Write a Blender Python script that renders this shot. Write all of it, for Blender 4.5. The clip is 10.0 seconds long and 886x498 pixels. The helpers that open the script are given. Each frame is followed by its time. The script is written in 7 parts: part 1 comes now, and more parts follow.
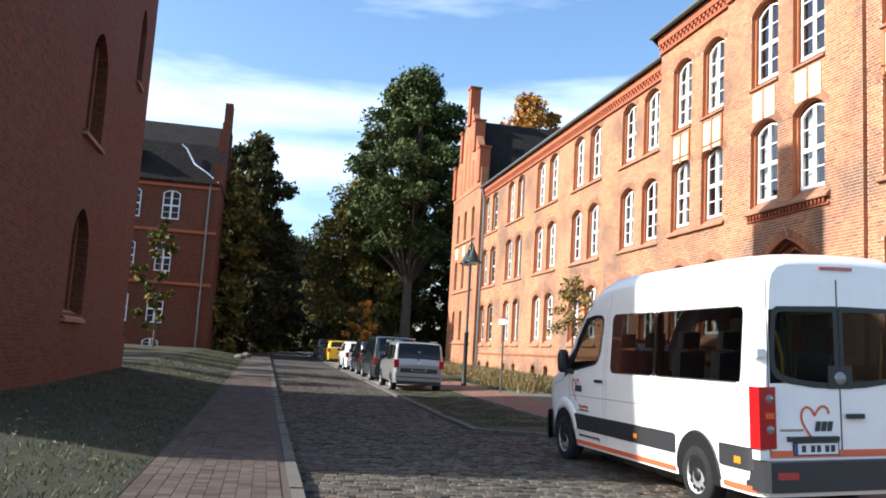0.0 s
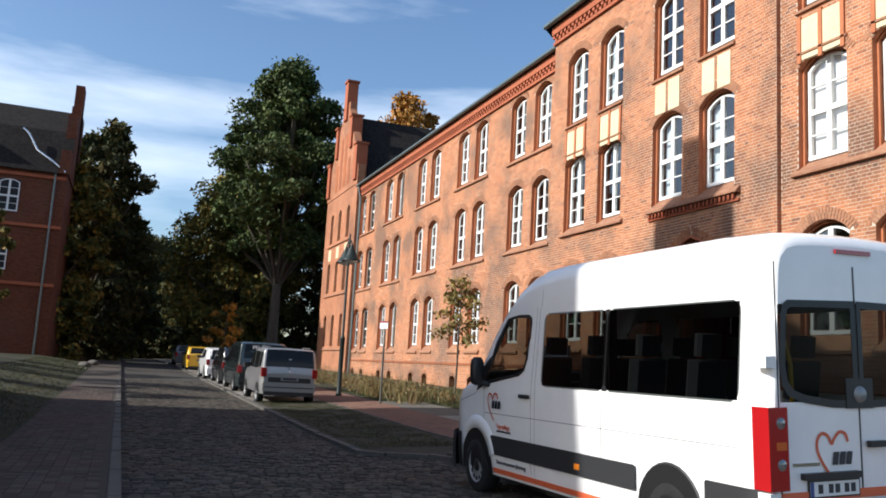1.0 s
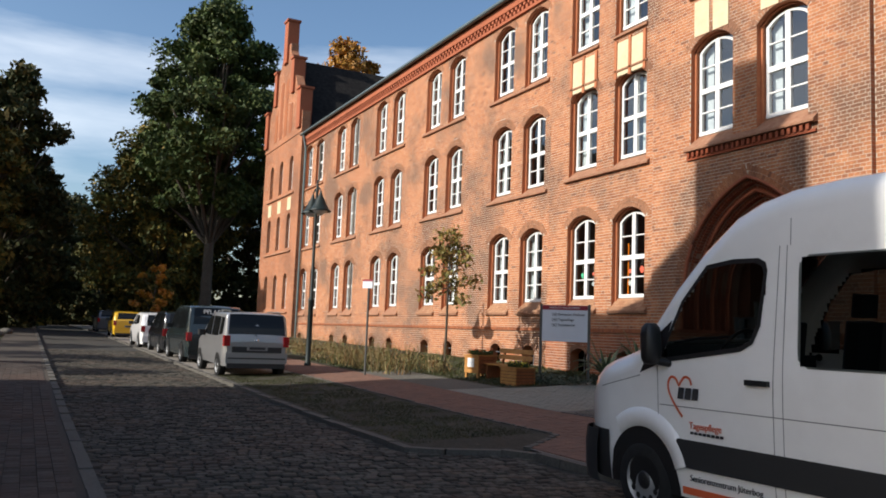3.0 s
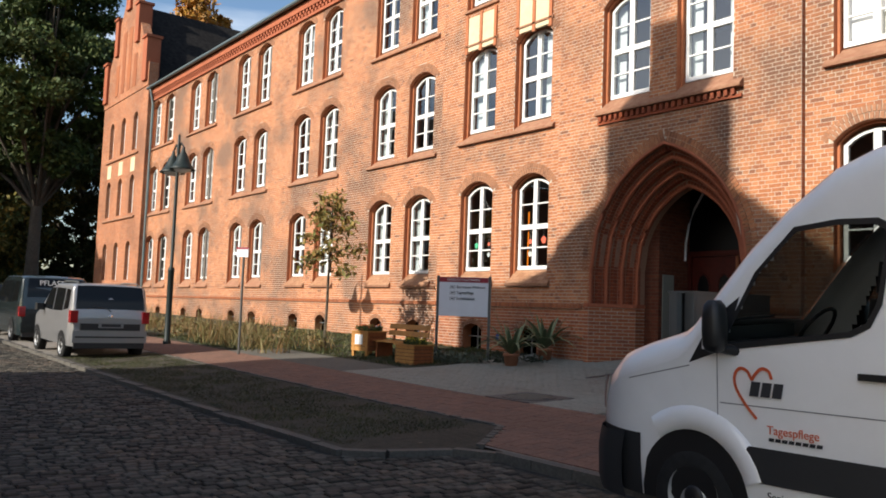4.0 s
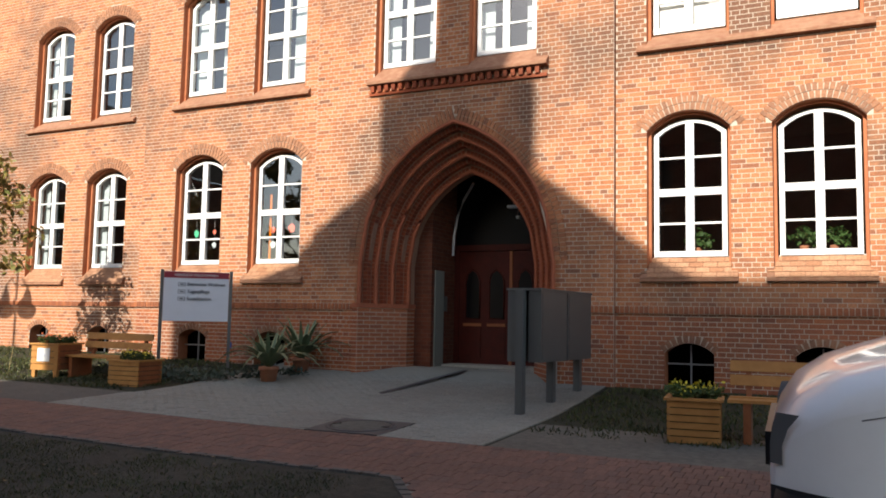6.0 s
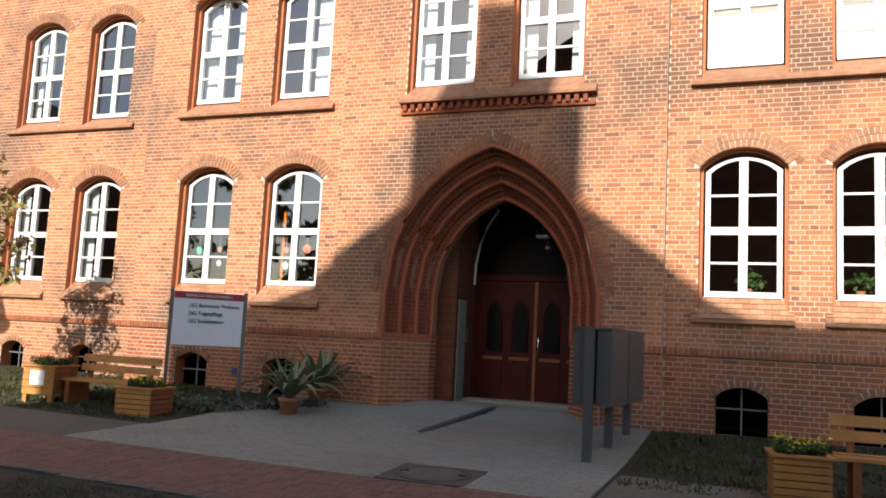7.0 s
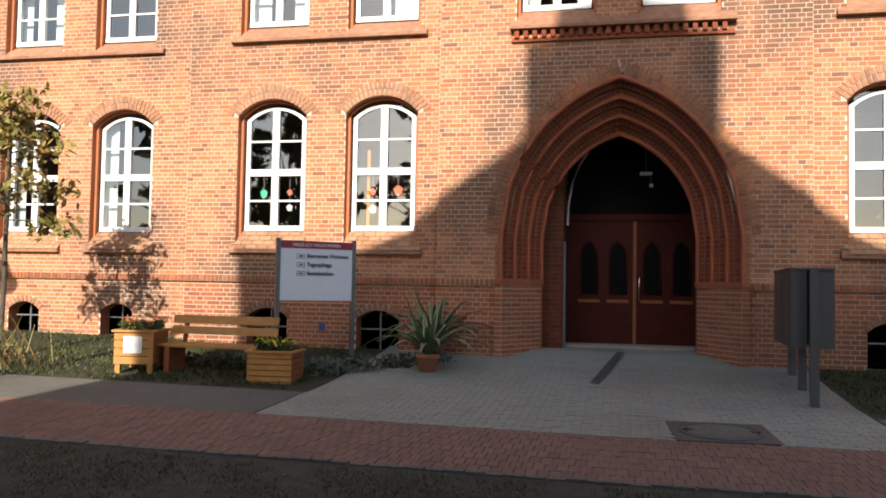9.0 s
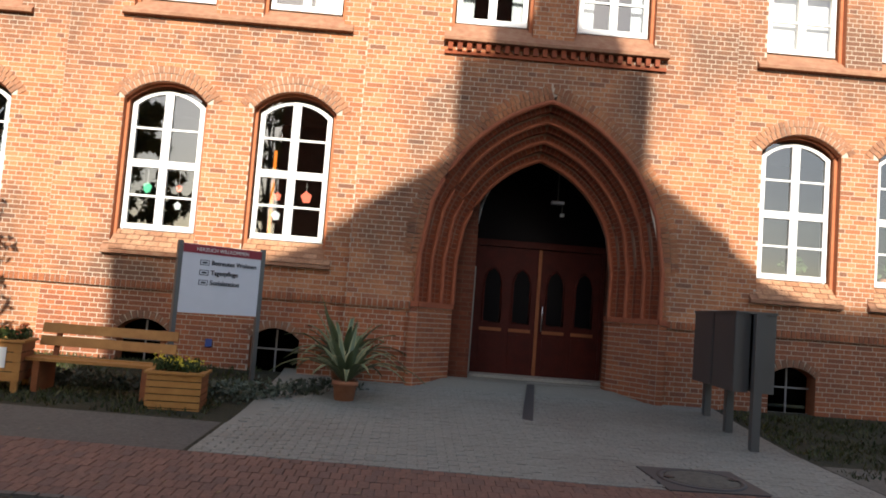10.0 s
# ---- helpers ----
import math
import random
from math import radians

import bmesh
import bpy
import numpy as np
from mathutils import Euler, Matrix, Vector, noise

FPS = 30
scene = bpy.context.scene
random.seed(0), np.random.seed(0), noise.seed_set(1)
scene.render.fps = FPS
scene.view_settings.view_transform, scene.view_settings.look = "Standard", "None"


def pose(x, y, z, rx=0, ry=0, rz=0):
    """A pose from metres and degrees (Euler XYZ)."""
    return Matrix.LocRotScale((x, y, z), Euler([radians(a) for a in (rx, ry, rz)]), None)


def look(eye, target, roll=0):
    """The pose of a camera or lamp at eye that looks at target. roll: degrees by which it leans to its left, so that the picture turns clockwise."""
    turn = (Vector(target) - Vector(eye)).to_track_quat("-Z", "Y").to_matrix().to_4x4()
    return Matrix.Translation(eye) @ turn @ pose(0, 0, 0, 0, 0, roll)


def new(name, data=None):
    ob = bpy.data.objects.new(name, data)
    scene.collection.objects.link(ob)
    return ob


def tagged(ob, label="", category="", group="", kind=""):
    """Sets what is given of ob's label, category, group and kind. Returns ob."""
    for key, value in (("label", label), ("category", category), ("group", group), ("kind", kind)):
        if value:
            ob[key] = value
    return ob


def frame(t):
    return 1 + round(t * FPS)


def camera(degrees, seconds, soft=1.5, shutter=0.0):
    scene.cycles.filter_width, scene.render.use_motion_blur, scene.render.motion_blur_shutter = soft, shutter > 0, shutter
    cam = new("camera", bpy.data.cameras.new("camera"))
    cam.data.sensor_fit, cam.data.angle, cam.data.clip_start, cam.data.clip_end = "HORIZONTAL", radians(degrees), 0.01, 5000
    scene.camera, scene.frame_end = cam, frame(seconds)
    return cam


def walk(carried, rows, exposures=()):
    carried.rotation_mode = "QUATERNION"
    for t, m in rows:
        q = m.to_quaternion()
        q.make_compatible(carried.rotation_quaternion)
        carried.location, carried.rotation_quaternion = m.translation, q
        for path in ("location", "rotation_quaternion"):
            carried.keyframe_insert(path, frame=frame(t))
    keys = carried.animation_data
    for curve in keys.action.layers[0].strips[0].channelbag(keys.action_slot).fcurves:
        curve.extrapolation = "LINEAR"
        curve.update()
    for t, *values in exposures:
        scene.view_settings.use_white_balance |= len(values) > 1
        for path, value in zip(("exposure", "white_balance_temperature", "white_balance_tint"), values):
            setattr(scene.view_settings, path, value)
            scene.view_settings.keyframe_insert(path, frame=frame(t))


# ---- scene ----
cam = camera(56.8, 10.0, 1.8)
PATH = [
    (0, (19.436, -13.481, 1.507), (17.495, -13.075, 1.764), 3.4),
    (0.5, (18.081, -13.241, 1.489), (16.197, -12.622, 1.753), 2.7),
    (1, (16.856, -13.146, 1.529), (15.008, -12.439, 1.819), 3.2),
    (1.5, (15.835, -13.242, 1.517), (13.983, -12.547, 1.808), 1.3),
    (2, (14.722, -13.252, 1.519), (12.899, -12.472, 1.78), 2.0),
    (2.2, (14.306, -13.311, 1.545), (12.49, -12.517, 1.812), 1.4),
    (3.3, (12.078, -13.755, 1.555), (10.329, -12.8, 1.727), 2.3),
    (3.5, (11.62, -13.762, 1.562), (9.916, -12.73, 1.737), 1.1),
    (4, (10.479, -13.724, 1.568), (8.901, -12.505, 1.719), 2.1),
    (4.5, (9.341, -13.597, 1.517), (7.913, -12.201, 1.627), 2.0),
    (5, (8.256, -13.299, 1.48), (7.039, -11.715, 1.576), 3.1),
    (5.5, (7.301, -13.255, 1.53), (6.302, -11.527, 1.651), 3.6),
    (5.7, (6.913, -13.267, 1.538), (5.98, -11.504, 1.685), 1.7),
    (7, (4.523, -13.317, 1.725), (3.79, -11.471, 1.952), 3.0),
    (7.5, (3.425, -13.476, 1.755), (2.745, -11.611, 1.997), 1.4),
    (8, (2.232, -13.459, 1.745), (1.672, -11.544, 1.881), 2.6),
    (8.5, (1.308, -13.422, 1.772), (0.818, -11.487, 1.89), 1.2),
    (9, (0.015, -13.558, 1.728), (-0.393, -11.602, 1.817), 1.0),
    (9.5, (-1.074, -13.247, 1.714), (-1.272, -11.259, 1.794), 1.5),
    (10, (-1.852, -12.788, 1.733), (-1.791, -10.795, 1.885), 4.4),
]
walk(cam, [(t, look(eye, target, roll)) for t, eye, target, roll in PATH],
     [(0.0, 1.2, 6300, 10), (0.5, 0.85, 6300, 10), (1.0, 0.58, 6300, 10), (2.0, 0.27, 6350, 10), (3.5, 0.5, 6750, 10), (5.5, 0.74, 6850, 10), (10.0, 0.92, 6900, 10)])

# ---- world, sun, exposure ----
SUN = Vector((-0.045, -1.0, 0.592)).normalized()
world = bpy.data.worlds.new("world")
scene.world = world
world.use_nodes = True
wn, wl = world.node_tree.nodes, world.node_tree.links
wn.clear()
sky = wn.new("ShaderNodeTexSky")
sky.sky_type, sky.sun_disc = "NISHITA", False
sky.sun_elevation = math.asin(SUN.z)
sky.sun_rotation = math.atan2(SUN.x, SUN.y)
sky.air_density, sky.dust_density, sky.ozone_density = 1.0, 1.4, 1.8
wbg, wout = wn.new("ShaderNodeBackground"), wn.new("ShaderNodeOutputWorld")
wtc, wmap, wno, wramp, wmix = (wn.new("ShaderNodeTexCoord"), wn.new("ShaderNodeMapping"), wn.new("ShaderNodeTexNoise"),
                               wn.new("ShaderNodeValToRGB"), wn.new("ShaderNodeMix"))
wmix.data_type = "RGBA"
wmap.inputs["Scale"].default_value = (0.7, 1.1, 6.5)
wmap.inputs["Rotation"].default_value = (0.16, 0.05, 0.0)
wno.inputs["Scale"].default_value, wno.inputs["Detail"].default_value = 1.1, 7.0
wno.inputs["Roughness"].default_value = 0.55
wramp.color_ramp.elements[0].position, wramp.color_ramp.elements[1].position = 0.51, 0.84
wl.new(wtc.outputs["Generated"], wmap.inputs["Vector"])
wl.new(wmap.outputs["Vector"], wno.inputs["Vector"])
wl.new(wno.outputs["Fac"], wramp.inputs["Fac"])
wl.new(wramp.outputs["Color"], wmix.inputs[0])
whs = wn.new("ShaderNodeHueSaturation")
whs.inputs["Saturation"].default_value = 1.12
wl.new(sky.outputs["Color"], whs.inputs["Color"])
wl.new(whs.outputs["Color"], wmix.inputs[6])
wmix.inputs[7].default_value = (7.4, 8.0, 8.8, 1)
wl.new(wmix.outputs[2], wbg.inputs["Color"])
wbg.inputs["Strength"].default_value = 0.122
wl.new(wbg.outputs["Background"], wout.inputs["Surface"])
sun = new("sun", bpy.data.lights.new("sun", "SUN"))
sun.data.energy, sun.data.angle, sun.data.color = 4.55, radians(0.6), (1.0, 0.965, 0.90)
sun.matrix_world = look(SUN * 60, (0, 0, 0))


# ---- materials ----
class Nodes:
    """Short hand for a procedural material."""

    def __init__(self, name, rough=0.7, metal=0.0, spec=0.4):
        self.mat = bpy.data.materials.new(name)
        self.mat.use_nodes = True
        self.t = self.mat.node_tree
        self.b = self.t.nodes["Principled BSDF"]
        self.b.inputs["Roughness"].default_value = rough
        self.b.inputs["Metallic"].default_value = metal
        self.b.inputs["Specular IOR Level"].default_value = spec

    def node(self, kind, **props):
        n = self.t.nodes.new("ShaderNode" + kind)
        for k, v in props.items():
            n.inputs[k].default_value = v
        return n

    def link(self, a, b):
        self.t.links.new(a, b)

    def pos(self, scale=(1, 1, 1)):
        g = self.node("NewGeometry")
        m = self.node("Mapping")
        m.inputs["Scale"].default_value = scale
        self.link(g.outputs["Position"], m.inputs["Vector"])
        return m.outputs["Vector"]

    def noise(self, scale, detail=4.0, vec=None, rough=0.6):
        n = self.node("TexNoise", Scale=scale, Detail=detail, Roughness=rough)
        self.link(vec or self.pos(), n.inputs["Vector"])
        return n.outputs["Fac"]

    def ramp(self, fac, stops):
        r = self.node("ValToRGB")
        e = r.color_ramp.elements
        while len(e) < len(stops):
            e.new(0.5)
        for i, (p, c) in enumerate(stops):
            e[i].position, e[i].color = p, (*c, 1)
        self.link(fac, r.inputs["Fac"])
        return r.outputs["Color"]

    def mix(self, fac, a, b, mode="MIX"):
        m = self.node("Mix")
        m.data_type, m.blend_type = "RGBA", mode
        for sock, v in ((m.inputs[0], fac), (m.inputs[6], a), (m.inputs[7], b)):
            if isinstance(v, (int, float)):
                sock.default_value = v
            elif isinstance(v, tuple):
                sock.default_value = (*v, 1)
            else:
                self.link(v, sock)
        return m.outputs[2]

    def color(self, c):
        if isinstance(c, tuple):
            self.b.inputs["Base Color"].default_value = (*c, 1)
        else:
            self.link(c, self.b.inputs["Base Color"])
        return self

    def bump(self, fac, strength=0.3, distance=0.01):
        n = self.node("Bump", Strength=strength, Distance=distance)
        self.link(fac, n.inputs["Height"])
        self.link(n.outputs["Normal"], self.b.inputs["Normal"])
        return self


def grainy(name, a, b, scale=8.0, big=0.7, rough=0.8, bump=0.25, metal=0.0, spec=0.4, dist=0.006, stain=0.35):
    n = Nodes(name, rough, metal, spec)
    fine, coarse = n.noise(scale, 6), n.noise(big, 5)
    c = n.ramp(fine, [(0.3, a), (0.7, b)])
    dark = tuple(v * 0.62 for v in a)
    m = n.ramp(coarse, [(0.42, (0, 0, 0)), (0.7, (stain, stain, stain))])
    n.color(n.mix(m, c, dark))
    if bump:
        n.bump(n.noise(scale * 4, 3), bump, dist)
    return n.mat


def plain(name, c, rough=0.5, metal=0.0, spec=0.5, coat=0.0):
    n = Nodes(name, rough, metal, spec)
    v = n.noise(3.0, 5)
    n.color(n.mix(n.ramp(v, [(0.4, (0, 0, 0)), (0.75, (0.25, 0.25, 0.25))]), c, tuple(x * 0.75 for x in c)))
    n.b.inputs["Coat Weight"].default_value = coat
    n.b.inputs["Coat Roughness"].default_value = 0.06
    return n.mat


def brick_piece(name, stops, dirt=0.5):
    """Single bricks of real geometry: each island takes a colour of its own."""
    n = Nodes(name, 0.86, 0, 0.25)
    g = n.node("NewGeometry")
    o = n.node("ObjectInfo")
    add = n.node("Math")
    add.operation = "ADD"
    n.link(g.outputs["Random Per Island"], add.inputs[0])
    n.link(o.outputs["Random"], add.inputs[1])
    fr = n.node("Math")
    fr.operation = "FRACT"
    n.link(add.outputs[0], fr.inputs[0])
    c = n.ramp(fr.outputs[0], stops)
    big = n.ramp(n.noise(0.42, 6), [(0.47, (0, 0, 0)), (0.63, (dirt, dirt, dirt))])
    c = n.mix(big, c, (0.135, 0.075, 0.052))
    fine = n.ramp(n.noise(30, 5), [(0.35, (0.72, 0.72, 0.72)), (0.7, (1.1, 1.1, 1.1))])
    c = n.mix(1.0, c, fine, "MULTIPLY")
    n.color(c)
    n.bump(n.noise(90, 4), 0.35, 0.004)
    return n.mat


def brick_wall(name, c1, c2, mortar, patch=0.5, patch_col=(0.12, 0.07, 0.05)):
    """Brickwork that stays far off: brick texture in the vertical plane, for both wall directions."""
    n = Nodes(name, 0.88, 0, 0.25)
    g = n.node("NewGeometry")
    sx = n.node("SeparateXYZ")
    n.link(g.outputs["Position"], sx.inputs[0])
    ad = n.node("Math")
    ad.operation = "ADD"
    n.link(sx.outputs[0], ad.inputs[0])
    n.link(sx.outputs[1], ad.inputs[1])
    co = n.node("CombineXYZ")
    n.link(ad.outputs[0], co.inputs[0])
    n.link(sx.outputs[2], co.inputs[1])
    br = n.node("TexBrick", Scale=1.0)
    br.inputs["Brick Width"].default_value, br.inputs["Row Height"].default_value = 0.26, 0.077
    br.inputs["Mortar Size"].default_value, br.inputs["Bias"].default_value = 0.006, -0.1
    br.inputs["Color1"].default_value, br.inputs["Color2"].default_value = (*c1, 1), (*c2, 1)
    br.inputs["Mortar"].default_value = (*mortar, 1)
    n.link(co.outputs[0], br.inputs["Vector"])
    big = n.ramp(n.noise(0.35, 6), [(0.45, (0, 0, 0)), (0.68, (patch, patch, patch))])
    c = n.mix(big, br.outputs["Color"], patch_col)
    fine = n.ramp(n.noise(9, 5), [(0.3, (0.75, 0.75, 0.75)), (0.7, (1.1, 1.1, 1.1))])
    n.color(n.mix(1.0, c, fine, "MULTIPLY"))
    n.bump(br.outputs["Fac"], -0.4, 0.008)
    return n.mat


def glass(name, tint=(1, 1, 1), clear=0.85, ior=2.1):
    m = bpy.data.materials.new(name)
    m.use_nodes = True
    t = m.node_tree
    t.nodes.clear()
    out, mix, fr = t.nodes.new("ShaderNodeOutputMaterial"), t.nodes.new("ShaderNodeMixShader"), t.nodes.new("ShaderNodeFresnel")
    tr, gl = t.nodes.new("ShaderNodeBsdfTransparent"), t.nodes.new("ShaderNodeBsdfGlossy")
    fr.inputs["IOR"].default_value = ior
    tr.inputs["Color"].default_value = (*(clear * c for c in tint), 1)
    gl.inputs["Roughness"].default_value = 0.015
    t.links.new(fr.outputs[0], mix.inputs[0])
    t.links.new(tr.outputs[0], mix.inputs[1])
    t.links.new(gl.outputs[0], mix.inputs[2])
    t.links.new(mix.outputs[0], out.inputs["Surface"])
    return m


def leaf_mat(name, cols, rough=0.55):
    n = Nodes(name, rough, 0, 0.3)
    g = n.node("NewGeometry")
    k = len(cols)
    c = n.ramp(g.outputs["Random Per Island"], [(i / max(1, k - 1), v) for i, v in enumerate(cols)])
    big = n.ramp(n.noise(0.5, 3), [(0.4, (0.7, 0.7, 0.7)), (0.65, (1.15, 1.15, 1.15))])
    n.color(n.mix(1.0, c, big, "MULTIPLY"))
    n.b.inputs["Transmission Weight"].default_value = 0.0
    return n.mat


M = {}
M["brick"] = brick_piece("brick", [(0.0, (0.46, 0.18, 0.08)), (0.3, (0.54, 0.235, 0.112)), (0.62, (0.45, 0.172, 0.076)), (0.88, (0.41, 0.155, 0.072)), (0.96, (0.33, 0.128, 0.066)), (1.0, (0.24, 0.11, 0.066))], 0.8)
M["brick_arch"] = brick_piece("brick_arch", [(0.0, (0.36, 0.175, 0.10)), (0.5, (0.42, 0.20, 0.11)), (1.0, (0.28, 0.14, 0.085))], 0.6)
# wall brick made redder and darker to carry the shade low on the front
M["brick_plinth_shaded"] = brick_piece("brick_plinth_shaded", [(0.0, (0.46, 0.155, 0.066)), (0.45, (0.40, 0.132, 0.058)), (0.8, (0.36, 0.115, 0.052)), (1.0, (0.26, 0.09, 0.05))], 0.45)
M["pale_door"] = plain("pale_grey_door", (0.22, 0.225, 0.19), 0.6)
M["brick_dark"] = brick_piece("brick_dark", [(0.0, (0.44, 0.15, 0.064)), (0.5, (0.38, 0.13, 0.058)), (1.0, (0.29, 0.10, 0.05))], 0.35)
M["sill_brick"] = brick_piece("sill_brick", [(0.0, (0.42, 0.215, 0.115)), (0.5, (0.48, 0.26, 0.15)), (1.0, (0.36, 0.17, 0.09))], 0.3)
M["brick_red"] = brick_piece("brick_red", [(0.0, (0.34, 0.085, 0.036)), (0.5, (0.29, 0.072, 0.032)), (1.0, (0.23, 0.06, 0.03))], 0.2)
M["mortar"] = grainy("mortar", (0.48, 0.405, 0.32), (0.58, 0.50, 0.40), 25, 0.5, 0.95, 0.3)
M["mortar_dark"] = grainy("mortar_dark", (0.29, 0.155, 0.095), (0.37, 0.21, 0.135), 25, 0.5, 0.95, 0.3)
M["brick_far"] = brick_wall("brick_far", (0.46, 0.17, 0.075), (0.33, 0.115, 0.055), (0.45, 0.33, 0.24))
# red brick for shaded walls, part of the shade put into low base colours
M["brick_shaded"] = brick_wall("brick_shaded", (0.155, 0.043, 0.020), (0.095, 0.027, 0.014), (0.135, 0.072, 0.046), 0.4)
M["brick_mould"] = grainy("brick_mould", (0.31, 0.085, 0.04), (0.39, 0.118, 0.054), 14, 0.8, 0.85, 0.3)
M["reveal"] = grainy("reveal_brick", (0.40, 0.13, 0.055), (0.47, 0.17, 0.075), 12, 1.0, 0.85, 0.25)
M["sill_tile"] = grainy("sill_tile", (0.26, 0.11, 0.06), (0.36, 0.2, 0.12), 9, 1.4, 0.9, 0.4)
M["white"] = plain("white_paint", (0.74, 0.74, 0.72), 0.4)
# near-black plaster: the porch's shade is put into the colour
M["porch_plaster_shaded"] = grainy("porch_plaster_shaded", (0.05, 0.042, 0.032), (0.075, 0.062, 0.048), 5, 0.8, 0.9, 0.1)
M["plaster"] = grainy("ochre_plaster", (0.64, 0.51, 0.32), (0.70, 0.57, 0.38), 6, 0.8, 0.9, 0.1)
M["glass"] = glass("window_glass", (1, 1, 1), 0.8, 2.5)
M["glass_dark"] = glass("tinted_glass", (0.5, 0.55, 0.55), 0.32)
M["room"] = grainy("room_wall", (0.13, 0.11, 0.09), (0.19, 0.165, 0.135), 3, 0.6, 0.9, 0)
M["curtain"] = plain("curtain_cloth", (0.62, 0.69, 0.70), 0.9, 0, 0.1)
M["slate"] = grainy("roof_slate", (0.012, 0.011, 0.011), (0.030, 0.027, 0.025), 5, 0.8, 0.95, 0.4, spec=0.08)
M["zinc"] = plain("grey_zinc", (0.16, 0.2, 0.2), 0.45, 0.6)
M["door"] = grainy("door_wood", (0.046, 0.006, 0.003), (0.075, 0.009, 0.004), 6, 1.0, 0.6, 0.1, spec=0.25)
M["black"] = plain("black_plastic", (0.012, 0.012, 0.013), 0.45)
M["rubber"] = grainy("tyre_rubber", (0.008, 0.008, 0.008), (0.018, 0.018, 0.018), 20, 2, 0.9, 0.2)
M["rim"] = plain("wheel_metal", (0.42, 0.43, 0.44), 0.4, 0.5)
M["steel"] = plain("grey_steel", (0.115, 0.115, 0.108), 0.42, 0.3)
M["steel2"] = plain("light_steel", (0.25, 0.255, 0.26), 0.4, 0.4)
M["agave_edge"] = plain("agave_margin", (0.34, 0.33, 0.15), 0.6)
M["lamp_orange"] = plain("orange_lamp", (0.6, 0.12, 0.02), 0.2, 0, 0.5, 0.6)
M["blue"] = plain("blue_enamel", (0.03, 0.07, 0.25), 0.3)
M["glass_van"] = glass("tinted_van_glass", (0.8, 0.84, 0.82), 0.5, 1.15)
M["glass_privacy"] = glass("privacy_glass", (0.8, 0.85, 0.83), 0.38, 1.12)
M["glass_lamp"] = plain("head_lamp_lens", (0.16, 0.165, 0.17), 0.08, 0.3, 0.6, 0.8)
M["shut"] = plain("shut_line_grey", (0.16, 0.16, 0.165), 0.7)
M["leaf_brown"] = leaf_mat("leaf_browning", [(0.12, 0.13, 0.03), (0.22, 0.17, 0.045), (0.30, 0.17, 0.05)])
M["leaf_bright"] = leaf_mat("leaf_house_plant", [(0.05, 0.11, 0.03), (0.08, 0.16, 0.04)])
M["leaf_shrub"] = leaf_mat("leaf_shrub", [(0.07, 0.09, 0.06), (0.11, 0.13, 0.09)])
M["leaf_gold_dull"] = leaf_mat("leaf_litter", [(0.25, 0.15, 0.04), (0.18, 0.11, 0.04), (0.3, 0.22, 0.06)])
# opaque near-black that paints the unlit interior behind the door's glazing
M["void"] = plain("unlit_glazing", (0.004, 0.004, 0.005), 0.35, 0, 0.15)
M["road"] = grainy("road_joint_sand", (0.022, 0.020, 0.016), (0.045, 0.040, 0.033), 14, 0.5, 0.95, 0.4)
M["cobble"] = brick_piece("cobble_stone", [(0.0, (0.036, 0.032, 0.026)), (0.5, (0.068, 0.061, 0.049)), (0.85, (0.115, 0.102, 0.081)), (1.0, (0.12, 0.09, 0.065))], 0.25)
M["kerb"] = grainy("kerb_granite", (0.075, 0.068, 0.056), (0.13, 0.118, 0.10), 30, 1.2, 0.85, 0.3)
M["paver"] = brick_piece("red_paver", [(0.0, (0.195, 0.108, 0.078)), (0.5, (0.235, 0.125, 0.088)), (1.0, (0.165, 0.10, 0.078))], 0.35)
M["paver_grey"] = brick_piece("grey_paver", [(0.0, (0.255, 0.250, 0.205)), (0.5, (0.290, 0.282, 0.232)), (1.0, (0.272, 0.264, 0.217))], 0.25)
M["joint_grey"] = grainy("joint_grey", (0.225, 0.218, 0.178), (0.265, 0.255, 0.208), 20, 1, 0.95, 0.2)
M["gravel"] = grainy("trodden_gravel", (0.075, 0.07, 0.056), (0.14, 0.13, 0.108), 22, 1.3, 0.95, 0.5, dist=0.01)
M["joint"] = grainy("joint_sand", (0.16, 0.14, 0.12), (0.22, 0.2, 0.17), 20, 1, 0.95, 0.2)
M["asphalt"] = grainy("walk_asphalt", (0.046, 0.035, 0.026), (0.072, 0.056, 0.042), 18, 0.5, 0.9, 0.3)
M["dirt"] = grainy("bare_earth", (0.024, 0.021, 0.013), (0.062, 0.055, 0.037), 9, 0.7, 0.95, 0.6, dist=0.02)
M["sand"] = grainy("trodden_sand", (0.085, 0.078, 0.060), (0.155, 0.143, 0.112), 14, 1.1, 0.95, 0.5, dist=0.012)
M["walk_stone"] = brick_piece("walk_stone", [(0.0, (0.050, 0.036, 0.029)), (0.5, (0.078, 0.058, 0.047)), (1.0, (0.098, 0.080, 0.066))], 0.3)
M["soil_grass"] = grainy("lawn_soil", (0.016, 0.017, 0.007), (0.040, 0.038, 0.015), 7, 0.5, 0.95, 0.6, dist=0.03)
M["bark"] = grainy("bark", (0.07, 0.055, 0.04), (0.13, 0.11, 0.085), 12, 1.5, 0.95, 0.8, dist=0.03)
M["leaf"] = leaf_mat("leaf_green", [(0.030, 0.052, 0.012), (0.048, 0.078, 0.017), (0.066, 0.098, 0.022), (0.10, 0.112, 0.025)], 0.7)
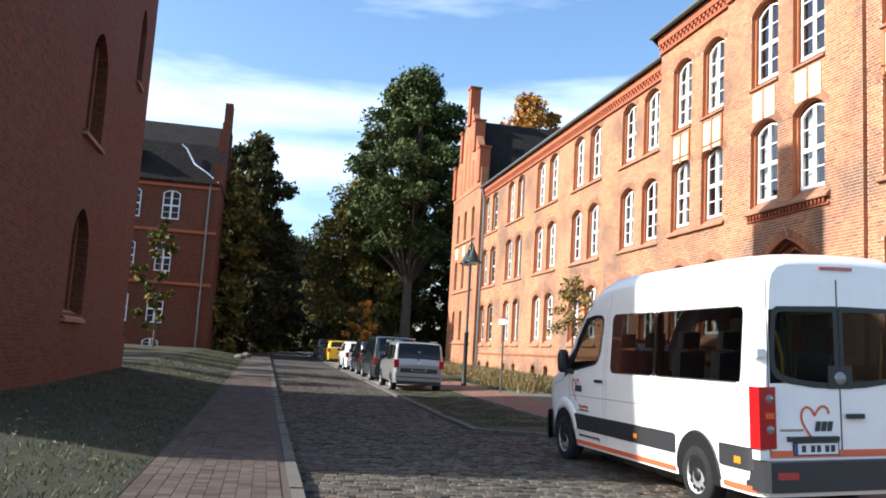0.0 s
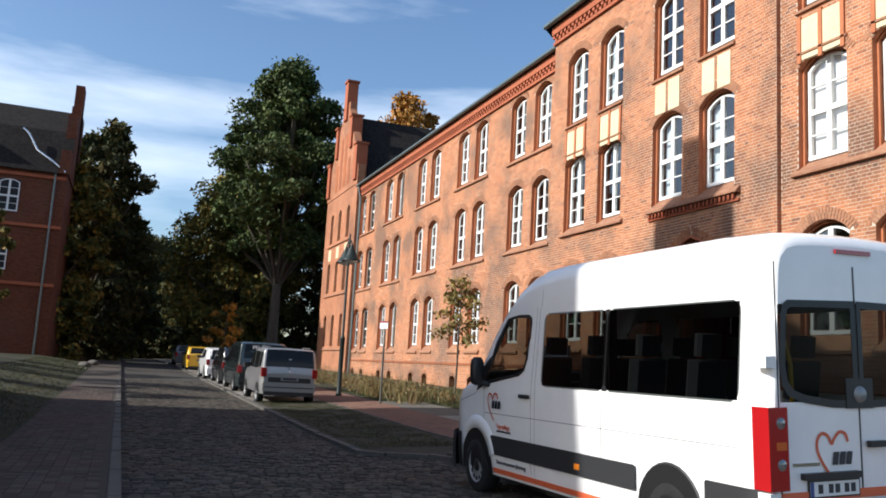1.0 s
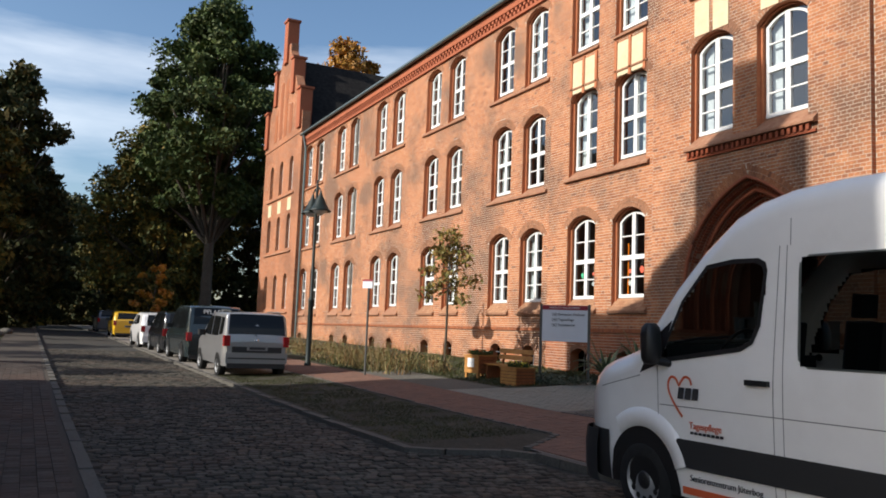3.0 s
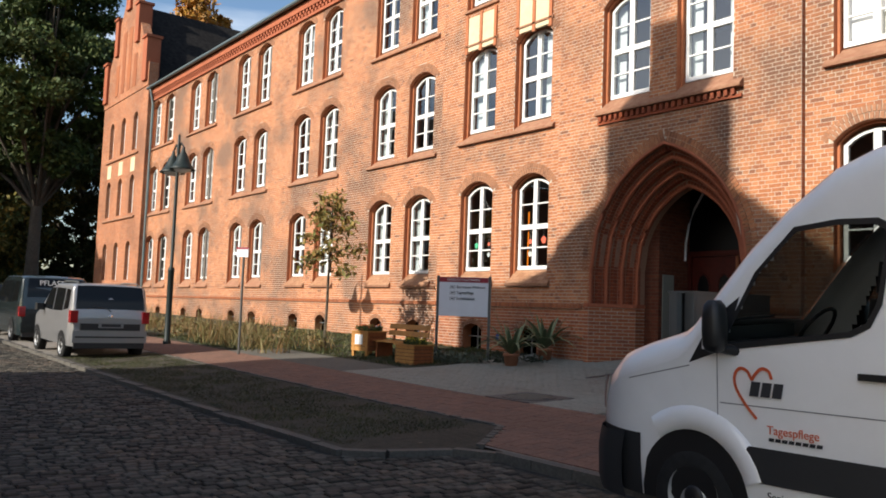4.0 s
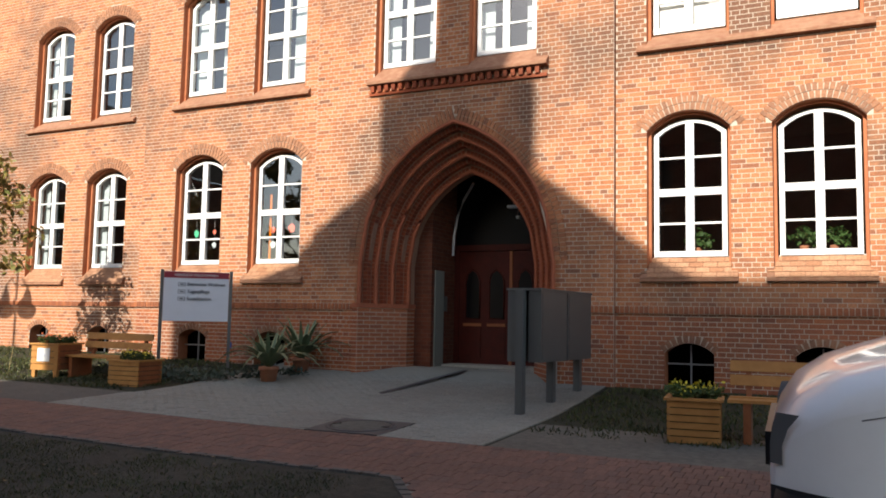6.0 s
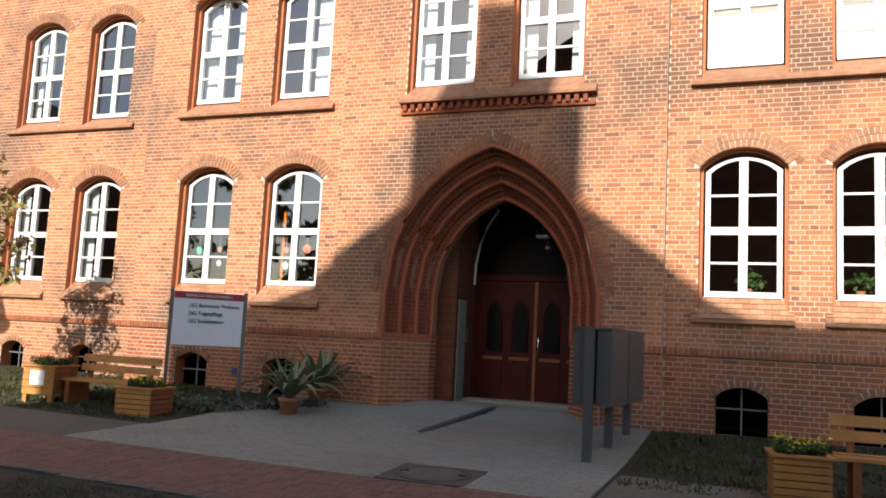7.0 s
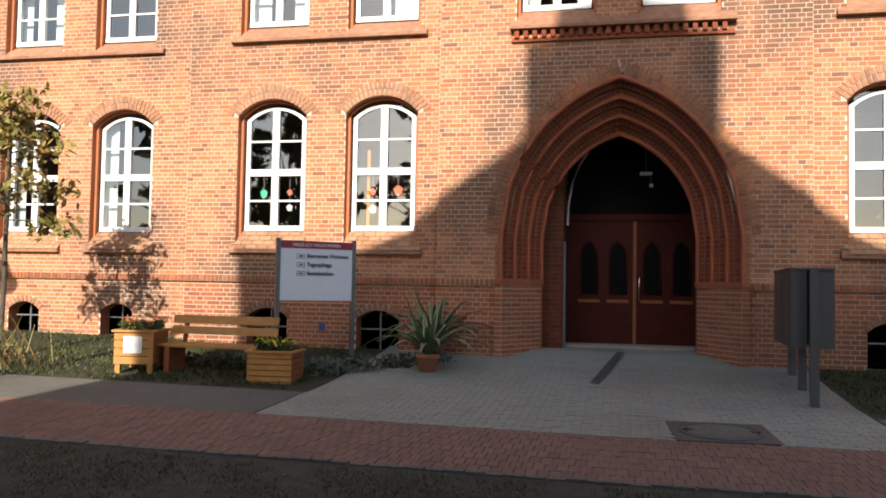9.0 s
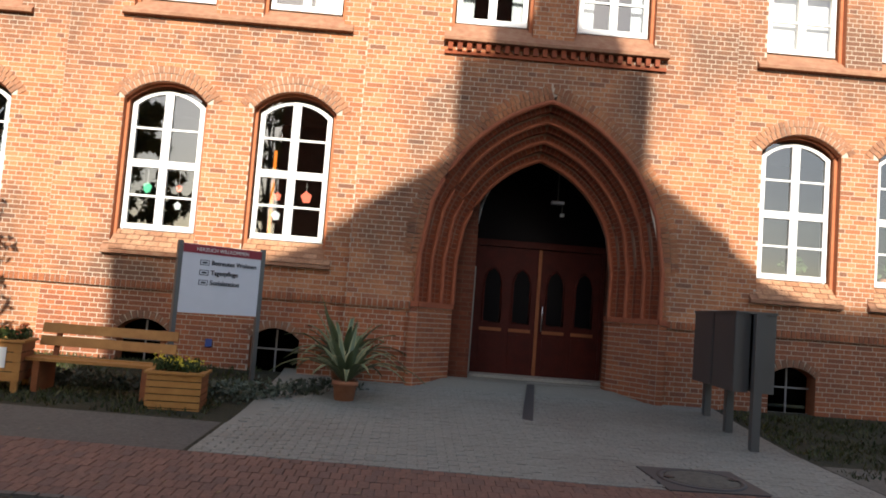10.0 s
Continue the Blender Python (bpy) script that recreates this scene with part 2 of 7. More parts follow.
# darkened copy of the green leaf, deep shade put into its colours
M["leaf_shaded"] = leaf_mat("leaf_shaded", [(0.022, 0.034, 0.009), (0.034, 0.046, 0.012), (0.055, 0.052, 0.014), (0.10, 0.07, 0.016)], 0.8)
M["leaf_mix"] = leaf_mat("leaf_autumn_mix", [(0.04, 0.06, 0.015), (0.085, 0.095, 0.02), (0.15, 0.125, 0.026), (0.28, 0.18, 0.03)], 0.7)
M["leaf_gold"] = leaf_mat("leaf_gold", [(0.32, 0.16, 0.02), (0.42, 0.2, 0.025), (0.36, 0.13, 0.02)])
M["leaf_grey"] = leaf_mat("leaf_grey_green", [(0.14, 0.17, 0.13), (0.2, 0.24, 0.19)])
M["grass"] = leaf_mat("grass_blade", [(0.03, 0.043, 0.010), (0.05, 0.062, 0.016), (0.10, 0.088, 0.03)])
M["dry"] = leaf_mat("dry_stalk", [(0.22, 0.15, 0.06), (0.28, 0.21, 0.09), (0.11, 0.13, 0.04), (0.26, 0.12, 0.05), (0.08, 0.11, 0.03)])
M["wood_y"] = grainy("yellow_pine", (0.38, 0.165, 0.04), (0.49, 0.235, 0.062), 7, 1.2, 0.6, 0.15)
M["wood_r"] = grainy("red_stained_wood", (0.24, 0.075, 0.026), (0.31, 0.105, 0.036), 7, 1.2, 0.6, 0.15)
M["terracotta"] = grainy("terracotta", (0.38, 0.15, 0.08), (0.46, 0.2, 0.11), 10, 1, 0.85, 0.15)
M["sign"] = plain("sign_panel", (0.66, 0.68, 0.72), 0.5)
M["sign_red"] = plain("sign_red", (0.28, 0.02, 0.035), 0.5)
M["ink"] = plain("dark_ink", (0.03, 0.03, 0.035), 0.6)
M["red"] = plain("signal_red", (0.62, 0.07, 0.035), 0.4)
M["lamp_red"] = plain("tail_lamp_red", (0.36, 0.010, 0.012), 0.12, 0, 0.6, 0.6)
M["van_white"] = plain("white_car_paint", (0.86, 0.85, 0.84), 0.28, 0, 0.5, 0.8)
M["bumper"] = plain("grey_bumper", (0.022, 0.023, 0.025), 0.55)
M["silver"] = plain("silver_paint", (0.33, 0.33, 0.335), 0.32, 0.5, 0.5, 0.7)
M["dark_paint"] = plain("dark_green_paint", (0.02, 0.03, 0.032), 0.25, 0.1, 0.5, 0.9)
M["black_paint"] = plain("black_paint", (0.012, 0.013, 0.016), 0.22, 0.1, 0.5, 0.9)
M["yellow_paint"] = plain("yellow_paint", (0.75, 0.44, 0.02), 0.3, 0, 0.5, 0.8)
M["grey_paint"] = plain("grey_paint", (0.10, 0.11, 0.125), 0.3, 0.3, 0.5, 0.8)
M["seat"] = plain("seat_fabric", (0.05, 0.05, 0.055), 0.9)
M["chrome"] = plain("chrome", (0.7, 0.7, 0.7), 0.15, 1.0)
M["orange"] = plain("orange_lens", (0.75, 0.22, 0.02), 0.2, 0, 0.5, 0.6)
M["orange_red"] = plain("orange_red_stripe", (0.68, 0.13, 0.05), 0.4)
M["lantern"] = plain("lantern_green", (0.014, 0.022, 0.020), 0.5, 0.0, 0.3)
M["milk"] = plain("milky_glass", (0.7, 0.72, 0.7), 0.2)
M["agave"] = leaf_mat("agave_leaf", [(0.07, 0.125, 0.065), (0.12, 0.18, 0.10), (0.27, 0.28, 0.13)], 0.5)
M["flower_y"] = plain("yellow_petal", (0.8, 0.65, 0.05), 0.7)
M["flower_r"] = plain("rust_petal", (0.45, 0.1, 0.03), 0.7)
M["green_toy"] = plain("green_paper", (0.1, 0.6, 0.35), 0.7)
M["salmon"] = plain("salmon_paper", (0.85, 0.2, 0.12), 0.7)
M["iron"] = plain("cast_iron", (0.09, 0.085, 0.08), 0.7, 0.4)
M["concrete"] = grainy("concrete", (0.30, 0.29, 0.25), (0.40, 0.385, 0.33), 20, 1, 0.9, 0.2)


# ---- mesh helpers ----
class MB:
    """A list of vertices and faces that becomes one mesh."""

    def __init__(self):
        self.v, self.f, self.s = [], [], []

    def face(self, pts, smooth=False):
        k = len(self.v)
        self.v.extend(tuple(p) for p in pts)
        self.f.append(tuple(range(k, k + len(pts))))
        self.s.append(smooth)

    def box(self, x0, x1, y0, y1, z0, z1, faces="xXyYzZ"):
        k = len(self.v)
        self.v.extend([(x0, y0, z0), (x1, y0, z0), (x1, y1, z0), (x0, y1, z0), (x0, y0, z1), (x1, y0, z1), (x1, y1, z1), (x0, y1, z1)])
        q = {"z": (0, 3, 2, 1), "Z": (4, 5, 6, 7), "y": (0, 1, 5, 4), "X": (1, 2, 6, 5), "Y": (2, 3, 7, 6), "x": (3, 0, 4, 7)}
        for c in faces:
            self.f.append(tuple(k + i for i in q[c]))
            self.s.append(False)
        return self

    def obox(self, m, sx, sy, sz, bev=0.0):
        """A box centred on the pose m, with chamfered upright edges if bev is given."""
        h = [(-sx / 2 + bev, -sy / 2), (sx / 2 - bev, -sy / 2), (sx / 2, -sy / 2 + bev), (sx / 2, sy / 2 - bev), (sx / 2 - bev, sy / 2), (-sx / 2 + bev, sy / 2), (-sx / 2, sy / 2 - bev), (-sx / 2, -sy / 2 + bev)]
        if not bev:
            h = [h[0], h[1], h[4], h[5]]
        lo = [m @ Vector((x, y, -sz / 2)) for x, y in h]
        hi = [m @ Vector((x, y, sz / 2)) for x, y in h]
        self.face(lo[::-1]), self.face(hi)
        for i in range(len(h)):
            j = (i + 1) % len(h)
            self.face([lo[i], lo[j], hi[j], hi[i]])
        return self

    def grid(self, rows, smooth=True, closed=False):
        """Rows of points, joined into quads."""
        k, n = len(self.v), len(rows[0])
        for r in rows:
            self.v.extend(tuple(p) for p in r)
        for i in range(len(rows) - 1):
            for j in range(n if closed else n - 1):
                j2 = (j + 1) % n
                self.f.append((k + i * n + j, k + i * n + j2, k + (i + 1) * n + j2, k + (i + 1) * n + j))
                self.s.append(smooth)
        return self

    def tube(self, path, radii, n=8, caps=True):
        pts = [Vector(p) for p in path]
        if isinstance(radii, (int, float)):
            radii = [radii] * len(pts)
        rows = []
        for i, p in enumerate(pts):
            d = (pts[min(i + 1, len(pts) - 1)] - pts[max(i - 1, 0)]).normalized()
            a = d.cross(Vector((0, 0, 1)) if abs(d.z) < 0.9 else Vector((1, 0, 0))).normalized()
            b = d.cross(a)
            rows.append([p + radii[i] * (math.cos(t) * a + math.sin(t) * b) for t in [2 * math.pi * j / n for j in range(n)]])
        self.grid(rows, True, True)
        if caps:
            self.face(rows[0]), self.face(rows[-1][::-1])
        return self

    def lathe(self, prof, n=16, at=(0, 0, 0), axis="z"):
        rows = []
        for r, h in prof:
            row = []
            for j in range(n):
                a = 2 * math.pi * j / n
                p = (r * math.cos(a), r * math.sin(a), h)
                if axis == "y":
                    p = (p[0], p[2], p[1])
                elif axis == "x":
                    p = (p[2], p[0], p[1])
                row.append((p[0] + at[0], p[1] + at[1], p[2] + at[2]))
            rows.append(row)
        self.grid(rows, True, True)
        return self

    def mesh(self, name, mat):
        me = bpy.data.meshes.new(name)
        me.from_pydata(self.v, [], self.f)
        me.materials.append(mat)
        if any(self.s):
            me.polygons.foreach_set("use_smooth", self.s)
        me.update()
        return me


def fixed(me):
    """Face normals made to point outward."""
    b = bmesh.new()
    b.from_mesh(me)
    bmesh.ops.remove_doubles(b, verts=b.verts, dist=1e-5)
    bmesh.ops.recalc_face_normals(b, faces=b.faces)
    b.to_mesh(me)
    b.free()
    return me


def thing(name, label, category, at=None, group="", kind=""):
    ob = new(name)
    if at is not None:
        ob.matrix_world = at
    return tagged(ob, label, category, group, kind)


def part(name, mb, mat, parent=None, label="", fix=False):
    me = mb.mesh(name, mat)
    if fix:
        fixed(me)
    ob = new(name, me)
    if parent is not None:
        ob.parent = parent
    if label:
        tagged(ob, label)
    return ob


def share(name, me, parent, m):
    ob = new(name, me)
    ob.parent = parent
    ob.matrix_basis = m
    return ob


# ---- ground ----
def lerp_table(table, v):
    for (a, p), (b, q) in zip(table, table[1:]):
        if v <= b:
            return p + (q - p) * max(0.0, (v - a) / (b - a))
    return table[-1][1]


YARD = [(-9.3, 0.045), (-7.9, 0.075), (-6.7, 0.14), (-5.15, 0.24), (-2.8, 0.31), (-1.6, 0.40), (0.0, 0.55), (40, 0.6)]
LEFT = [(-400, 0.7), (-17.7, 0.5), (-16.4, 0.34), (-14.62, 0.12), (-13.0, 0.11)]


CLIMB = [(-400, 0.75), (-60, 0.75), (-40, 0.5), (-20, 0.25), (-8, 0.1), (0, 0.0), (400, 0.0)]


def climb(x):
    """The street climbs gently away from the entrance."""
    return lerp_table(CLIMB, x)


def yard(y):
    return lerp_table(YARD, y)


def left_rise(y):
    return lerp_table(LEFT, y)


def slab(name, label, category, poly, zf, mat, depth=0.25, cuts=1):
    """A ground surface over a strip of quads with real thickness. poly: list of (x0, x1, y0, y1)."""
    mb = MB()
    for x0, x1, y0, y1 in poly:
        ys = [y0 + (y1 - y0) * i / cuts for i in range(cuts + 1)]
        xs = sorted({x0, x1, *(v for v in (-52, -40, -30, -20, -14, -8, -4, 0) if x0 < v < x1)})
        for a, b in zip(ys, ys[1:]):
            for p, q in zip(xs, xs[1:]):
                mb.face([(p, a, zf(a) + climb(p)), (q, a, zf(a) + climb(q)), (q, b, zf(b) + climb(q)), (p, b, zf(b) + climb(p))])
    return tagged(part(name, mb, mat), label, category, "", "structure")


g = MB()
g.face([(-2500, -2500, -0.06), (2500, -2500, -0.06), (2500, 2500, -0.06), (-2500, 2500, -0.06)])
tagged(part("ground", g, M["soil_grass"]), "grassy earth ground reaching to the horizon", "ground", "", "structure")
road = slab("road", "grey cobblestone street with sandy joints", "road", [(-160, 60, -13.0, -9.1), (2.7, 60, -9.1, -7.75)], lambda y: 0.0, M["road"])
walk_left = slab("sidewalk", "grey-brown trodden sidewalk along the kerb", "sidewalk", [(-120, 60, -14.62, -13.1)], lambda y: 0.115, M["asphalt"])
lawn = slab("lawn", "sparse lawn with fallen leaves sloping up to the church", "lawn", [(-41, 60, -40, -14.62)], left_rise, M["soil_grass"], cuts=24)
dirt_strip = slab("verge", "bare grey earth verge with sparse grass", "verge", [(-10.5, 2.4, -9.02, -6.72)], lambda y: yard(y) + 0.006, M["dirt"], cuts=8)
pave_bed = slab("pavement", "red concrete block footpath", "pavement", [(-45, 30, -6.75, -5.15)], yard, M["joint"], cuts=4)
bay_bed = slab("parking_strip", "red block parking strip beside the street", "pavement", [(-110, -10.5, -9.02, -6.75), (2.4, 30, -7.67, -6.75)], yard, M["joint"], cuts=4)
plaza_bed = slab("forecourt", "light grey block paving rising to the entrance", "forecourt", [(-3.8, 2.9, -5.15, 1.2), (-1.4, 1.45, 1.2, 3.2)], lambda y: yard(y) + (0.004 if y < 0 else 0.1), M["joint_grey"], cuts=10)
front_lawn = slab("front_lawn", "patchy lawn in front of the brick building", "lawn", [(-45, -3.8, -5.15, 1.2), (2.9, 30, -5.15, 1.2)], yard, M["soil_grass"], cuts=10)

corner = MB()
corner.face([(x, y, yard(y) + 0.006) for x, y in ((2.4, -9.02), (2.85, -9.04), (3.15, -8.7), (3.4, -8.05), (3.55, -7.78), (2.75, -6.66), (2.4, -6.72))])
tagged(part("verge", corner, M["dirt"]), "bare grey earth at the verge's rounded corner", "verge", "", "structure")

def kerb_run(name, pts, width=0.14, top=0.12, stone=1.0, seedv=1, label="worn granite kerb stones"):
    """A row of single kerb stones along a line, each a part of the kerb."""
    k = thing(name, label, "kerb", kind="structure")
    rnd = random.Random(seedv)
    base = MB().box(-0.5, 0.5, -0.5, 0.5, -0.5, 0.5)
    base.v = [(x * (0.985 if z > 0 else 1), y * (0.86 if z > 0 else 1), z) for x, y, z in base.v]
    me = base.mesh("kerb_stone", M["kerb"])
    for a, b in zip(pts, pts[1:]):
        a, b = Vector((*a, 0)), Vector((*b, 0))
        n = max(1, round((b - a).length / stone))
        ang = math.atan2(b.y - a.y, b.x - a.x)
        for i in range(n):
            c = a.lerp(b, (i + 0.5) / n)
            z = (top if top else yard(c.y) + 0.022) + rnd.uniform(-0.008, 0.008)
            share("kerb_stone", me, k, Matrix.LocRotScale((c.x, c.y, z / 2 - 0.06 + climb(c.x)), Euler((0, 0, ang + rnd.uniform(-0.01, 0.01))), ((b - a).length / n - 0.012, width, z + 0.12)))
    return k


slab("sandy_path", "pale trodden sand beside the forecourt", "path", [(2.95, 9.0, -5.14, -3.4)], lambda y: yard(y) + 0.006, M["sand"], cuts=4)
slab("gravel_path", "trodden grey gravel beside the footpath", "path", [(-9.5, -3.85, -5.14, -3.6)], lambda y: yard(y) + 0.006, M["gravel"], cuts=4)
kerb_run("kerb_left", [(-70, -13.05), (24, -13.05)], 0.15, 0.125, 1.0, 3)
kerb_run("verge_edging", [(3.5, -7.72), (2.7, -6.68), (-9.5, -6.74)], 0.10, None, 0.17, 6, "narrow stone edging between verge and footpath")
kerb_run("kerb_right", [(-60, -9.1), (2.9, -9.12), (3.2, -8.75), (3.45, -8.05), (3.9, -7.78), (16, -7.72)], 0.16, None, 0.55, 4)


# ---- the long brick building ----
COURSE, JOINT = 0.077, 0.0115


def seg_top(op, x):
    """Height of an opening's head at x."""
    xc, w, zb, zs, rise = op[:5]
    u = (x - xc) / (w / 2)
    if len(op) > 5:  # pointed
        h = rise
        half = w / 2
        c = (h * h - half * half) / (2 * half)
        r = half + c
        d = abs(x - xc) + c
        return zs + math.sqrt(max(0.0, r * r - d * d))
    r = ((w / 2) ** 2 + rise ** 2) / (2 * rise)
    return zs + rise - r + math.sqrt(max(0.0, r * r - (x - xc) ** 2))


def wall_sheet(mb, x0, x1, z0, z1, y, ops, n=10):
    """A wall face at y with the openings cut out."""
    xs = {x0, x1}
    for o in ops:
        for i in range(n + 1):
            xs.add(round(o[0] - o[1] / 2 + o[1] * i / n, 5))
    xs = sorted(v for v in xs if x0 <= v <= x1)
    for a, b in zip(xs, xs[1:]):
        mid = (a + b) / 2
        here = sorted((o for o in ops if abs(mid - o[0]) < o[1] / 2), key=lambda o: o[2])
        la = lb = z0
        for o in here:
            mb.face([(a, y, la), (b, y, lb), (b, y, o[2]), (a, y, o[2])])
            la, lb = seg_top(o, a), seg_top(o, b)
        mb.face([(a, y, la), (b, y, lb), (b, y, z1), (a, y, z1)])


def outline(o, n=12, grow=0.0):
    """The outline of an opening from bottom left over the head to bottom right."""
    xc, w, zb, zs, rise = o[:5]
    oo = (xc, w + 2 * grow, zb, zs, rise + grow, *o[5:])
    W = w + 2 * grow
    return [(xc - W / 2, zb)] + [(xc - W / 2 + W * i / n, seg_top(oo, xc - W / 2 + W * i / n)) for i in range(n + 1)] + [(xc + W / 2, zb)]


def reveal(mb, o, y0, y1, n=12):
    pts = outline(o, n)
    for (xa, za), (xb, zb) in zip(pts, pts[1:]):
        mb.face([(xa, y0, za), (xa, y1, za), (xb, y1, zb), (xb, y0, zb)])
    xc, w, zb = o[:3]
    mb.face([(xc - w / 2, y0, zb), (xc + w / 2, y0, zb), (xc + w / 2, y1, zb), (xc - w / 2, y1, zb)])


def brick_rows(x0, x1, z0, z1, y, ops, out=0.0025, ring=0.0, seedv=0):
    """Boxes (x0, x1, z0, z1, y) of a cross bond, cut at the openings."""
    rnd = random.Random(seedv)
    rows = []
    k0, k1 = int(round(z0 / COURSE)), int(round(z1 / COURSE))
    for k in range(k0, k1):
        zb = k * COURSE
        if zb < z0 - 0.01:
            continue
        zm = zb + COURSE / 2
        holes = []
        for o in ops:
            if o[2] < zm:
                a, b = o[0] - o[1] / 2, o[0] + o[1] / 2
                if zm > o[3]:
                    g = 0.25 if o[1] > 1 else 0.125
                    gw = g if len(o) > 5 else g * 0.45
                    oo = (o[0], o[1] + 2 * gw, o[2], o[3], o[4] + g, *o[5:])
                    a, b = a - gw, b + gw
                    inside = [x for x in (a + (b - a) * i / 60 for i in range(61)) if seg_top(oo, x) > zm]
                    if not inside:
                        continue
                    a, b = inside[0], inside[-1]
                holes.append((a, b))
        step = 0.26 if k % 2 else 0.13
        x = math.floor(x0 / 0.26) * 0.26 + (0.065 if k % 2 == 0 else (0.13 if k % 4 == 1 else 0.0)) - 0.26
        while x < x1:
            st = step if rnd.random() > 0.12 else (0.39 - step)
            a, b = max(x, x0) + JOINT / 2, min(x + st, x1) - JOINT / 2
            x += st
            spans = [(a, b)]
            for ha, hb in holes:
                nxt = []
                for p, q in spans:
                    if hb <= p or ha >= q:
                        nxt.append((p, q))
                    else:
                        nxt += [(p, ha), (hb, q)]
                spans = nxt
            for p, q in spans:
                if q - p > 0.025:
                    rows.append((p, q, zb + JOINT / 2, zb + COURSE - JOINT / 2, y - out - rnd.uniform(0, 0.002)))
    return rows


def brick_mesh(rows, depth=0.012):
    mb = MB()
    for a, b, c, d, y in rows:
        mb.box(a, b, y, y + depth, c, d, "xXyzZ")
    return mb


def voussoirs(mb, o, y, width, thick, proud=0.012, start=0.0):
    """A ring of bricks on edge round an opening's head."""
    n = 60
    pts = [p for p in outline(o, n, start)[1:-1]]
    L = [0.0]
    for p, q in zip(pts, pts[1:]):
        L.append(L[-1] + math.hypot(q[0] - p[0], q[1] - p[1]))
    cnt = max(3, int(L[-1] / thick))
    for i in range(cnt):
        s = L[-1] * (i + 0.5) / cnt
        j = max(k for k in range(len(L)) if L[k] <= s)
        j = min(j, len(pts) - 2)
        f = (s - L[j]) / max(1e-6, L[j + 1] - L[j])
        px, pz = pts[j][0] + f * (pts[j + 1][0] - pts[j][0]), pts[j][1] + f * (pts[j + 1][1] - pts[j][1])
        ang = math.atan2(pts[j + 1][1] - pts[j][1], pts[j + 1][0] - pts[j][0])
        m = Matrix.Translation((px - math.sin(ang) * width / 2, y - proud / 2, pz + math.cos(ang) * width / 2)) @ Matrix.Rotation(-ang, 4, "Y")
        mb.obox(m, L[-1] / cnt - 0.010, proud + 0.02, width - 0.008)


YA, YB, YW = -0.08, 0.04, 0.50      # entrance section, side bays, long wing
ZG, Z1, Z2 = 2.66, 6.39, 9.97       # window bottoms of the three storeys
XW0, XB0, XA0, XA1, XB1 = -34.3, -7.6, -2.9, 3.03, 7.7
XP, SPRING = 0.09, 2.6              # middle and springing of the portal
building = thing("brick_building", "three-storey orange brick institutional building with white windows and a pointed entrance", "building")
GRP = "windows of the brick building"


def win_op(xc, zb, w=1.32, h=2.0, rise=0.3):
    return (xc, w, zb, zb + h, rise)


def window_frame(w, h, rise):
    """White casement: outer frame, mullion, transom. Origin at bottom centre, depth along +y."""
    mb = MB()
    o = (0, w, 0, h, rise)
    out = outline(o, 10)
    inn = outline((0, w - 0.15, 0.09, h - 0.03, rise - 0.02), 10)
    for yy, sgn in ((0.0, 1), (0.08, -1)):
        for (a, b, c, d) in zip(out, out[1:], inn, inn[1:]):
            mb.face([(a[0], yy, a[1]), (b[0], yy, b[1]), (d[0], yy, d[1]), (c[0], yy, c[1])][::sgn])
    for a, b in zip(inn, inn[1:]):
        mb.face([(a[0], 0, a[1]), (a[0], 0.08, a[1]), (b[0], 0.08, b[1]), (b[0], 0, b[1])])
    mb.box(-w / 2, w / 2, -0.01, 0.085, 0.0, 0.09)
    return mb


WIN = {}


def window_set(w, h, rise):
    key = (round(w, 3), round(h, 3), round(rise, 3))
    if key in WIN:
        return WIN[key]
    fr = window_frame(w, h, rise).mesh("window", M["white"])
    trz = h * 0.52
    mul = MB().box(-0.065, 0.065, -0.012, 0.07, 0.09, h + rise * 0.93).mesh("mullion", M["white"])
    tra = MB().box(-w / 2 + 0.07, w / 2 - 0.07, -0.02, 0.072, trz - 0.06, trz + 0.06).mesh("transom", M["white"])
    bar = MB().box(-(w / 2 - 0.14) / 2, (w / 2 - 0.14) / 2, 0.005, 0.055, -0.016, 0.016).mesh("glazing_bar", M["white"])
    pw = (w - 0.15) / 2 - 0.065
    lo = MB()
    lo.face([(-pw / 2, 0.03, 0), (pw / 2, 0.03, 0), (pw / 2, 0.03, 1), (-pw / 2, 0.03, 1)])
    pane = lo.mesh("pane", M["glass"])
    WIN[key] = (fr, mul, tra, bar, pane, trz, pw)
    return WIN[key]


def add_window(parent, xc, y, zb, w, h, rise, rows=(2, 2)):
    fr, mul, tra, bar, pane, trz, pw = window_set(w, h, rise)
    ob = share("window", fr, parent, Matrix.Translation((xc, y, zb)))
    share("mullion", mul, ob, Matrix())
    share("transom", tra, ob, Matrix())
    lows = [(0.09, trz - 0.06, rows[0]), (trz + 0.06, h + rise * 0.5, rows[1])]
    for z0, z1, n in lows:
        for sx in (-1, 1):
            cx = sx * (0.065 + pw / 2)
            for i in range(n):
                a, b = z0 + (z1 - z0) * i / n, z0 + (z1 - z0) * (i + 1) / n
                if i == n - 1 and z1 > h:
                    b += rise * 0.42
                p = share("pane", pane, ob, Matrix.LocRotScale((cx, 0, a), None, (1, 1, b - a)))
                p.visible_shadow = False
                if i:
                    share("glazing_bar", bar, ob, Matrix.Translation((cx, 0, a)))
    return ob


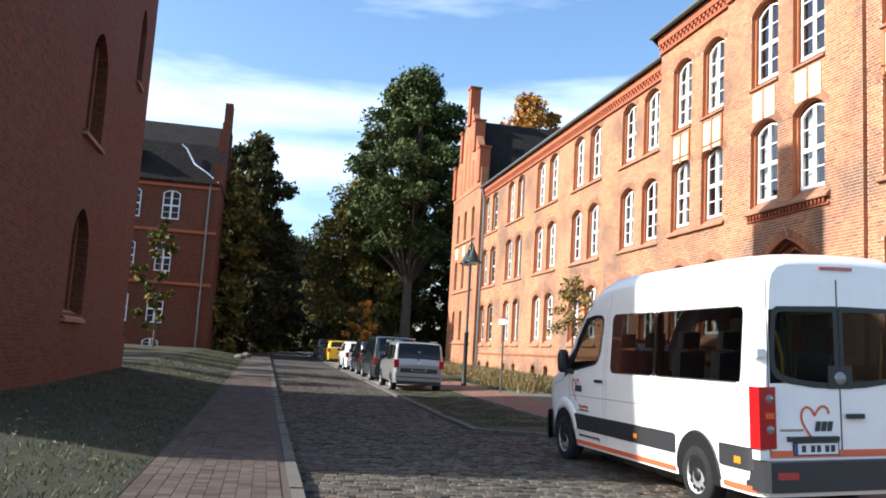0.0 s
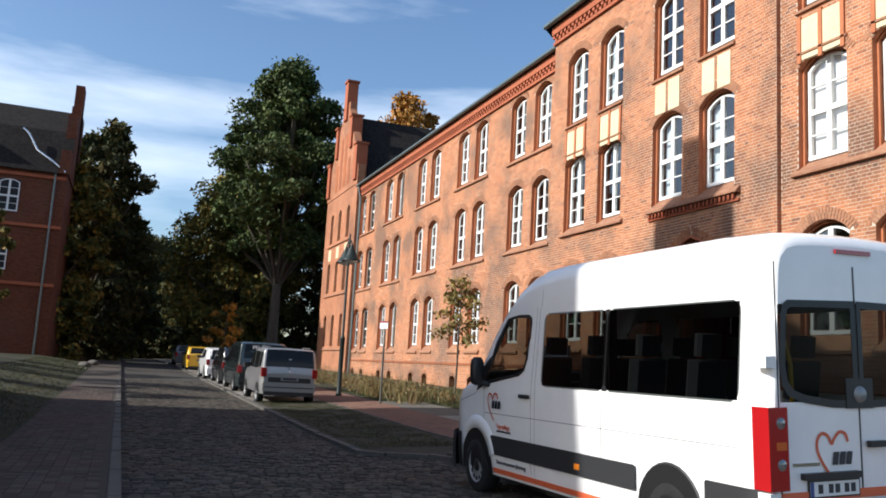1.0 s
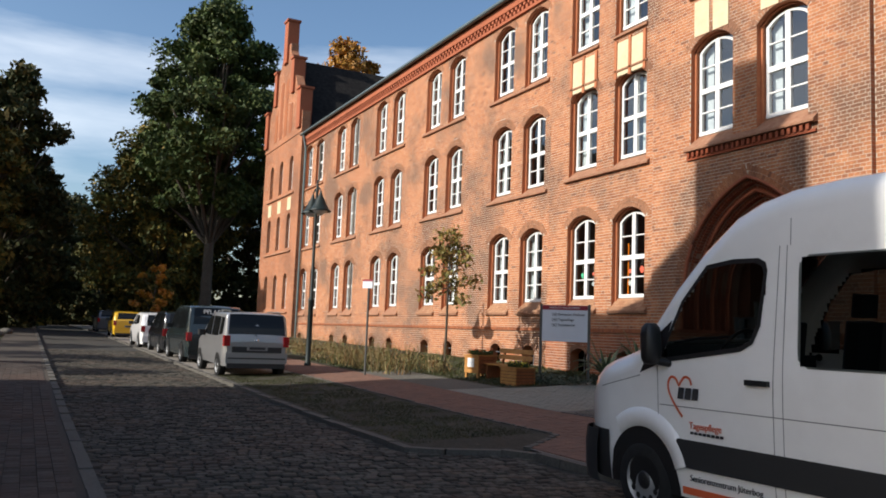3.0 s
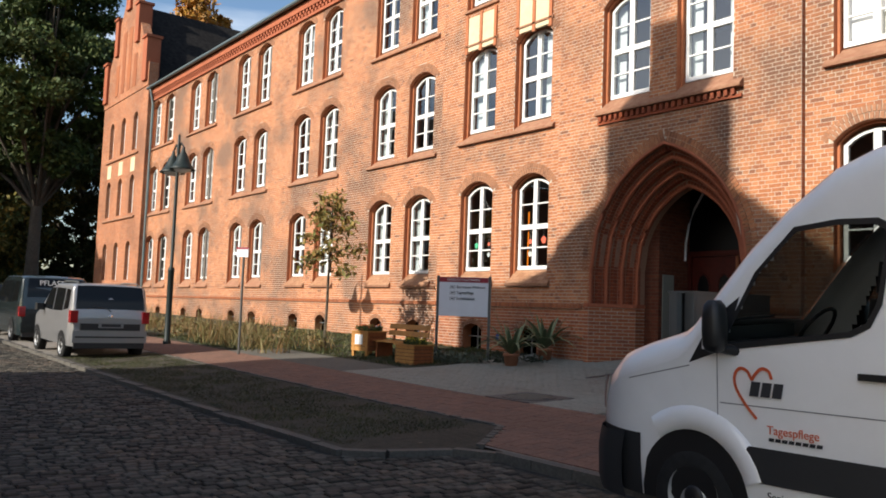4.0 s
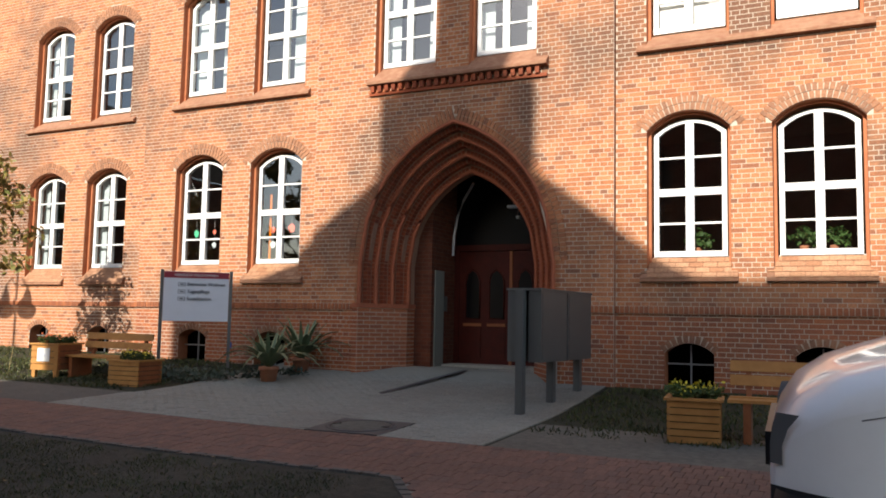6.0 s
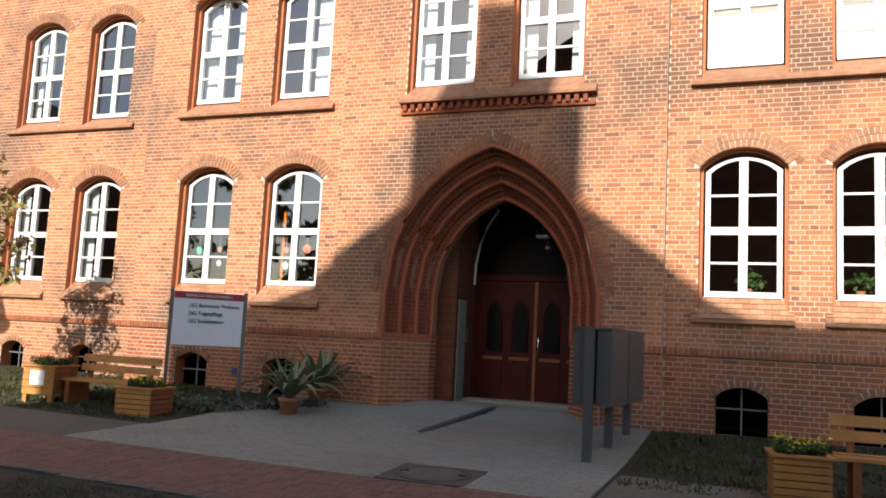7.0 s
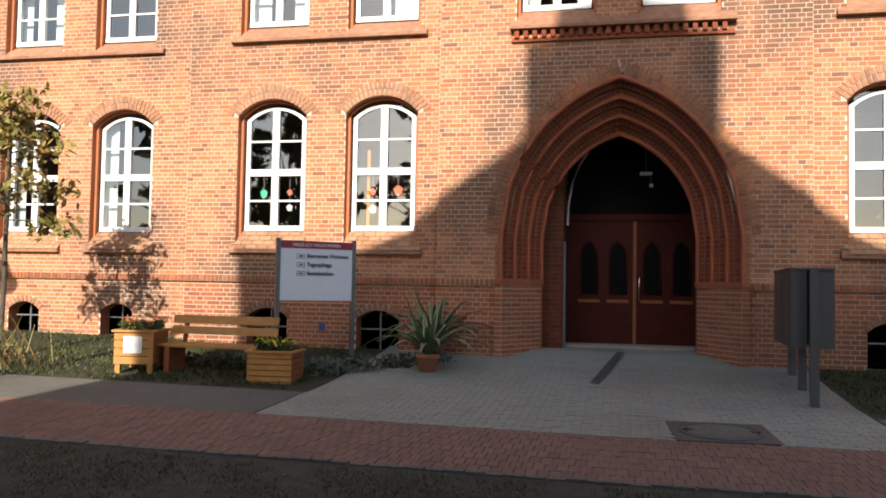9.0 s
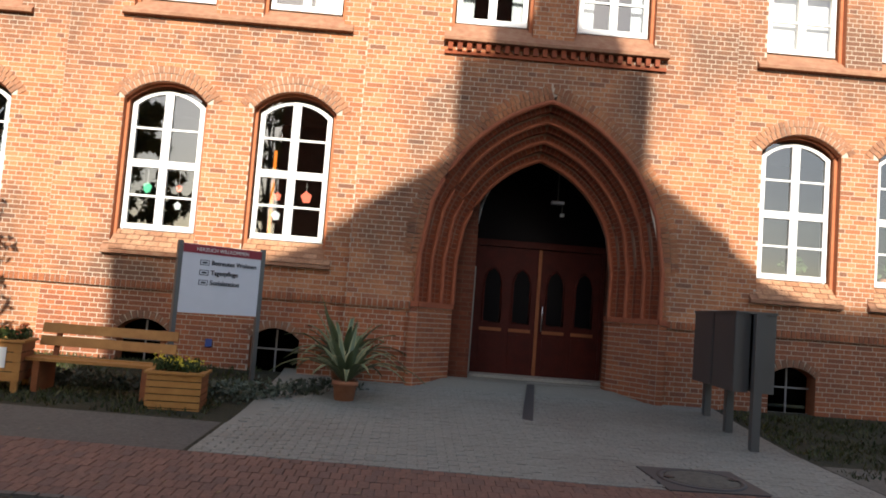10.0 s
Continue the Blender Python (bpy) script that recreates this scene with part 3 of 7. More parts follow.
def section(name, x0, x1, y, ops, z0, z1, bricks=True, frame_y=0.25, seedv=0, arch=None):
    """One stretch of the front: mortar core with openings, brick skin, voussoirs, sills, windows."""
    mb = MB()
    allops = ops + ([arch] if arch else [])
    wall_sheet(mb, x0, x1, z0, z1, y, allops, 10)
    core = part("wall", mb, M["mortar"] if bricks else M["brick_far"], building)
    return core


WING = [(-9.25 - 5.57 * i - d) for i in range(5) for d in (0.0, 2.02)]
BAYL, BAYR, CEN = [-5.98, -3.95], [4.19, 6.1], [-0.95, 1.02]
W_W, W_H, W_R = 1.30, 2.05, 0.30      # brick opening
F_W, F_H, F_R = 1.14, 2.02, 0.22      # white frame


DROP = {ZG: 0.35, Z1: 0.27, Z2: 0.22}


def ops_for(xs, floors):
    return [(x, W_W, z - DROP[z], z + W_H, W_R) for x in xs for z in floors]


def cellar(xs, w=0.68):
    return [(x, w, 0.62 if x < -8 else 0.5, 1.12, 0.16) for x in xs]


ARCH = (XP, 3.84, 0.3, SPRING, 2.58, "pointed")
TOPW, TOPB, TOPA = 12.45, 13.05, 13.05
ops_w = ops_for(WING, (ZG, Z1, Z2)) + cellar(WING)
ops_bl = ops_for(BAYL, (ZG, Z1, Z2)) + cellar(BAYL, 0.76)
ops_br = ops_for(BAYR, (ZG, Z1, Z2)) + cellar(BAYR, 0.76)
ops_c = ops_for(CEN, (Z1, Z2))
LOOSE = []
for nm, x0, x1, y, ops, top, arch in (("wing", XW0, XB0, YW, ops_w, TOPW, None), ("bay", XB0, XA0, YB, ops_bl, TOPB, None),
                                      ("bay", XA1, XB1, YB, ops_br, TOPB, None), ("entrance", XA0, XA1, YA, ops_c, TOPA, ARCH)):
    section(nm, x0, x1, y, ops, 0.2, top, True, 0.25, 1, arch)
    rows = brick_rows(x0, x1, 0.2, top, y, ops + ([arch] if arch else []), seedv=int(x0 * 10))
    if nm == "entrance":
        near = [q for q in rows if 4.55 < (q[2] + q[3]) / 2 < 5.75][:300]
        rows = [q for q in rows if q not in set(near)]
        LOOSE.extend(near)
    # low courses outside the wing take the brick with shade in its colour
    low = [q for q in rows if q[3] < 1.75 and nm != "wing"]
    rows = [q for q in rows if q[3] >= 1.75 or nm == "wing"]
    if low:
        tagged(part("plinth_brickwork", brick_mesh(low), M["brick_plinth_shaded"], building, "plinth bricks with pale joints, reddened and darkened to carry shade"), kind="stuff")
    tagged(part("brickwork", brick_mesh(rows), M["brick"], building, "weathered orange and brown bricks with pale joints"), kind="stuff")
    vs = MB()
    for o in ops:
        rv = MB()
        wide = o[1] > 1
        voussoirs(vs, o, y, 0.125, 0.077, 0.006)
        if wide:
            voussoirs(vs, o, y, 0.125, 0.077, 0.004, 0.127)
            inner = (o[0], o[1] - 0.1, o[2], o[3], o[4] - 0.04)
            mbf = outline(o, 10)
            mbi = outline(inner, 10)
            for a, b, c, d in zip(mbf, mbf[1:], mbi, mbi[1:]):
                rv.face([(a[0], y + 0.12, a[1]), (b[0], y + 0.12, b[1]), (d[0], y + 0.12, d[1]), (c[0], y + 0.12, c[1])])
            reveal(rv, inner, y + 0.12, y + 0.36)
            oo = (o[0], o[1] + 0.002, o[2], o[3], o[4])
            reveal(rv, (o[0], o[1] - 0.004, o[2], o[3], o[4] - 0.002), y - 0.004, y + 0.121)
        else:
            reveal(rv, (o[0], o[1] - 0.004, o[2], o[3], o[4] - 0.002), y - 0.003, y + 0.3)
        part("reveal", rv, M["reveal"], building)
    tagged(part("arch_bricks", vs, M["brick_arch"], building, "orange bricks on edge over the windows"), kind="stuff")
    for o in ops:
        if o[1] > 1:
            add_window(building, o[0], y + 0.2, o[3] - W_H, F_W, F_H, F_R)
# side returns between the sections
ret = MB()
for x, ya, yb, top in ((XB0, YB, YW, TOPB), (XB1, YB, YW + 8, TOPB)):
    ret.face([(x, ya, 0.2), (x, yb, 0.2), (x, yb, top), (x, ya, top)])
for x in (XA0, XA1):
    ret.face([(x, YA, 0.2), (x, YB, 0.2), (x, YB, TOPA), (x, YA, TOPA)])
part("wall", ret, M["brick_far"], building)

# sloped sills, ledges, plinth course
def ledge(parent, x0, x1, y, z, drop, out, mat, name="sill", label=""):
    """A weathered slope that runs out from the wall and ends in a nosing."""
    mb = MB()
    pr = [(y + 0.22, z), (y - out, z - drop), (y - out, z - drop - 0.05), (y - out + 0.03, z - drop - 0.06), (y + 0.02, z - drop - 0.06)]
    for (ya, za), (yb, zb) in zip(pr, pr[1:]):
        mb.face([(x0, ya, za), (x1, ya, za), (x1, yb, zb), (x0, yb, zb)])
    for x in (x0, x1):
        mb.face([(x, a, b) for a, b in pr])
    return part(name, mb, mat, parent, label)


for xs, y in ((WING, YW), (BAYL, YB), (BAYR, YB)):
    for x in xs:
        # ground floor sill of small tiles laid on a slope
        w = 1.5
        ledge(building, x - w / 2, x + w / 2, y, ZG - 0.02, 0.34, 0.085, M["sill_tile"], "sill")
        if x > -20:
            t = MB()
            for r in range(4):
                for c in range(7):
                    f0, f1 = r / 4, (r + 1) / 4
                    za, zb = ZG - 0.02 - 0.34 * f0, ZG - 0.02 - 0.34 * f1
                    ya, yb = y + 0.2 - 0.285 * f0, y + 0.2 - 0.285 * f1
                    xa = x - w / 2 + w * (c + (0.5 if r % 2 else 0)) / 7 + 0.006
                    xb = min(xa + w / 7 - 0.012, x + w / 2 - 0.004)
                    if xb - xa > 0.03:
                        t.face([(xa, yb - 0.012, zb + 0.014), (xb, yb - 0.012, zb + 0.014), (xb, ya - 0.012, za + 0.006), (xa, ya - 0.012, za + 0.006)])
            tagged(part("sill_bricks", t, M["sill_brick"], building), kind="stuff")
for i in range(0, len(WING), 2):
    a, b = WING[i + 1] - 0.85, WING[i] + 0.85
    for z in (Z1, Z2):
        ledge(building, a, b, YW, z - 0.02, 0.26, 0.09, M["sill_tile"], "ledge")
for xs in (BAYL, BAYR):
    for z in (Z1,):
        ledge(building, xs[0] - 0.8, xs[1] + 0.8, YB, z - 0.02, 0.28, 0.1, M["sill_tile"], "ledge")
    for x in xs:
        ledge(building, x - 0.68, x + 0.68, YB, Z2 - 0.02, 0.2, 0.07, M["sill_tile"], "sill")
        ledge(building, x - 0.68, x + 0.68, YB, Z1 + 2.45, 0.05, 0.05, M["sill_tile"], "ledge")
        pm = MB()
        for s in (-1, 1):
            pm.box(x + s * 0.29 - 0.235, x + s * 0.29 + 0.235, YB - 0.025, YB + 0.05, 8.62, 9.55)
        part("plaster_panel", pm, M["plaster"], building, "ochre plaster panels between storeys")
        fr = MB()
        for xx in (x - 0.58, x, x + 0.58):
            fr.box(xx - 0.05, xx + 0.05, YB - 0.05, YB + 0.02, 8.55, 9.62)
        part("panel_frame", fr, M["reveal"], building)
ledge(building, -1.70, 1.89, YA, Z1, 0.34, 0.14, M["sill_tile"], "ledge")
dent = MB()
for i in range(23):
    x = -1.63 + i * 0.15
    dent.box(x, x + 0.075, YA - 0.09, YA + 0.02, 5.86, 5.985)
dent.box(-1.68, 1.87, YA - 0.05, YA + 0.02, 5.80, 5.86)
part("dentil_course", dent, M["brick_red"], building, "dentil row of red bricks below the ledge")
for x in CEN:
    ledge(building, x - 0.68, x + 0.68, YA, Z2 - 0.02, 0.2, 0.07, M["sill_tile"], "sill")
    pm = MB()
    for s in (-1, 1):
        pm.box(x + s * 0.29 - 0.235, x + s * 0.29 + 0.235, YA - 0.025, YA + 0.05, 8.75, 9.6)
    part("plaster_panel", pm, M["plaster"], building, "ochre plaster panels between storeys")


def soldier_course(x0, x1, y, z, gaps=()):
    mb = MB()
    mb.box(x0, x1, y - 0.035, y + 0.01, z, z + 0.13)
    br = MB()
    n = int((x1 - x0) / 0.077)
    for i in range(n):
        a = x0 + (x1 - x0) * i / n
        br.box(a + 0.005, a + 0.069, y - 0.05, y - 0.03, z + 0.008, z + 0.122, "xXyzZ")
    part("string_course", mb, M["mortar"], building)
    tagged(part("soldier_bricks", br, M["brick_dark"], building, "dark soldier course above the plinth"), kind="stuff")


for x0, x1, y in ((XW0, XB0, YW), (XB0, XA0, YB), (XA1, XB1, YB), (XA0, XP - 2.0, YA), (XP + 2.0, XA1, YA)):
    soldier_course(x0, x1, y, 1.73)

# cornice, gutter and roof
cor = MB()
for x0, x1, y, z in ((XW0, XB0, YW, TOPW), (XB0, XA0, YB, TOPB), (XA0, XA1, YA, TOPA), (XA1, XB1, YB, TOPB)):
    cor.box(x0, x1, y - 0.10, y + 0.5, z - 0.05, z + 0.05)
    cor.box(x0, x1, y - 0.16, y + 0.5, z + 0.30, z + 0.62)
    cor.box(x0, x1, y - 0.02, y + 0.5, z + 0.05, z + 0.30)
    n = int((x1 - x0) / 0.26)
    for i in range(n):
        a = x0 + (x1 - x0) * i / n
        cor.box(a, a + 0.13, y - 0.13, y, z + 0.18, z + 0.30, "xXyzZ")
        cor.box(a + 0.13, a + 0.26, y - 0.11, y, z + 0.05, z + 0.17, "xXyzZ")
part("cornice", cor, M["brick_mould"], building, "toothed brick cornice")
gut = MB()
gut.tube([(XW0 - 0.2, YW - 0.3, TOPW + 0.66), (XB0 + 0.0, YW - 0.3, TOPW + 0.66)], 0.085, 8)
gut.tube([(XB0 - 0.25, YB - 0.32, TOPB + 0.68), (XB1, YB - 0.32, TOPB + 0.68)], 0.09, 8)
part("gutter", gut, M["zinc"], building)
rf = MB()
rf.face([(XW0, YW - 0.28, TOPW + 0.64), (XB0, YW - 0.28, TOPW + 0.64), (XB0, YW + 6.5, TOPW + 4.2), (XW0, YW + 6.5, TOPW + 4.2)])
rf.face([(XW0, YW + 6.5, TOPW + 4.2), (XB0, YW + 6.5, TOPW + 4.2), (XB0, YW + 13, TOPW + 0.64), (XW0, YW + 13, TOPW + 0.64)])
rf.face([(XB0 - 0.3, YB - 0.3, TOPB + 0.66), (XB1, YB - 0.3, TOPB + 0.66), (XB1, YB + 6.9, TOPB + 4.4), (XB0 - 0.3, YB + 6.9, TOPB + 4.4)])
rf.face([(XB0 - 0.3, YB - 0.3, TOPB + 0.66), (XB0 - 0.3, YB + 6.9, TOPB + 4.4), (XB0 - 0.3, YB + 6.9, TOPB + 0.4), (XB0 - 0.3, YB, TOPB + 0.4)])
part("roof", rf, M["slate"], building, "dark slate roof")
back = MB()
back.box(XW0, XB1, YW + 12.9, YW + 13, 0.2, TOPW + 0.6)
back.face([(XB1, YW, 0.2), (XB1, YW + 13, 0.2), (XB1, YW + 13, 13.4), (XB1, YW, 13.4)])
part("wall", back, M["brick_far"], building)
# rooms behind the windows
rm = MB()
for z in (5.5, 9.2, 12.9):
    rm.box(XW0 + 0.3, XB1 - 0.2, YW + 0.4, YW + 4.5, z, z + 0.2)
for xa, xb in ((XW0 + 0.3, -2.0), (2.05, XB1 - 0.2)):
    rm.box(xa, xb, YW + 0.4, YW + 4.5, 1.9, 2.1)
rm.box(XW0 + 0.3, XB1 - 0.2, YW + 4.4, YW + 4.5, 0.3, 13)
for x in (-32, -26, -20, -14, -8.2, -2.6, 2.8, 7.3):
    rm.box(x - 0.08, x + 0.08, YW + 0.12, YW + 4.5, 2.1, 13)
part("inner_wall", rm, M["room"], building, "plain rooms behind the windows")
# downpipe at the wing's end
dp = MB().tube([(XW0 + 0.3, YW - 0.12, 0.5), (XW0 + 0.3, YW - 0.12, 12.2), (XW0 + 0.3, YW - 0.3, 13.0)], 0.07, 8)
part("downpipe", dp, M["zinc"], building)

# the pointed entrance: stepped orders of single bricks, rounded ones between them
NA = 28
ORD = [(1.92 - 0.1 * i, YA + 0.14 * i, 2.58 - 0.13 * i) for i in range(7)]


def order_blocks(mb, half, y0, depth, h, width, z0):
    o = (XP, 2 * half, z0, SPRING, h, "pointed")
    pts = outline(o, 60)
    L = [0.0]
    for p, q in zip(pts, pts[1:]):
        L.append(L[-1] + math.hypot(q[0] - p[0], q[1] - p[1]))
    cnt = int(L[-1] / 0.077)
    for i in range(cnt):
        s = L[-1] * (i + 0.5) / cnt
        j = min(max(k for k in range(len(L)) if L[k] <= s), len(pts) - 2)
        f = (s - L[j]) / max(1e-6, L[j + 1] - L[j])
        px, pz = pts[j][0] + f * (pts[j + 1][0] - pts[j][0]), pts[j][1] + f * (pts[j + 1][1] - pts[j][1])
        ang = math.atan2(pts[j + 1][1] - pts[j][1], pts[j + 1][0] - pts[j][0])
        m = Matrix.Translation((px - math.sin(ang) * width / 2, y0 + depth / 2, pz + math.cos(ang) * width / 2)) @ Matrix.Rotation(-ang, 4, "Y")
        mb.obox(m @ Matrix.Rotation(radians(90), 4, "X"), L[-1] / cnt - 0.009, width, depth, 0.0)


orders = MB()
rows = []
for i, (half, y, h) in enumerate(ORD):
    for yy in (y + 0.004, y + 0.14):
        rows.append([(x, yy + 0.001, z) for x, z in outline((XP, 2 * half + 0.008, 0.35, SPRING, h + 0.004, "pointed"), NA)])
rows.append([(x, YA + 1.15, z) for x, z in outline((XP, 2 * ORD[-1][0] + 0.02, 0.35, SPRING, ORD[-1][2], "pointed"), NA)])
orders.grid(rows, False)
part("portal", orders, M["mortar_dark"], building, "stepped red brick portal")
for half, y, h in ORD:
    ob = MB()
    order_blocks(ob, half, y, 0.135, h, 0.09, 1.86)
    tagged(part("portal_bricks", ob, M["brick_red"], building), kind="stuff")
for i in (0, 2, 4, 6):
    half, y, h = ORD[i]
    pts = outline((XP, 2 * half - 0.02, 1.86, SPRING, h - 0.01, "pointed"), NA)
    part("portal_roll", MB().tube([(x, y + 0.01, z) for x, z in pts], 0.042, 8), M["brick_mould"], building, "rounded moulding of the portal")
SPLAY = [(1.995, YA - 0.09), (1.87, YA - 0.09), (1.30, YA + 0.80), (1.30, YA + 1.12)]


def splay_course(mb, s, z0, z1, shift, out=0.0, joint=0.013):
    """One course of bricks along the splayed jamb."""
    for (xa, ya), (xb, yb) in zip(SPLAY, SPLAY[1:]):
        a, b = Vector((XP + s * xa, ya, 0)), Vector((XP + s * xb, yb, 0))
        L, ang = (b - a).length, math.atan2(b.y - a.y, b.x - a.x)
        nrm = Vector((math.sin(ang), -math.cos(ang), 0)) * (1 if s < 0 else -1)
        cuts = [0.0] + [q for q in (shift + 0.26 * i for i in range(8)) if 0.05 < q < L - 0.05] + [L]
        for p, q in zip(cuts, cuts[1:]):
            c = a.lerp(b, (p + q) / 2 / L) + nrm * (out - 0.04)
            mb.obox(Matrix.Translation((c.x, c.y, (z0 + z1) / 2)) @ Matrix.Rotation(ang, 4, "Z"), q - p - joint, 0.08, z1 - z0 - joint)


for s in (-1, 1):
    core = MB()
    plan = [(XP + s * x, y) for x, y in ((1.99, YA - 0.084), (1.872, YA - 0.084), (1.306, YA + 0.80), (1.306, YA + 1.12), (1.99, YA + 1.12))]
    for (xa, ya), (xb, yb) in zip(plan, plan[1:] + plan[:1]):
        core.face([(xa, ya, 0.3), (xb, yb, 0.3), (xb, yb, 1.80), (xa, ya, 1.80)])
    core.face([(x, y, 1.80) for x, y in plan])
    part("portal_base", core, M["mortar"], building)
    bb = MB()
    for k in range(5, 23):
        splay_course(bb, s, k * COURSE, (k + 1) * COURSE, 0.13 if k % 2 else 0.26)
    tagged(part("portal_base_bricks", bb, M["brick_plinth_shaded"], building), kind="stuff")
    cap = MB()
    splay_course(cap, s, 23 * COURSE, 1.865, 0.2, 0.018, 0.006)
    tagged(part("portal_cap", cap, M["brick_mould"], building), kind="stuff")
av = MB()
voussoirs(av, ARCH, YA, 0.125, 0.077, 0.008)
voussoirs(av, ARCH, YA, 0.125, 0.077, 0.005, 0.127)
tagged(part("arch_bricks", av, M["brick"], building), kind="stuff")
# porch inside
# darker brick and plaster than outside carry the porch's shade
part("porch_wall", MB().box(-1.9, -0.86, YA + 1.14, 3.1, 0.3, 5.2), M["brick_shaded"], building)
part("porch_wall", MB().box(1.62, 2.1, YA + 1.14, 3.1, 0.3, 5.2), M["brick_shaded"], building)
part("porch_ceiling", MB().box(-1.9, 1.95, YA + 1.0, 4.0, 5.0, 5.2), M["porch_plaster_shaded"], building)


# ---- gabled end wing ----
def plate(mb, pts, y0, y1):
    """A polygon in the xz plane given thickness from y0 to y1."""
    mb.face([(x, y0, z) for x, z in pts])
    mb.face([(x, y1, z) for x, z in pts][::-1])
    for (xa, za), (xb, zb) in zip(pts, pts[1:] + pts[:1]):
        mb.face([(xa, y0, za), (xa, y1, za), (xb, y1, zb), (xb, y0, zb)])


gable = thing("gable_wing", "gabled brick end wing with blind lancets, pinnacles and slate roof", "building")
GX0, GX1, GY = -44.0, -35.0, -0.2
gops = [(x, 0.85, z, z + 1.9, 0.28) for x in (-41.9, -39.5, -37.1) for z in (ZG, Z1, Z2)]
mb = MB()
wall_sheet(mb, GX0, GX1, 0.2, 13.3, GY, gops)
for o in gops:
    reveal(mb, o, GY, GY + 0.25)
for x in (GX0, GX1):
    mb.face([(x, GY, 0.2), (x, GY + 13, 0.2), (x, GY + 13, 13.3), (x, GY, 13.3)])
part("wall", mb, M["brick_far"], gable)
mb = MB()
plate(mb, [(GX0, 13.3), (GX1, 13.3), (GX1, 14.6), (-35.6, 14.6), (-35.6, 15.3), (-38.6, 19.3), (-38.6, 19.8), (-40.4, 19.8), (-40.4, 19.3), (-43.4, 15.3), (-43.4, 14.6), (GX0, 14.6)], GY - 0.05, GY + 0.45)
part("gable", mb, M["brick_far"], gable)
for x, z0, z1, w in ((-39.5, 18.6, 21.4, 0.42), (-35.5, 13.6, 16.0, 0.36), (-43.5, 13.6, 16.0, 0.36), (-37.4, 16.2, 18.4, 0.3), (-41.6, 16.2, 18.4, 0.3)):
    mb = MB().box(x - w, x + w, GY - 0.2, GY + 0.55, z0, z1)
    mb.box(x - w - 0.08, x + w + 0.08, GY - 0.28, GY + 0.63, z1, z1 + 0.14)
    part("pinnacle", mb, M["brick_mould"], gable)
mb = MB()
for x, z1 in ((-41.3, 15.6), (-40.1, 17.4), (-38.9, 17.4), (-37.7, 15.6)):
    mb.box(x - 0.32, x + 0.32, GY - 0.07, GY - 0.055, 13.7, z1)
part("blind_lancet", mb, M["brick_dark"], gable)
mb = MB()
plate(mb, [(GX0 - 0.2, 13.4), (GX1 + 0.2, 13.4), (-39.5, 19.0)], GY + 0.4, GY + 16)
part("roof", mb, M["slate"], gable, "dark slate roof")
for o in gops:
    add_window(gable, o[0], GY + 0.2, o[2], 0.8, 1.9, 0.24)
for z in (Z1, Z2, ZG):
    ledge(gable, GX0 + 1.3, GX1 - 1.2, GY, z - 0.02, 0.2, 0.1, M["sill_tile"], "ledge")
for x in (-41.9, -39.5, -37.1):
    mb = MB().box(x - 0.4, x + 0.4, GY - 0.02, GY + 0.05, 8.75, 9.55)
    part("plaster_panel", mb, M["plaster"], gable)
mb = MB().box(GX0 + 0.3, GX1 - 0.3, GY + 3, GY + 3.1, 0.3, 13)
part("inner_wall", mb, M["room"], gable)
gable.matrix_world = Matrix.Translation((-34.3, 0.4, 0)) @ Matrix.Diagonal((0.93, 1.0, 1.0, 1.0)) @ Matrix.Translation((35, 0, 0))

# ---- church across the street ----
church = thing("church", "dark red brick church with lancet windows and a stepped gable turret", "church")
CY, CX = -17.75, -0.72
cops = [(-0.35, 1.9, 6.05, 7.35, 1.15, "p"), (-0.35, 1.9, 1.95, 3.2, 1.15, "p"), (-5.4, 0.9, 9.0, 10.6, 0.6, "p")]
mb = MB()
wall_sheet(mb, -7.35, 8.4, 0.3, 12.75, CY, cops)
for o in cops:
    reveal(mb, o, CY, CY - 0.35)
mb.face([(-7.35, CY, 0.3), (-7.35, CY - 12, 0.3), (-7.35, CY - 12, 12.75), (-7.35, CY, 12.75)])
mb.face([(8.4, CY, 0.3), (8.4, CY - 12, 0.3), (8.4, CY - 12, 12.75), (8.4, CY, 12.75)])
mb.face([(-7.35, CY - 12, 0.3), (8.4, CY - 12, 0.3), (8.4, CY - 12, 12.75), (-7.35, CY - 12, 12.75)])
part("wall", mb, M["brick_shaded"], church)
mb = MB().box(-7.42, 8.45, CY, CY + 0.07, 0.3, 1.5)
part("plinth", mb, M["brick_shaded"], church)
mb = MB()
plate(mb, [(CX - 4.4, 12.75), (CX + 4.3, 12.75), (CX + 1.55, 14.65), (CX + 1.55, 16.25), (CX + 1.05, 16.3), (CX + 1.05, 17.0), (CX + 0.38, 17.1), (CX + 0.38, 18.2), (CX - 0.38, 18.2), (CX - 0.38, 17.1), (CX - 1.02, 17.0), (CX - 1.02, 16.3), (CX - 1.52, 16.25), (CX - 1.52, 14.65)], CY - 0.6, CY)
part("gable", mb, M["brick_shaded"], church)
mb = MB()
mb.box(-7.4, 8.45, CY - 12, CY, 12.65, 12.8)
part("roof", mb, M["slate"], church)
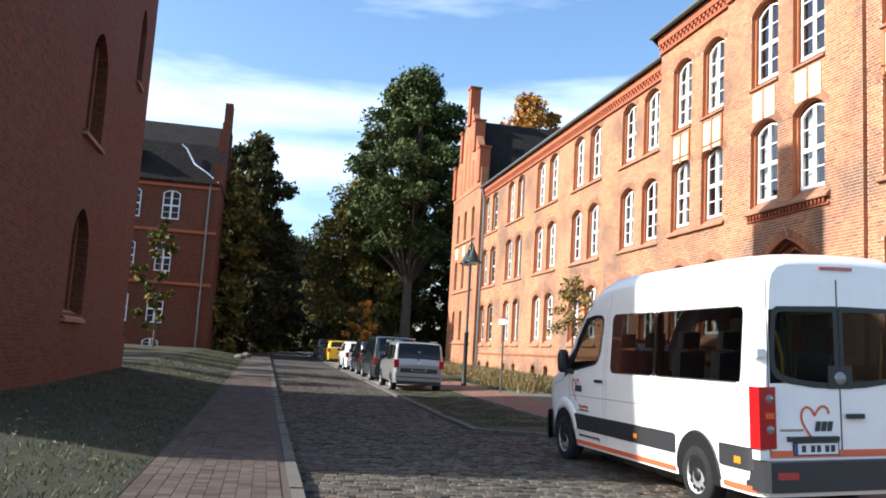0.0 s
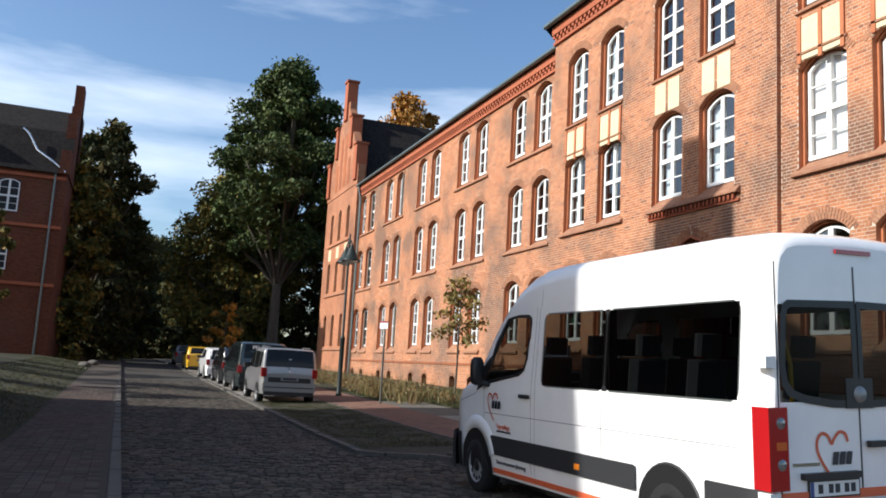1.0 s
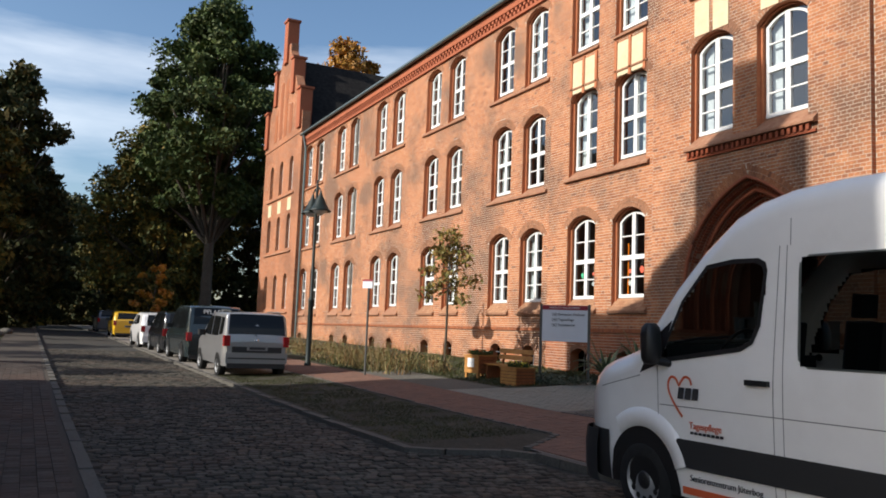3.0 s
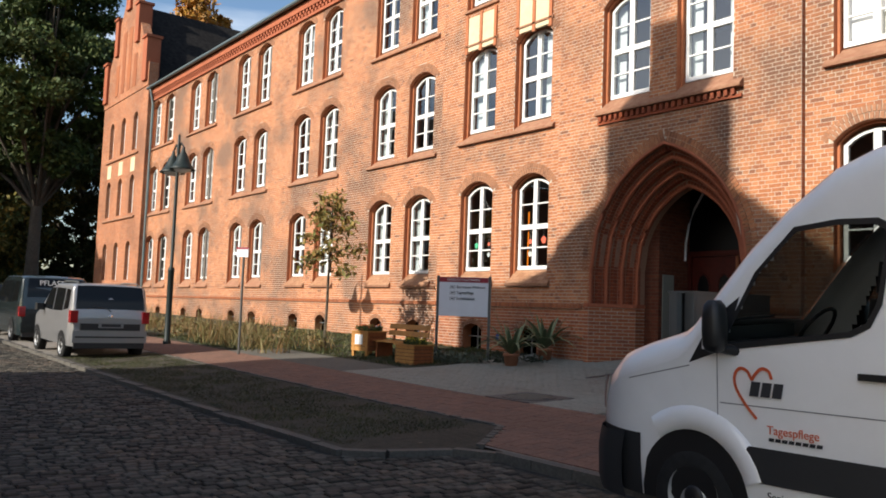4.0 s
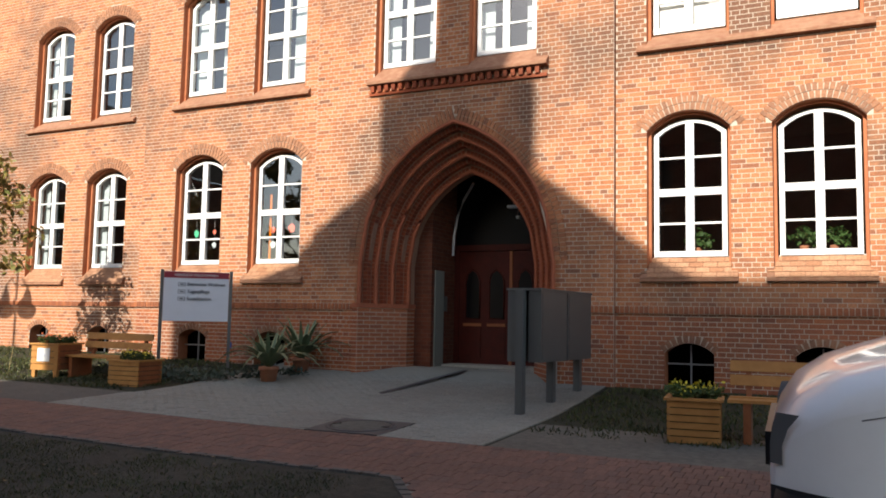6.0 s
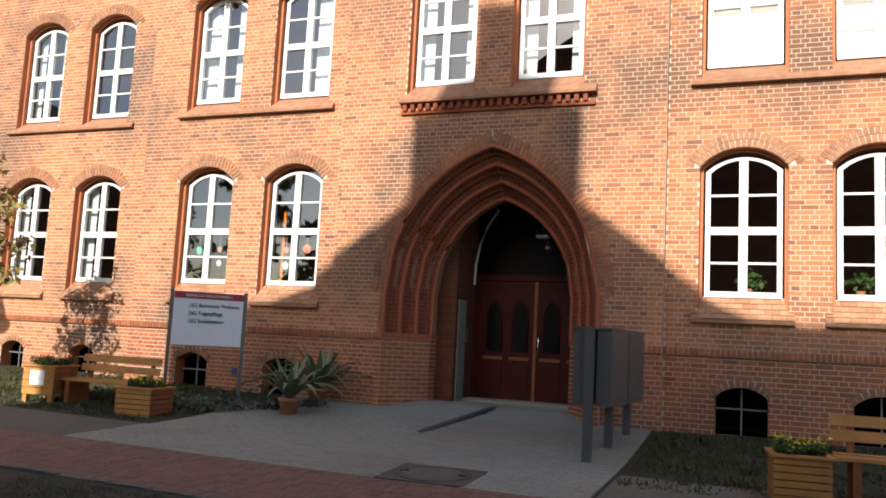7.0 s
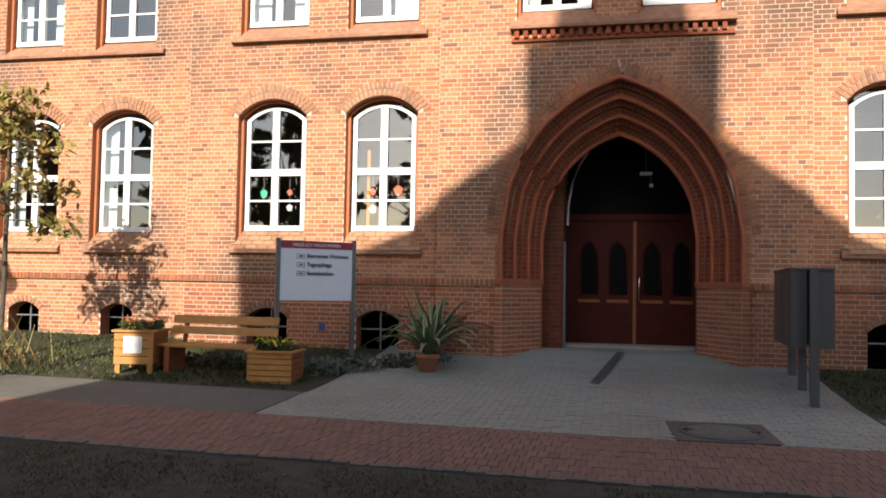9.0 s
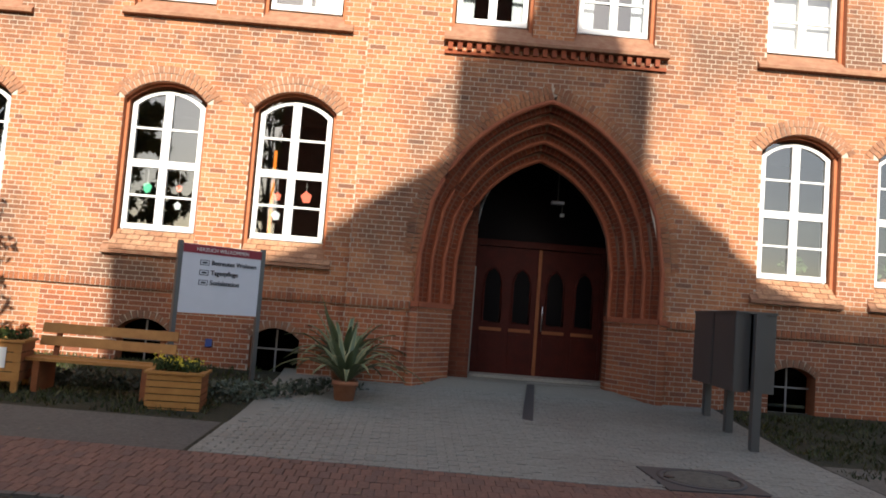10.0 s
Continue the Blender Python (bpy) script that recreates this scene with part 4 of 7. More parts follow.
for o in cops:
    mb = MB()
    for x in (-0.48, 0.0, 0.48):
        mb.box(o[0] + x - 0.08, o[0] + x + 0.08, CY - 0.33, CY - 0.2, o[2], seg_top(o, o[0] + x))
    part("tracery", mb, M["brick_shaded"], church)
    mb = MB().box(o[0] - o[1] / 2, o[0] + o[1] / 2, CY - 0.4, CY - 0.36, o[2] - 0.1, o[3] + o[4])
    part("leaded_glass", mb, M["black"], church)
    mb = MB()
    hw = o[1] / 2
    mb.face([(o[0] - hw, CY - 0.3, o[2] + 0.12), (o[0] + hw, CY - 0.3, o[2] + 0.12), (o[0] + hw + 0.06, CY + 0.1, o[2] - 0.12), (o[0] - hw - 0.06, CY + 0.1, o[2] - 0.12)])
    mb.box(o[0] - hw - 0.06, o[0] + hw + 0.06, CY, CY + 0.1, o[2] - 0.2, o[2] - 0.122)
    part("sill", mb, M["sill_tile"], church)

# ---- far building behind the church ----
far = thing("far_brick_building", "dark red brick building with a slate mansard roof and stepped gable", "building")
FX, FY = -42.0, -17.6


def fwall(y, z):
    return (FX, y, z)


mb = MB()
mb.box(FX - 11, FX, FY - 26, FY, 0.3, 12.9)
part("wall", mb, M["brick_shaded"], far)
mb = MB()
mb.face([(FX + 0.3, FY - 26, 12.9), (FX + 0.3, FY + 0.1, 12.9), (FX - 1.8, FY + 0.1, 16.2), (FX - 1.8, FY - 26, 16.2)])
mb.face([(FX - 1.8, FY - 26, 16.2), (FX - 1.8, FY + 0.1, 16.2), (FX - 5.5, FY + 0.1, 18.6), (FX - 5.5, FY - 26, 18.6)])
mb.face([(FX - 11.3, FY - 26, 12.9), (FX - 5.5, FY - 26, 18.6), (FX - 5.5, FY + 0.1, 18.6), (FX - 11.3, FY + 0.1, 12.9)])
part("roof", mb, M["slate"], far, "dark slate mansard roof")
mb = MB()
for a, b, z in ((0.4, -1.5, 14.5), (-1.5, -3.5, 17.5), (-4.6, -6.2, 20.5), (-3.5, -8, 18.6), (-8, -11, 15)):
    mb.box(FX + b, FX + a, FY - 0.5, FY + 0.1, 12.9, z)
part("gable", mb, M["brick_shaded"], far)
mb = MB()
pts = [(FX + 0.35, FY - 0.1, 13.0), (FX + 0.1, FY - 1.0, 13.7), (FX - 0.4, FY - 2.0, 14.4), (FX - 0.9, FY - 2.7, 15.6), (FX - 1.0, FY - 3.1, 15.9)]
mb.tube(pts, 0.09, 6)
part("snow_guard", mb, M["chrome"], far, "bright metal flashing on the roof edge")
mb = MB().tube([(FX + 0.1, FY - 0.7, 0.5), (FX + 0.1, FY - 0.7, 12.9)], 0.07, 6)
part("downpipe", mb, M["zinc"], far)
for y, z, w, h in ((-20.9, 10.1, 1.2, 1.9), (-21.1, 6.3, 1.1, 1.9), (-21.3, 2.6, 1.1, 1.9), (-23.6, 10.1, 1.2, 1.9), (-23.6, 6.3, 1.1, 1.9), (-23.7, 2.6, 1.1, 1.9), (-21.4, 0.5, 1.1, 0.8)):
    wob = add_window(far, 0, 0, 0, w, h, 0.2)
    wob.matrix_basis = Matrix.Translation((FX + 0.05, y, z)) @ Matrix.Rotation(radians(90), 4, "Z")
    mb = MB().box(FX + 0.005, FX + 0.02, y - w / 2, y + w / 2, z, z + h + 0.15)
    part("window_backing", mb, M["black"], far)
mb = MB()
for z in (5.4, 9.2, 12.5):
    mb.box(FX, FX + 0.12, FY - 26, FY, z, z + 0.2)
part("string_course", mb, M["brick_mould"], far)
mb = MB().box(FX - 1.2, FX - 0.1, FY - 7.4, FY - 6.0, 13.4, 15.6)
part("dormer", mb, M["slate"], far)
mb = MB().box(FX - 0.1, FX - 0.05, FY - 7.2, FY - 6.2, 13.7, 15.3)
part("dormer_window", mb, M["white"], far)


# ---- trees ----
def leaf_cloud(centres, radii, count, size, seed, flat=0.7, droop=0.0):
    """Leaf quads scattered in clumps: one mesh worth of vertices and faces."""
    r = np.random.default_rng(seed)
    c = np.asarray(centres, float)
    k = r.integers(0, len(c), count)
    d = r.normal(size=(count, 3))
    d /= np.linalg.norm(d, axis=1, keepdims=True)
    rad = np.asarray(radii, float)[k][:, None] * r.random((count, 1)) ** 0.45 * np.where(r.random((count, 1)) < 0.2, r.uniform(1.0, 1.35, (count, 1)), 1.0)
    p = c[k] + d * rad * (1, 1, flat)
    a = r.normal(size=(count, 3))
    a /= np.linalg.norm(a, axis=1, keepdims=True)
    b = np.cross(a, r.normal(size=(count, 3)))
    b /= np.linalg.norm(b, axis=1, keepdims=True)
    s = size * r.uniform(0.5, 1.3, (count, 1))
    a, b = a * s, b * s * 0.6
    v = np.stack([p - a, p - b * 0.8, p + a, p + b * 0.8], 1).reshape(-1, 3)
    v[:, 2] -= droop * r.random(len(v))
    f = np.arange(count * 4).reshape(-1, 4)
    return v, f


def leaves(name, v, f, mat, parent, label=""):
    me = bpy.data.meshes.new(name)
    me.from_pydata(v.tolist(), [], f.tolist())
    me.materials.append(mat)
    me.update()
    ob = new(name, me)
    ob.parent = parent
    if label:
        tagged(ob, label)
    return tagged(ob, kind="stuff")


def tree(x, y, z, height, crown_r, bare, mat, label, seed, leaf=0.3, count=6000, clumps=40, trunk=0.35, lean=0.0, spread=1.0, group=""):
    r = random.Random(seed)
    t = thing("tree", label, "tree", group=group)
    wood = MB()
    top = Vector((x + lean, y, z + height * 0.85))
    path = [Vector((x, y, z)).lerp(top, i / 6) + Vector((r.uniform(-1, 1), r.uniform(-1, 1), 0)) * trunk * (0.5 if i else 0) for i in range(7)]
    wood.tube(path, [trunk * (1.25 if i == 0 else 1 - i / 7) for i in range(7)], 9)
    cs, rs = [], []
    for i in range(clumps):
        u = (i + 0.5) / clumps
        zz = z + bare + (height - bare) * u
        prof = math.sin(math.pi * min(1, 0.12 + 0.86 * u)) ** 0.6
        rr = crown_r * prof * math.sqrt(r.random()) * spread
        a = r.random() * 6.283
        c = Vector((x + lean * u + rr * math.cos(a), y + rr * math.sin(a), zz + r.uniform(-0.6, 0.6)))
        cs.append(c)
        rs.append(crown_r * r.uniform(0.09, 0.27))
        if i % 3 == 0:
            j = min(6, max(1, int(6 * (zz - z) / height * 0.85)))
            s = path[j]
            mid = s.lerp(c, 0.5) + Vector((0, 0, 0.2))
            wood.tube([s, mid, c], [trunk * 0.3, trunk * 0.2, trunk * 0.06], 5, False)
    part("trunk", wood, M["bark"], t)
    v, f = leaf_cloud(cs, rs, count, leaf, seed)
    leaves("crown", v, f, mat, t)
    return t


for x, y, h, sd in ((-19, -33, 14, 51), (-29, -36, 16, 52), (-12, -40, 17, 53), (-24, -44, 18, 54)):
    tree(x, y, 0.3, h, 4.2, 2.5, M["leaf_mix"], "yellowing green tree behind the church", sd, 0.34, 3200, 40, 0.3, group="trees behind the church")
tree(-50, -1.9, 0.1, 25.5, 5.4, 10, M["leaf"], "tall dense green deciduous tree with first yellow leaves", 11, 0.21, 75000, 260, 0.5)
tree(-58, -4.0, 0.1, 17.5, 6.4, 2, M["leaf_mix"], "broad green tree turning yellow beside the street", 12, 0.22, 60000, 210, 0.4)
tree(-72, -2.6, 0.1, 22, 3.6, 6, M["leaf_grey"], "pale grey-green tree standing further back", 13, 0.2, 16000, 90, 0.35)
tree(-55, 10.5, 0.1, 26, 5.6, 10, M["leaf_gold"], "golden autumn tree rising behind the roof", 14, 0.24, 24000, 110, 0.4)
for x, y, h, cr, mt, sd in ((-56, -16.0, 20, 4.6, "leaf_shaded", 21), (-50, -18.5, 17, 4.0, "leaf_mix", 22), (-68, -16, 17, 5.0, "leaf_shaded", 23), (-88, -15, 14, 5, "leaf_mix", 24),
                            (-98, -6, 14, 5, "leaf_shaded", 25), (-84, -2, 15, 5, "leaf_shaded", 26), (-70, -2.5, 13, 5, "leaf_shaded", 27), (-112, -11, 14, 6, "leaf_shaded", 28),
                            (-62, 4, 16, 5, "leaf_shaded", 29), (-100, 3, 16, 6, "leaf_shaded", 30), (-120, -20, 16, 7, "leaf_shaded", 33), (-86, -24, 18, 6, "leaf_shaded", 34), (-76, -20, 16, 5, "leaf_shaded", 35), (-104, -10, 17, 6.5, "leaf_shaded", 36), (-90, -13.5, 15, 4.5, "leaf_shaded", 37)):
    tree(x, y, -0.15, h, cr, 1.2, M[mt], "dense street-end tree in shade with yellowing leaves", sd, 0.27, 34000, 150, 0.35, group="trees at the street's end")
tree(-36.5, -20.5, 0.4, 9, 1.7, 2.0, M["leaf_mix"], "slim yellow-green young tree before the far building", 41, 0.22, 1500, 22, 0.1)
tree(-46, -6.0, 0.2, 5.2, 1.5, 1.6, M["leaf_gold"], "small golden street tree", 42, 0.16, 1200, 18, 0.07)


# ---- vehicles ----
class Body:
    """A car body: heading -x, length axis s from the nose, half width over height, top line over s."""

    def __init__(self, length, width, belt, tops, floor, nose=0.35, tumble=0.11, corner=0.10, levels=None, hole=None):
        self.levels, self.hole, self.cuts = levels, hole, ()
        self.L, self.hw, self.belt, self.tops, self.floor, self.nose, self.tumble, self.corner = length, width / 2, belt, tops, floor, nose, tumble, corner

    def top(self, s):
        return lerp_table(self.tops, s)

    def half(self, s, z):
        w = self.hw
        if s < self.nose:
            w -= 0.30 * (1 - s / self.nose) ** 2 * self.hw * 0.9
        e = self.L - s
        if e < 0.22:
            w -= 0.10 * (1 - e / 0.22) ** 2
        if z > self.belt:
            w -= (z - self.belt) * self.tumble * 1.6
        if z < 0.5:
            w -= (0.5 - z) * 0.12
        return w

    def row(self, s):
        top = self.top(s)
        r = min(self.corner, (top - self.floor) * 0.4)
        zs = [self.floor + (top - r - self.floor) * i / 8 for i in range(9)]
        if self.levels:
            zs = [min(z, top - r - 0.001 * (len(self.levels) - i)) for i, z in enumerate(self.levels)] + [top - r]
        half = [(self.half(s, z), z) for z in zs]
        w = half[-1][0]
        for a in (30, 60, 90):
            half.append((w - r * (1 - math.cos(radians(a))) - 0.0, top - r + r * math.sin(radians(a))))
        half.append((w * 0.5, top + 0.015))
        half.append((0, top + 0.025))
        return [(s, -w, z) for w, z in half] + [(s, w, z) for w, z in half[-2::-1]]

    def mesh(self, n=46):
        mb = MB()
        ss = sorted({*(self.L * i / n for i in range(n + 1)), *(t[0] for t in self.tops if 0 <= t[0] <= self.L), *self.cuts})
        rows = [self.row(s) for s in ss]
        if not self.hole:
            mb.grid(rows, True)
            mb.face(rows[0][::-1]), mb.face(rows[-1])
            return mb
        mb.grid(rows, True)
        n = len(rows[0])
        keep_f, keep_s = [], []
        for f, s in zip(mb.f, mb.s):
            c = sum((Vector(mb.v[i]) for i in f), Vector()) / 4
            if not self.hole(c.x, c.y, c.z):
                keep_f.append(f)
                keep_s.append(s)
        mb.f, mb.s = keep_f, keep_s
        mb.face(rows[0][::-1])
        last = rows[-1]
        for i in range(n // 2):
            a, b2, c, d = last[i], last[i + 1], last[n - 2 - i], last[n - 1 - i]
            zm = (a[2] + b2[2]) / 2
            if 1.41 < zm < 2.17:
                for y0, y1 in ((None, -0.84), (-0.02, 0.02), (0.84, None)):
                    lo = [a[1] if y0 is None else y0, d[1] if y1 is None else y1]
                    hi = [b2[1] if y0 is None else y0, c[1] if y1 is None else y1]
                    mb.face([(self.L, lo[0], a[2]), (self.L, lo[1], a[2]), (self.L, hi[1], b2[2]), (self.L, hi[0], b2[2])])
            else:
                mb.face([a, d, c, b2])
        return mb

    def side(self, mb, pts, sgn, off=0.006, inset=0.0):
        """A panel on the flank through (s, z) points."""
        zs = [(s, sgn * (self.half(s, z) + off), z) for s, z in pts]
        mb.face(zs if sgn < 0 else zs[::-1])

    def deck(self, mb, s0, s1, y0, y1, off=0.008, n=6, taper=0.0):
        rows = []
        for i in range(n + 1):
            s = s0 + (s1 - s0) * i / n
            k = 1 - taper * i / n
            rows.append([(s, y * k, self.top(s) + 0.018 + off - 0.02 * abs(y * k / self.hw) ** 3) for y in (y0, y0 / 2, 0, y1 / 2, y1)])
        mb.grid(rows, True)


def wheel(parent, s, y, r, w, sgn, holes=6):
    ty = MB().lathe([(r * 0.62, -w / 2), (r * 0.9, -w / 2), (r, -w / 2 + 0.03), (r, w / 2 - 0.03), (r * 0.9, w / 2), (r * 0.62, w / 2)], 28, (0, 0, 0), "y")
    wo = part("wheel", ty, M["rubber"], parent)
    wo.matrix_basis = Matrix.Translation((s, y, r))
    rm = MB().lathe([(r * 0.64, sgn * w * 0.5), (r * 0.6, sgn * w * 0.46), (r * 0.5, sgn * w * 0.34), (r * 0.2, sgn * w * 0.44), (r * 0.17, sgn * w * 0.5), (0.001, sgn * w * 0.5)], 28, (0, 0, 0), "y")
    part("rim", rm, M["rim"], wo)
    hl = MB()
    for i in range(holes):
        a = 2 * math.pi * i / holes
        c = Vector((math.cos(a) * r * 0.48, sgn * w * 0.375, math.sin(a) * r * 0.48))
        hl.face([c + Vector((math.cos(t) * r * 0.085, sgn * 0.012, math.sin(t) * r * 0.085)) for t in [6.283 * k / 8 for k in range(8)]][:: -sgn])
    part("rim_hole", hl, M["black"], wo)
    part("hub_cap", MB().lathe([(r * 0.25, sgn * w * 0.40), (r * 0.22, sgn * w * 0.46), (r * 0.18, sgn * w * 0.505), (0.001, sgn * w * 0.51)], 18, (0, 0, 0), "y"), M["black"], wo)
    return wo


def arch_disc(mb, body, s, r, sgn, z):
    """The dark wheel opening, laid over the flank in small quads that follow its curve."""
    lo = max(body.floor, 0.0)
    n, k = 20, 6
    cols = [s - r + 2 * r * i / n for i in range(n + 1)]
    top = [z + math.sqrt(max(0.0, r * r - (c - s) ** 2)) for c in cols]
    for i in range(n):
        for j in range(k):
            f0, f1 = j / k, (j + 1) / k
            body.side(mb, [(cols[i], lo + (top[i] - lo) * f0), (cols[i + 1], lo + (top[i + 1] - lo) * f0), (cols[i + 1], lo + (top[i + 1] - lo) * f1), (cols[i], lo + (top[i] - lo) * f1)], sgn, 0.012)


def text_mesh(body_text, size, mat, parent, m, name="lettering", bold=0.0):
    cu = bpy.data.curves.new("lettering", "FONT")
    cu.body, cu.size, cu.extrude, cu.offset = body_text, size, 0.002, bold
    tmp = bpy.data.objects.new("lettering", cu)
    scene.collection.objects.link(tmp)
    dg = bpy.context.evaluated_depsgraph_get()
    me = bpy.data.meshes.new_from_object(tmp.evaluated_get(dg))
    bpy.data.objects.remove(tmp)
    me.materials.clear()
    me.materials.append(mat)
    ob = new(name, me)
    ob.parent = parent
    ob.matrix_basis = m
    return ob


def car(name, label, body, at, paint, wheels, r, glass_side, screens, lamps=True, boxy=False, hatch=None):
    """A parked car seen mostly from behind and from its left flank."""
    t = thing(name, label, "car", at, "parked cars")
    part("body", body.mesh(), paint, t, fix=True)
    gl = MB()
    for poly in glass_side:
        for sgn in (-1, 1):
            g2 = MB()
            body.side(g2, poly, sgn)
            part("side_window", g2, M["glass_car"], t)
    for s0, s1, w, tp in screens:
        g2 = MB()
        body.deck(g2, s0, s1, -w, w, taper=tp)
        part("windscreen", g2, M["glass_car"], t)
    L, zf = body.L, body.floor
    if hatch:
        z0, z1, w0, w1 = hatch
        sA, sB = L + 0.012, L + 0.012
        g2 = MB()
        tilt = 0.0
        g2.face([(sA, -w0, z0), (sA, w0, z0), (sB, w1, z1), (sB, -w1, z1)])
        part("rear_window", g2, M["glass_car"], t)
    bl = MB()
    for s in wheels:
        for sgn in (-1, 1):
            arch_disc(bl, body, s, r * 1.14, sgn, r)
    part("wheel_arch", bl, M["black"], t)
    for s in wheels:
        for sgn in (-1, 1):
            wheel(t, s, sgn * (body.hw - 0.085), r, 0.19, sgn)
    bp = MB()
    bp.box(L - 0.02, L + 0.07, -body.hw * 0.93, body.hw * 0.93, zf + 0.08, zf + 0.34)
    part("rear_bumper", bp, paint, t)
    bp = MB().box(L - 0.02, L + 0.05, -body.hw * 0.88, body.hw * 0.88, zf - 0.04, zf + 0.08)
    part("bumper_valance", bp, M["bumper"], t)
    for sgn in (-1, 1):
        lm = MB().box(L - 0.16, L + 0.022, *sorted((sgn * (body.hw * 0.99 - 0.15), sgn * body.hw * 0.99)), zf + 0.50, zf + 0.76)
        part("tail_lamp", lm, M["lamp_red"], t)
        mi = MB().obox(Matrix.Translation((L * 0.33, sgn * (body.hw + 0.1), body.belt + 0.08)), 0.1, 0.2, 0.15, 0.03)
        part("wing_mirror", mi, M["black"], t)
    # white plate given a grey material to stand for the shade on it
    pl = MB().box(L + 0.07, L + 0.078, -0.26, 0.26, zf + 0.40, zf + 0.51)
    part("number_plate", pl, M["steel2"], t, "white plate greyed for shade, with plain bars")
    pb = MB().box(L + 0.078, L + 0.081, -0.2, 0.2, zf + 0.425, zf + 0.485)
    part("plate_bars", pb, M["ink"], t)
    return t


M["glass_car"] = plain("dark_car_glass", (0.008, 0.009, 0.010), 0.08, 0, 0.3)


def hatch_body(L, w, h, belt=0.95, hood=1.05, floor=0.22, rear=0.25, ws0=0.95, ws1=1.75):
    return Body(L, w, belt, [(0, 0.62), (0.15, 0.76), (ws0 - 0.05, hood), (ws0, hood + 0.02), (ws1, h - 0.06), (ws1 + 0.5, h), (L - rear - 0.4, h - 0.02), (L - rear, h - 0.07), (L - rear * 0.45, h - 0.35), (L - 0.03, belt + 0.1), (L, belt)], floor, 0.4)


def at_car(xrear, y, L):
    """Pose of a car that heads towards -x with its tail at xrear."""
    return pose(xrear - L, y, 0.06 + climb(xrear - L / 2), 0, 1.2) @ Matrix.Scale(1.08, 4)


SL = 3.55
b = Body(SL, 1.66, 0.98, [(0, 0.66), (0.12, 0.85), (0.78, 1.07), (0.85, 1.1), (1.5, 1.55), (1.9, 1.63), (3.2, 1.64), (3.38, 1.60), (3.47, 1.30), (3.52, 1.06), (3.55, 0.9)], 0.31, 0.35, 0.08)
car("silver_compact_car", "silver compact hatchback parked half on the kerb", b, at_car(-9.5, -8.05, SL * 1.08), M["silver"], (0.6, 2.95), 0.29,
    [[(1.05, 1.04), (1.95, 1.02), (1.95, 1.53), (1.5, 1.5)], [(2.02, 1.02), (2.85, 1.04), (2.8, 1.52), (2.02, 1.53)], [(2.92, 1.06), (3.3, 1.1), (3.25, 1.5), (2.9, 1.52)]],
    [(0.9, 1.48, 0.66, 0.1), (3.385, 3.515, 0.68, -0.06)], hatch=None)
sc = bpy.data.objects["silver_compact_car"]
part("badge", MB().lathe([(0.001, 0.012), (0.045, 0.01), (0.05, 0.0)], 14, (SL - 0.012, 0, 0.95), "x"), M["chrome"], sc)
part("bumper_strip", MB().box(SL + 0.06, SL + 0.085, -0.72, 0.72, 0.50, 0.53), M["bumper"], sc)
part("roof_rail", MB().tube([(2.0, 0.62, 1.66), (2.2, 0.64, 1.68), (3.1, 0.64, 1.68), (3.25, 0.62, 1.65)], 0.018, 6), M["steel"], sc)
for sy in (-0.3, 0.3):
    part("seat", MB().obox(pose(2.7, sy, 1.05, 0, 8, 0), 0.14, 0.46, 0.5, 0.05), M["seat"], sc)
part("plate_recess", MB().box(SL - 0.02, SL + 0.066, -0.62, 0.62, 0.66, 0.80), M["bumper"], sc)
part("rear_wiper", MB().tube([(3.53, 0.0, 1.06), (3.52, -0.06, 1.12), (3.5, -0.38, 1.16)], 0.012, 5), M["black"], sc)
part("roof_rail", MB().tube([(2.0, -0.62, 1.66), (2.2, -0.64, 1.68), (3.1, -0.64, 1.68), (3.25, -0.62, 1.65)], 0.018, 6), M["steel"], sc)
CL = 4.4
b = Body(CL, 1.78, 1.05, [(0, 0.7), (0.15, 0.9), (0.95, 1.12), (1.0, 1.14), (1.7, 1.74), (2.1, 1.81), (4.0, 1.82), (4.2, 1.76), (4.3, 1.5), (4.36, 1.1), (4.4, 0.9)], 0.24, 0.4, 0.08)
caddy = car("dark_van_car", "dark green high-roof delivery car with white lettering on its rear window", b, at_car(-15.4, -7.95, CL * 1.08), M["dark_paint"], (0.85, 3.53), 0.32,
    [[(1.2, 1.1), (2.2, 1.08), (2.2, 1.66), (1.75, 1.64)], [(2.3, 1.08), (3.2, 1.08), (3.2, 1.68), (2.3, 1.66)], [(3.3, 1.1), (4.05, 1.12), (4.0, 1.66), (3.3, 1.68)]], [(1.05, 1.68, 0.7, 0.1), (4.21, 4.34, 0.66, -0.06)])
car("black_car", "black estate car parked at the kerb", hatch_body(4.3, 1.75, 1.6, 0.98), at_car(-20.8, -7.95, 4.64), M["black_paint"], (0.8, 3.4), 0.31,
    [[(1.3, 1.03), (2.2, 1.01), (2.2, 1.48), (1.85, 1.46)], [(2.3, 1.01), (3.4, 1.05), (3.3, 1.48), (2.3, 1.5)]], [(0.98, 1.72, 0.66, 0.1), (4.06, 4.26, 0.62, -0.08)])
car("white_hatchback", "white hatchback with rounded tail parked at the kerb", hatch_body(4.25, 1.78, 1.5, 0.95), at_car(-26.2, -8.1, 4.59), M["van_white"], (0.85, 3.45), 0.32,
    [[(1.35, 0.99), (2.2, 0.97), (2.2, 1.38), (1.9, 1.36)], [(2.3, 0.97), (3.3, 1.05), (3.1, 1.38), (2.3, 1.4)]], [(0.98, 1.72, 0.66, 0.1), (4.01, 4.21, 0.62, -0.1)])
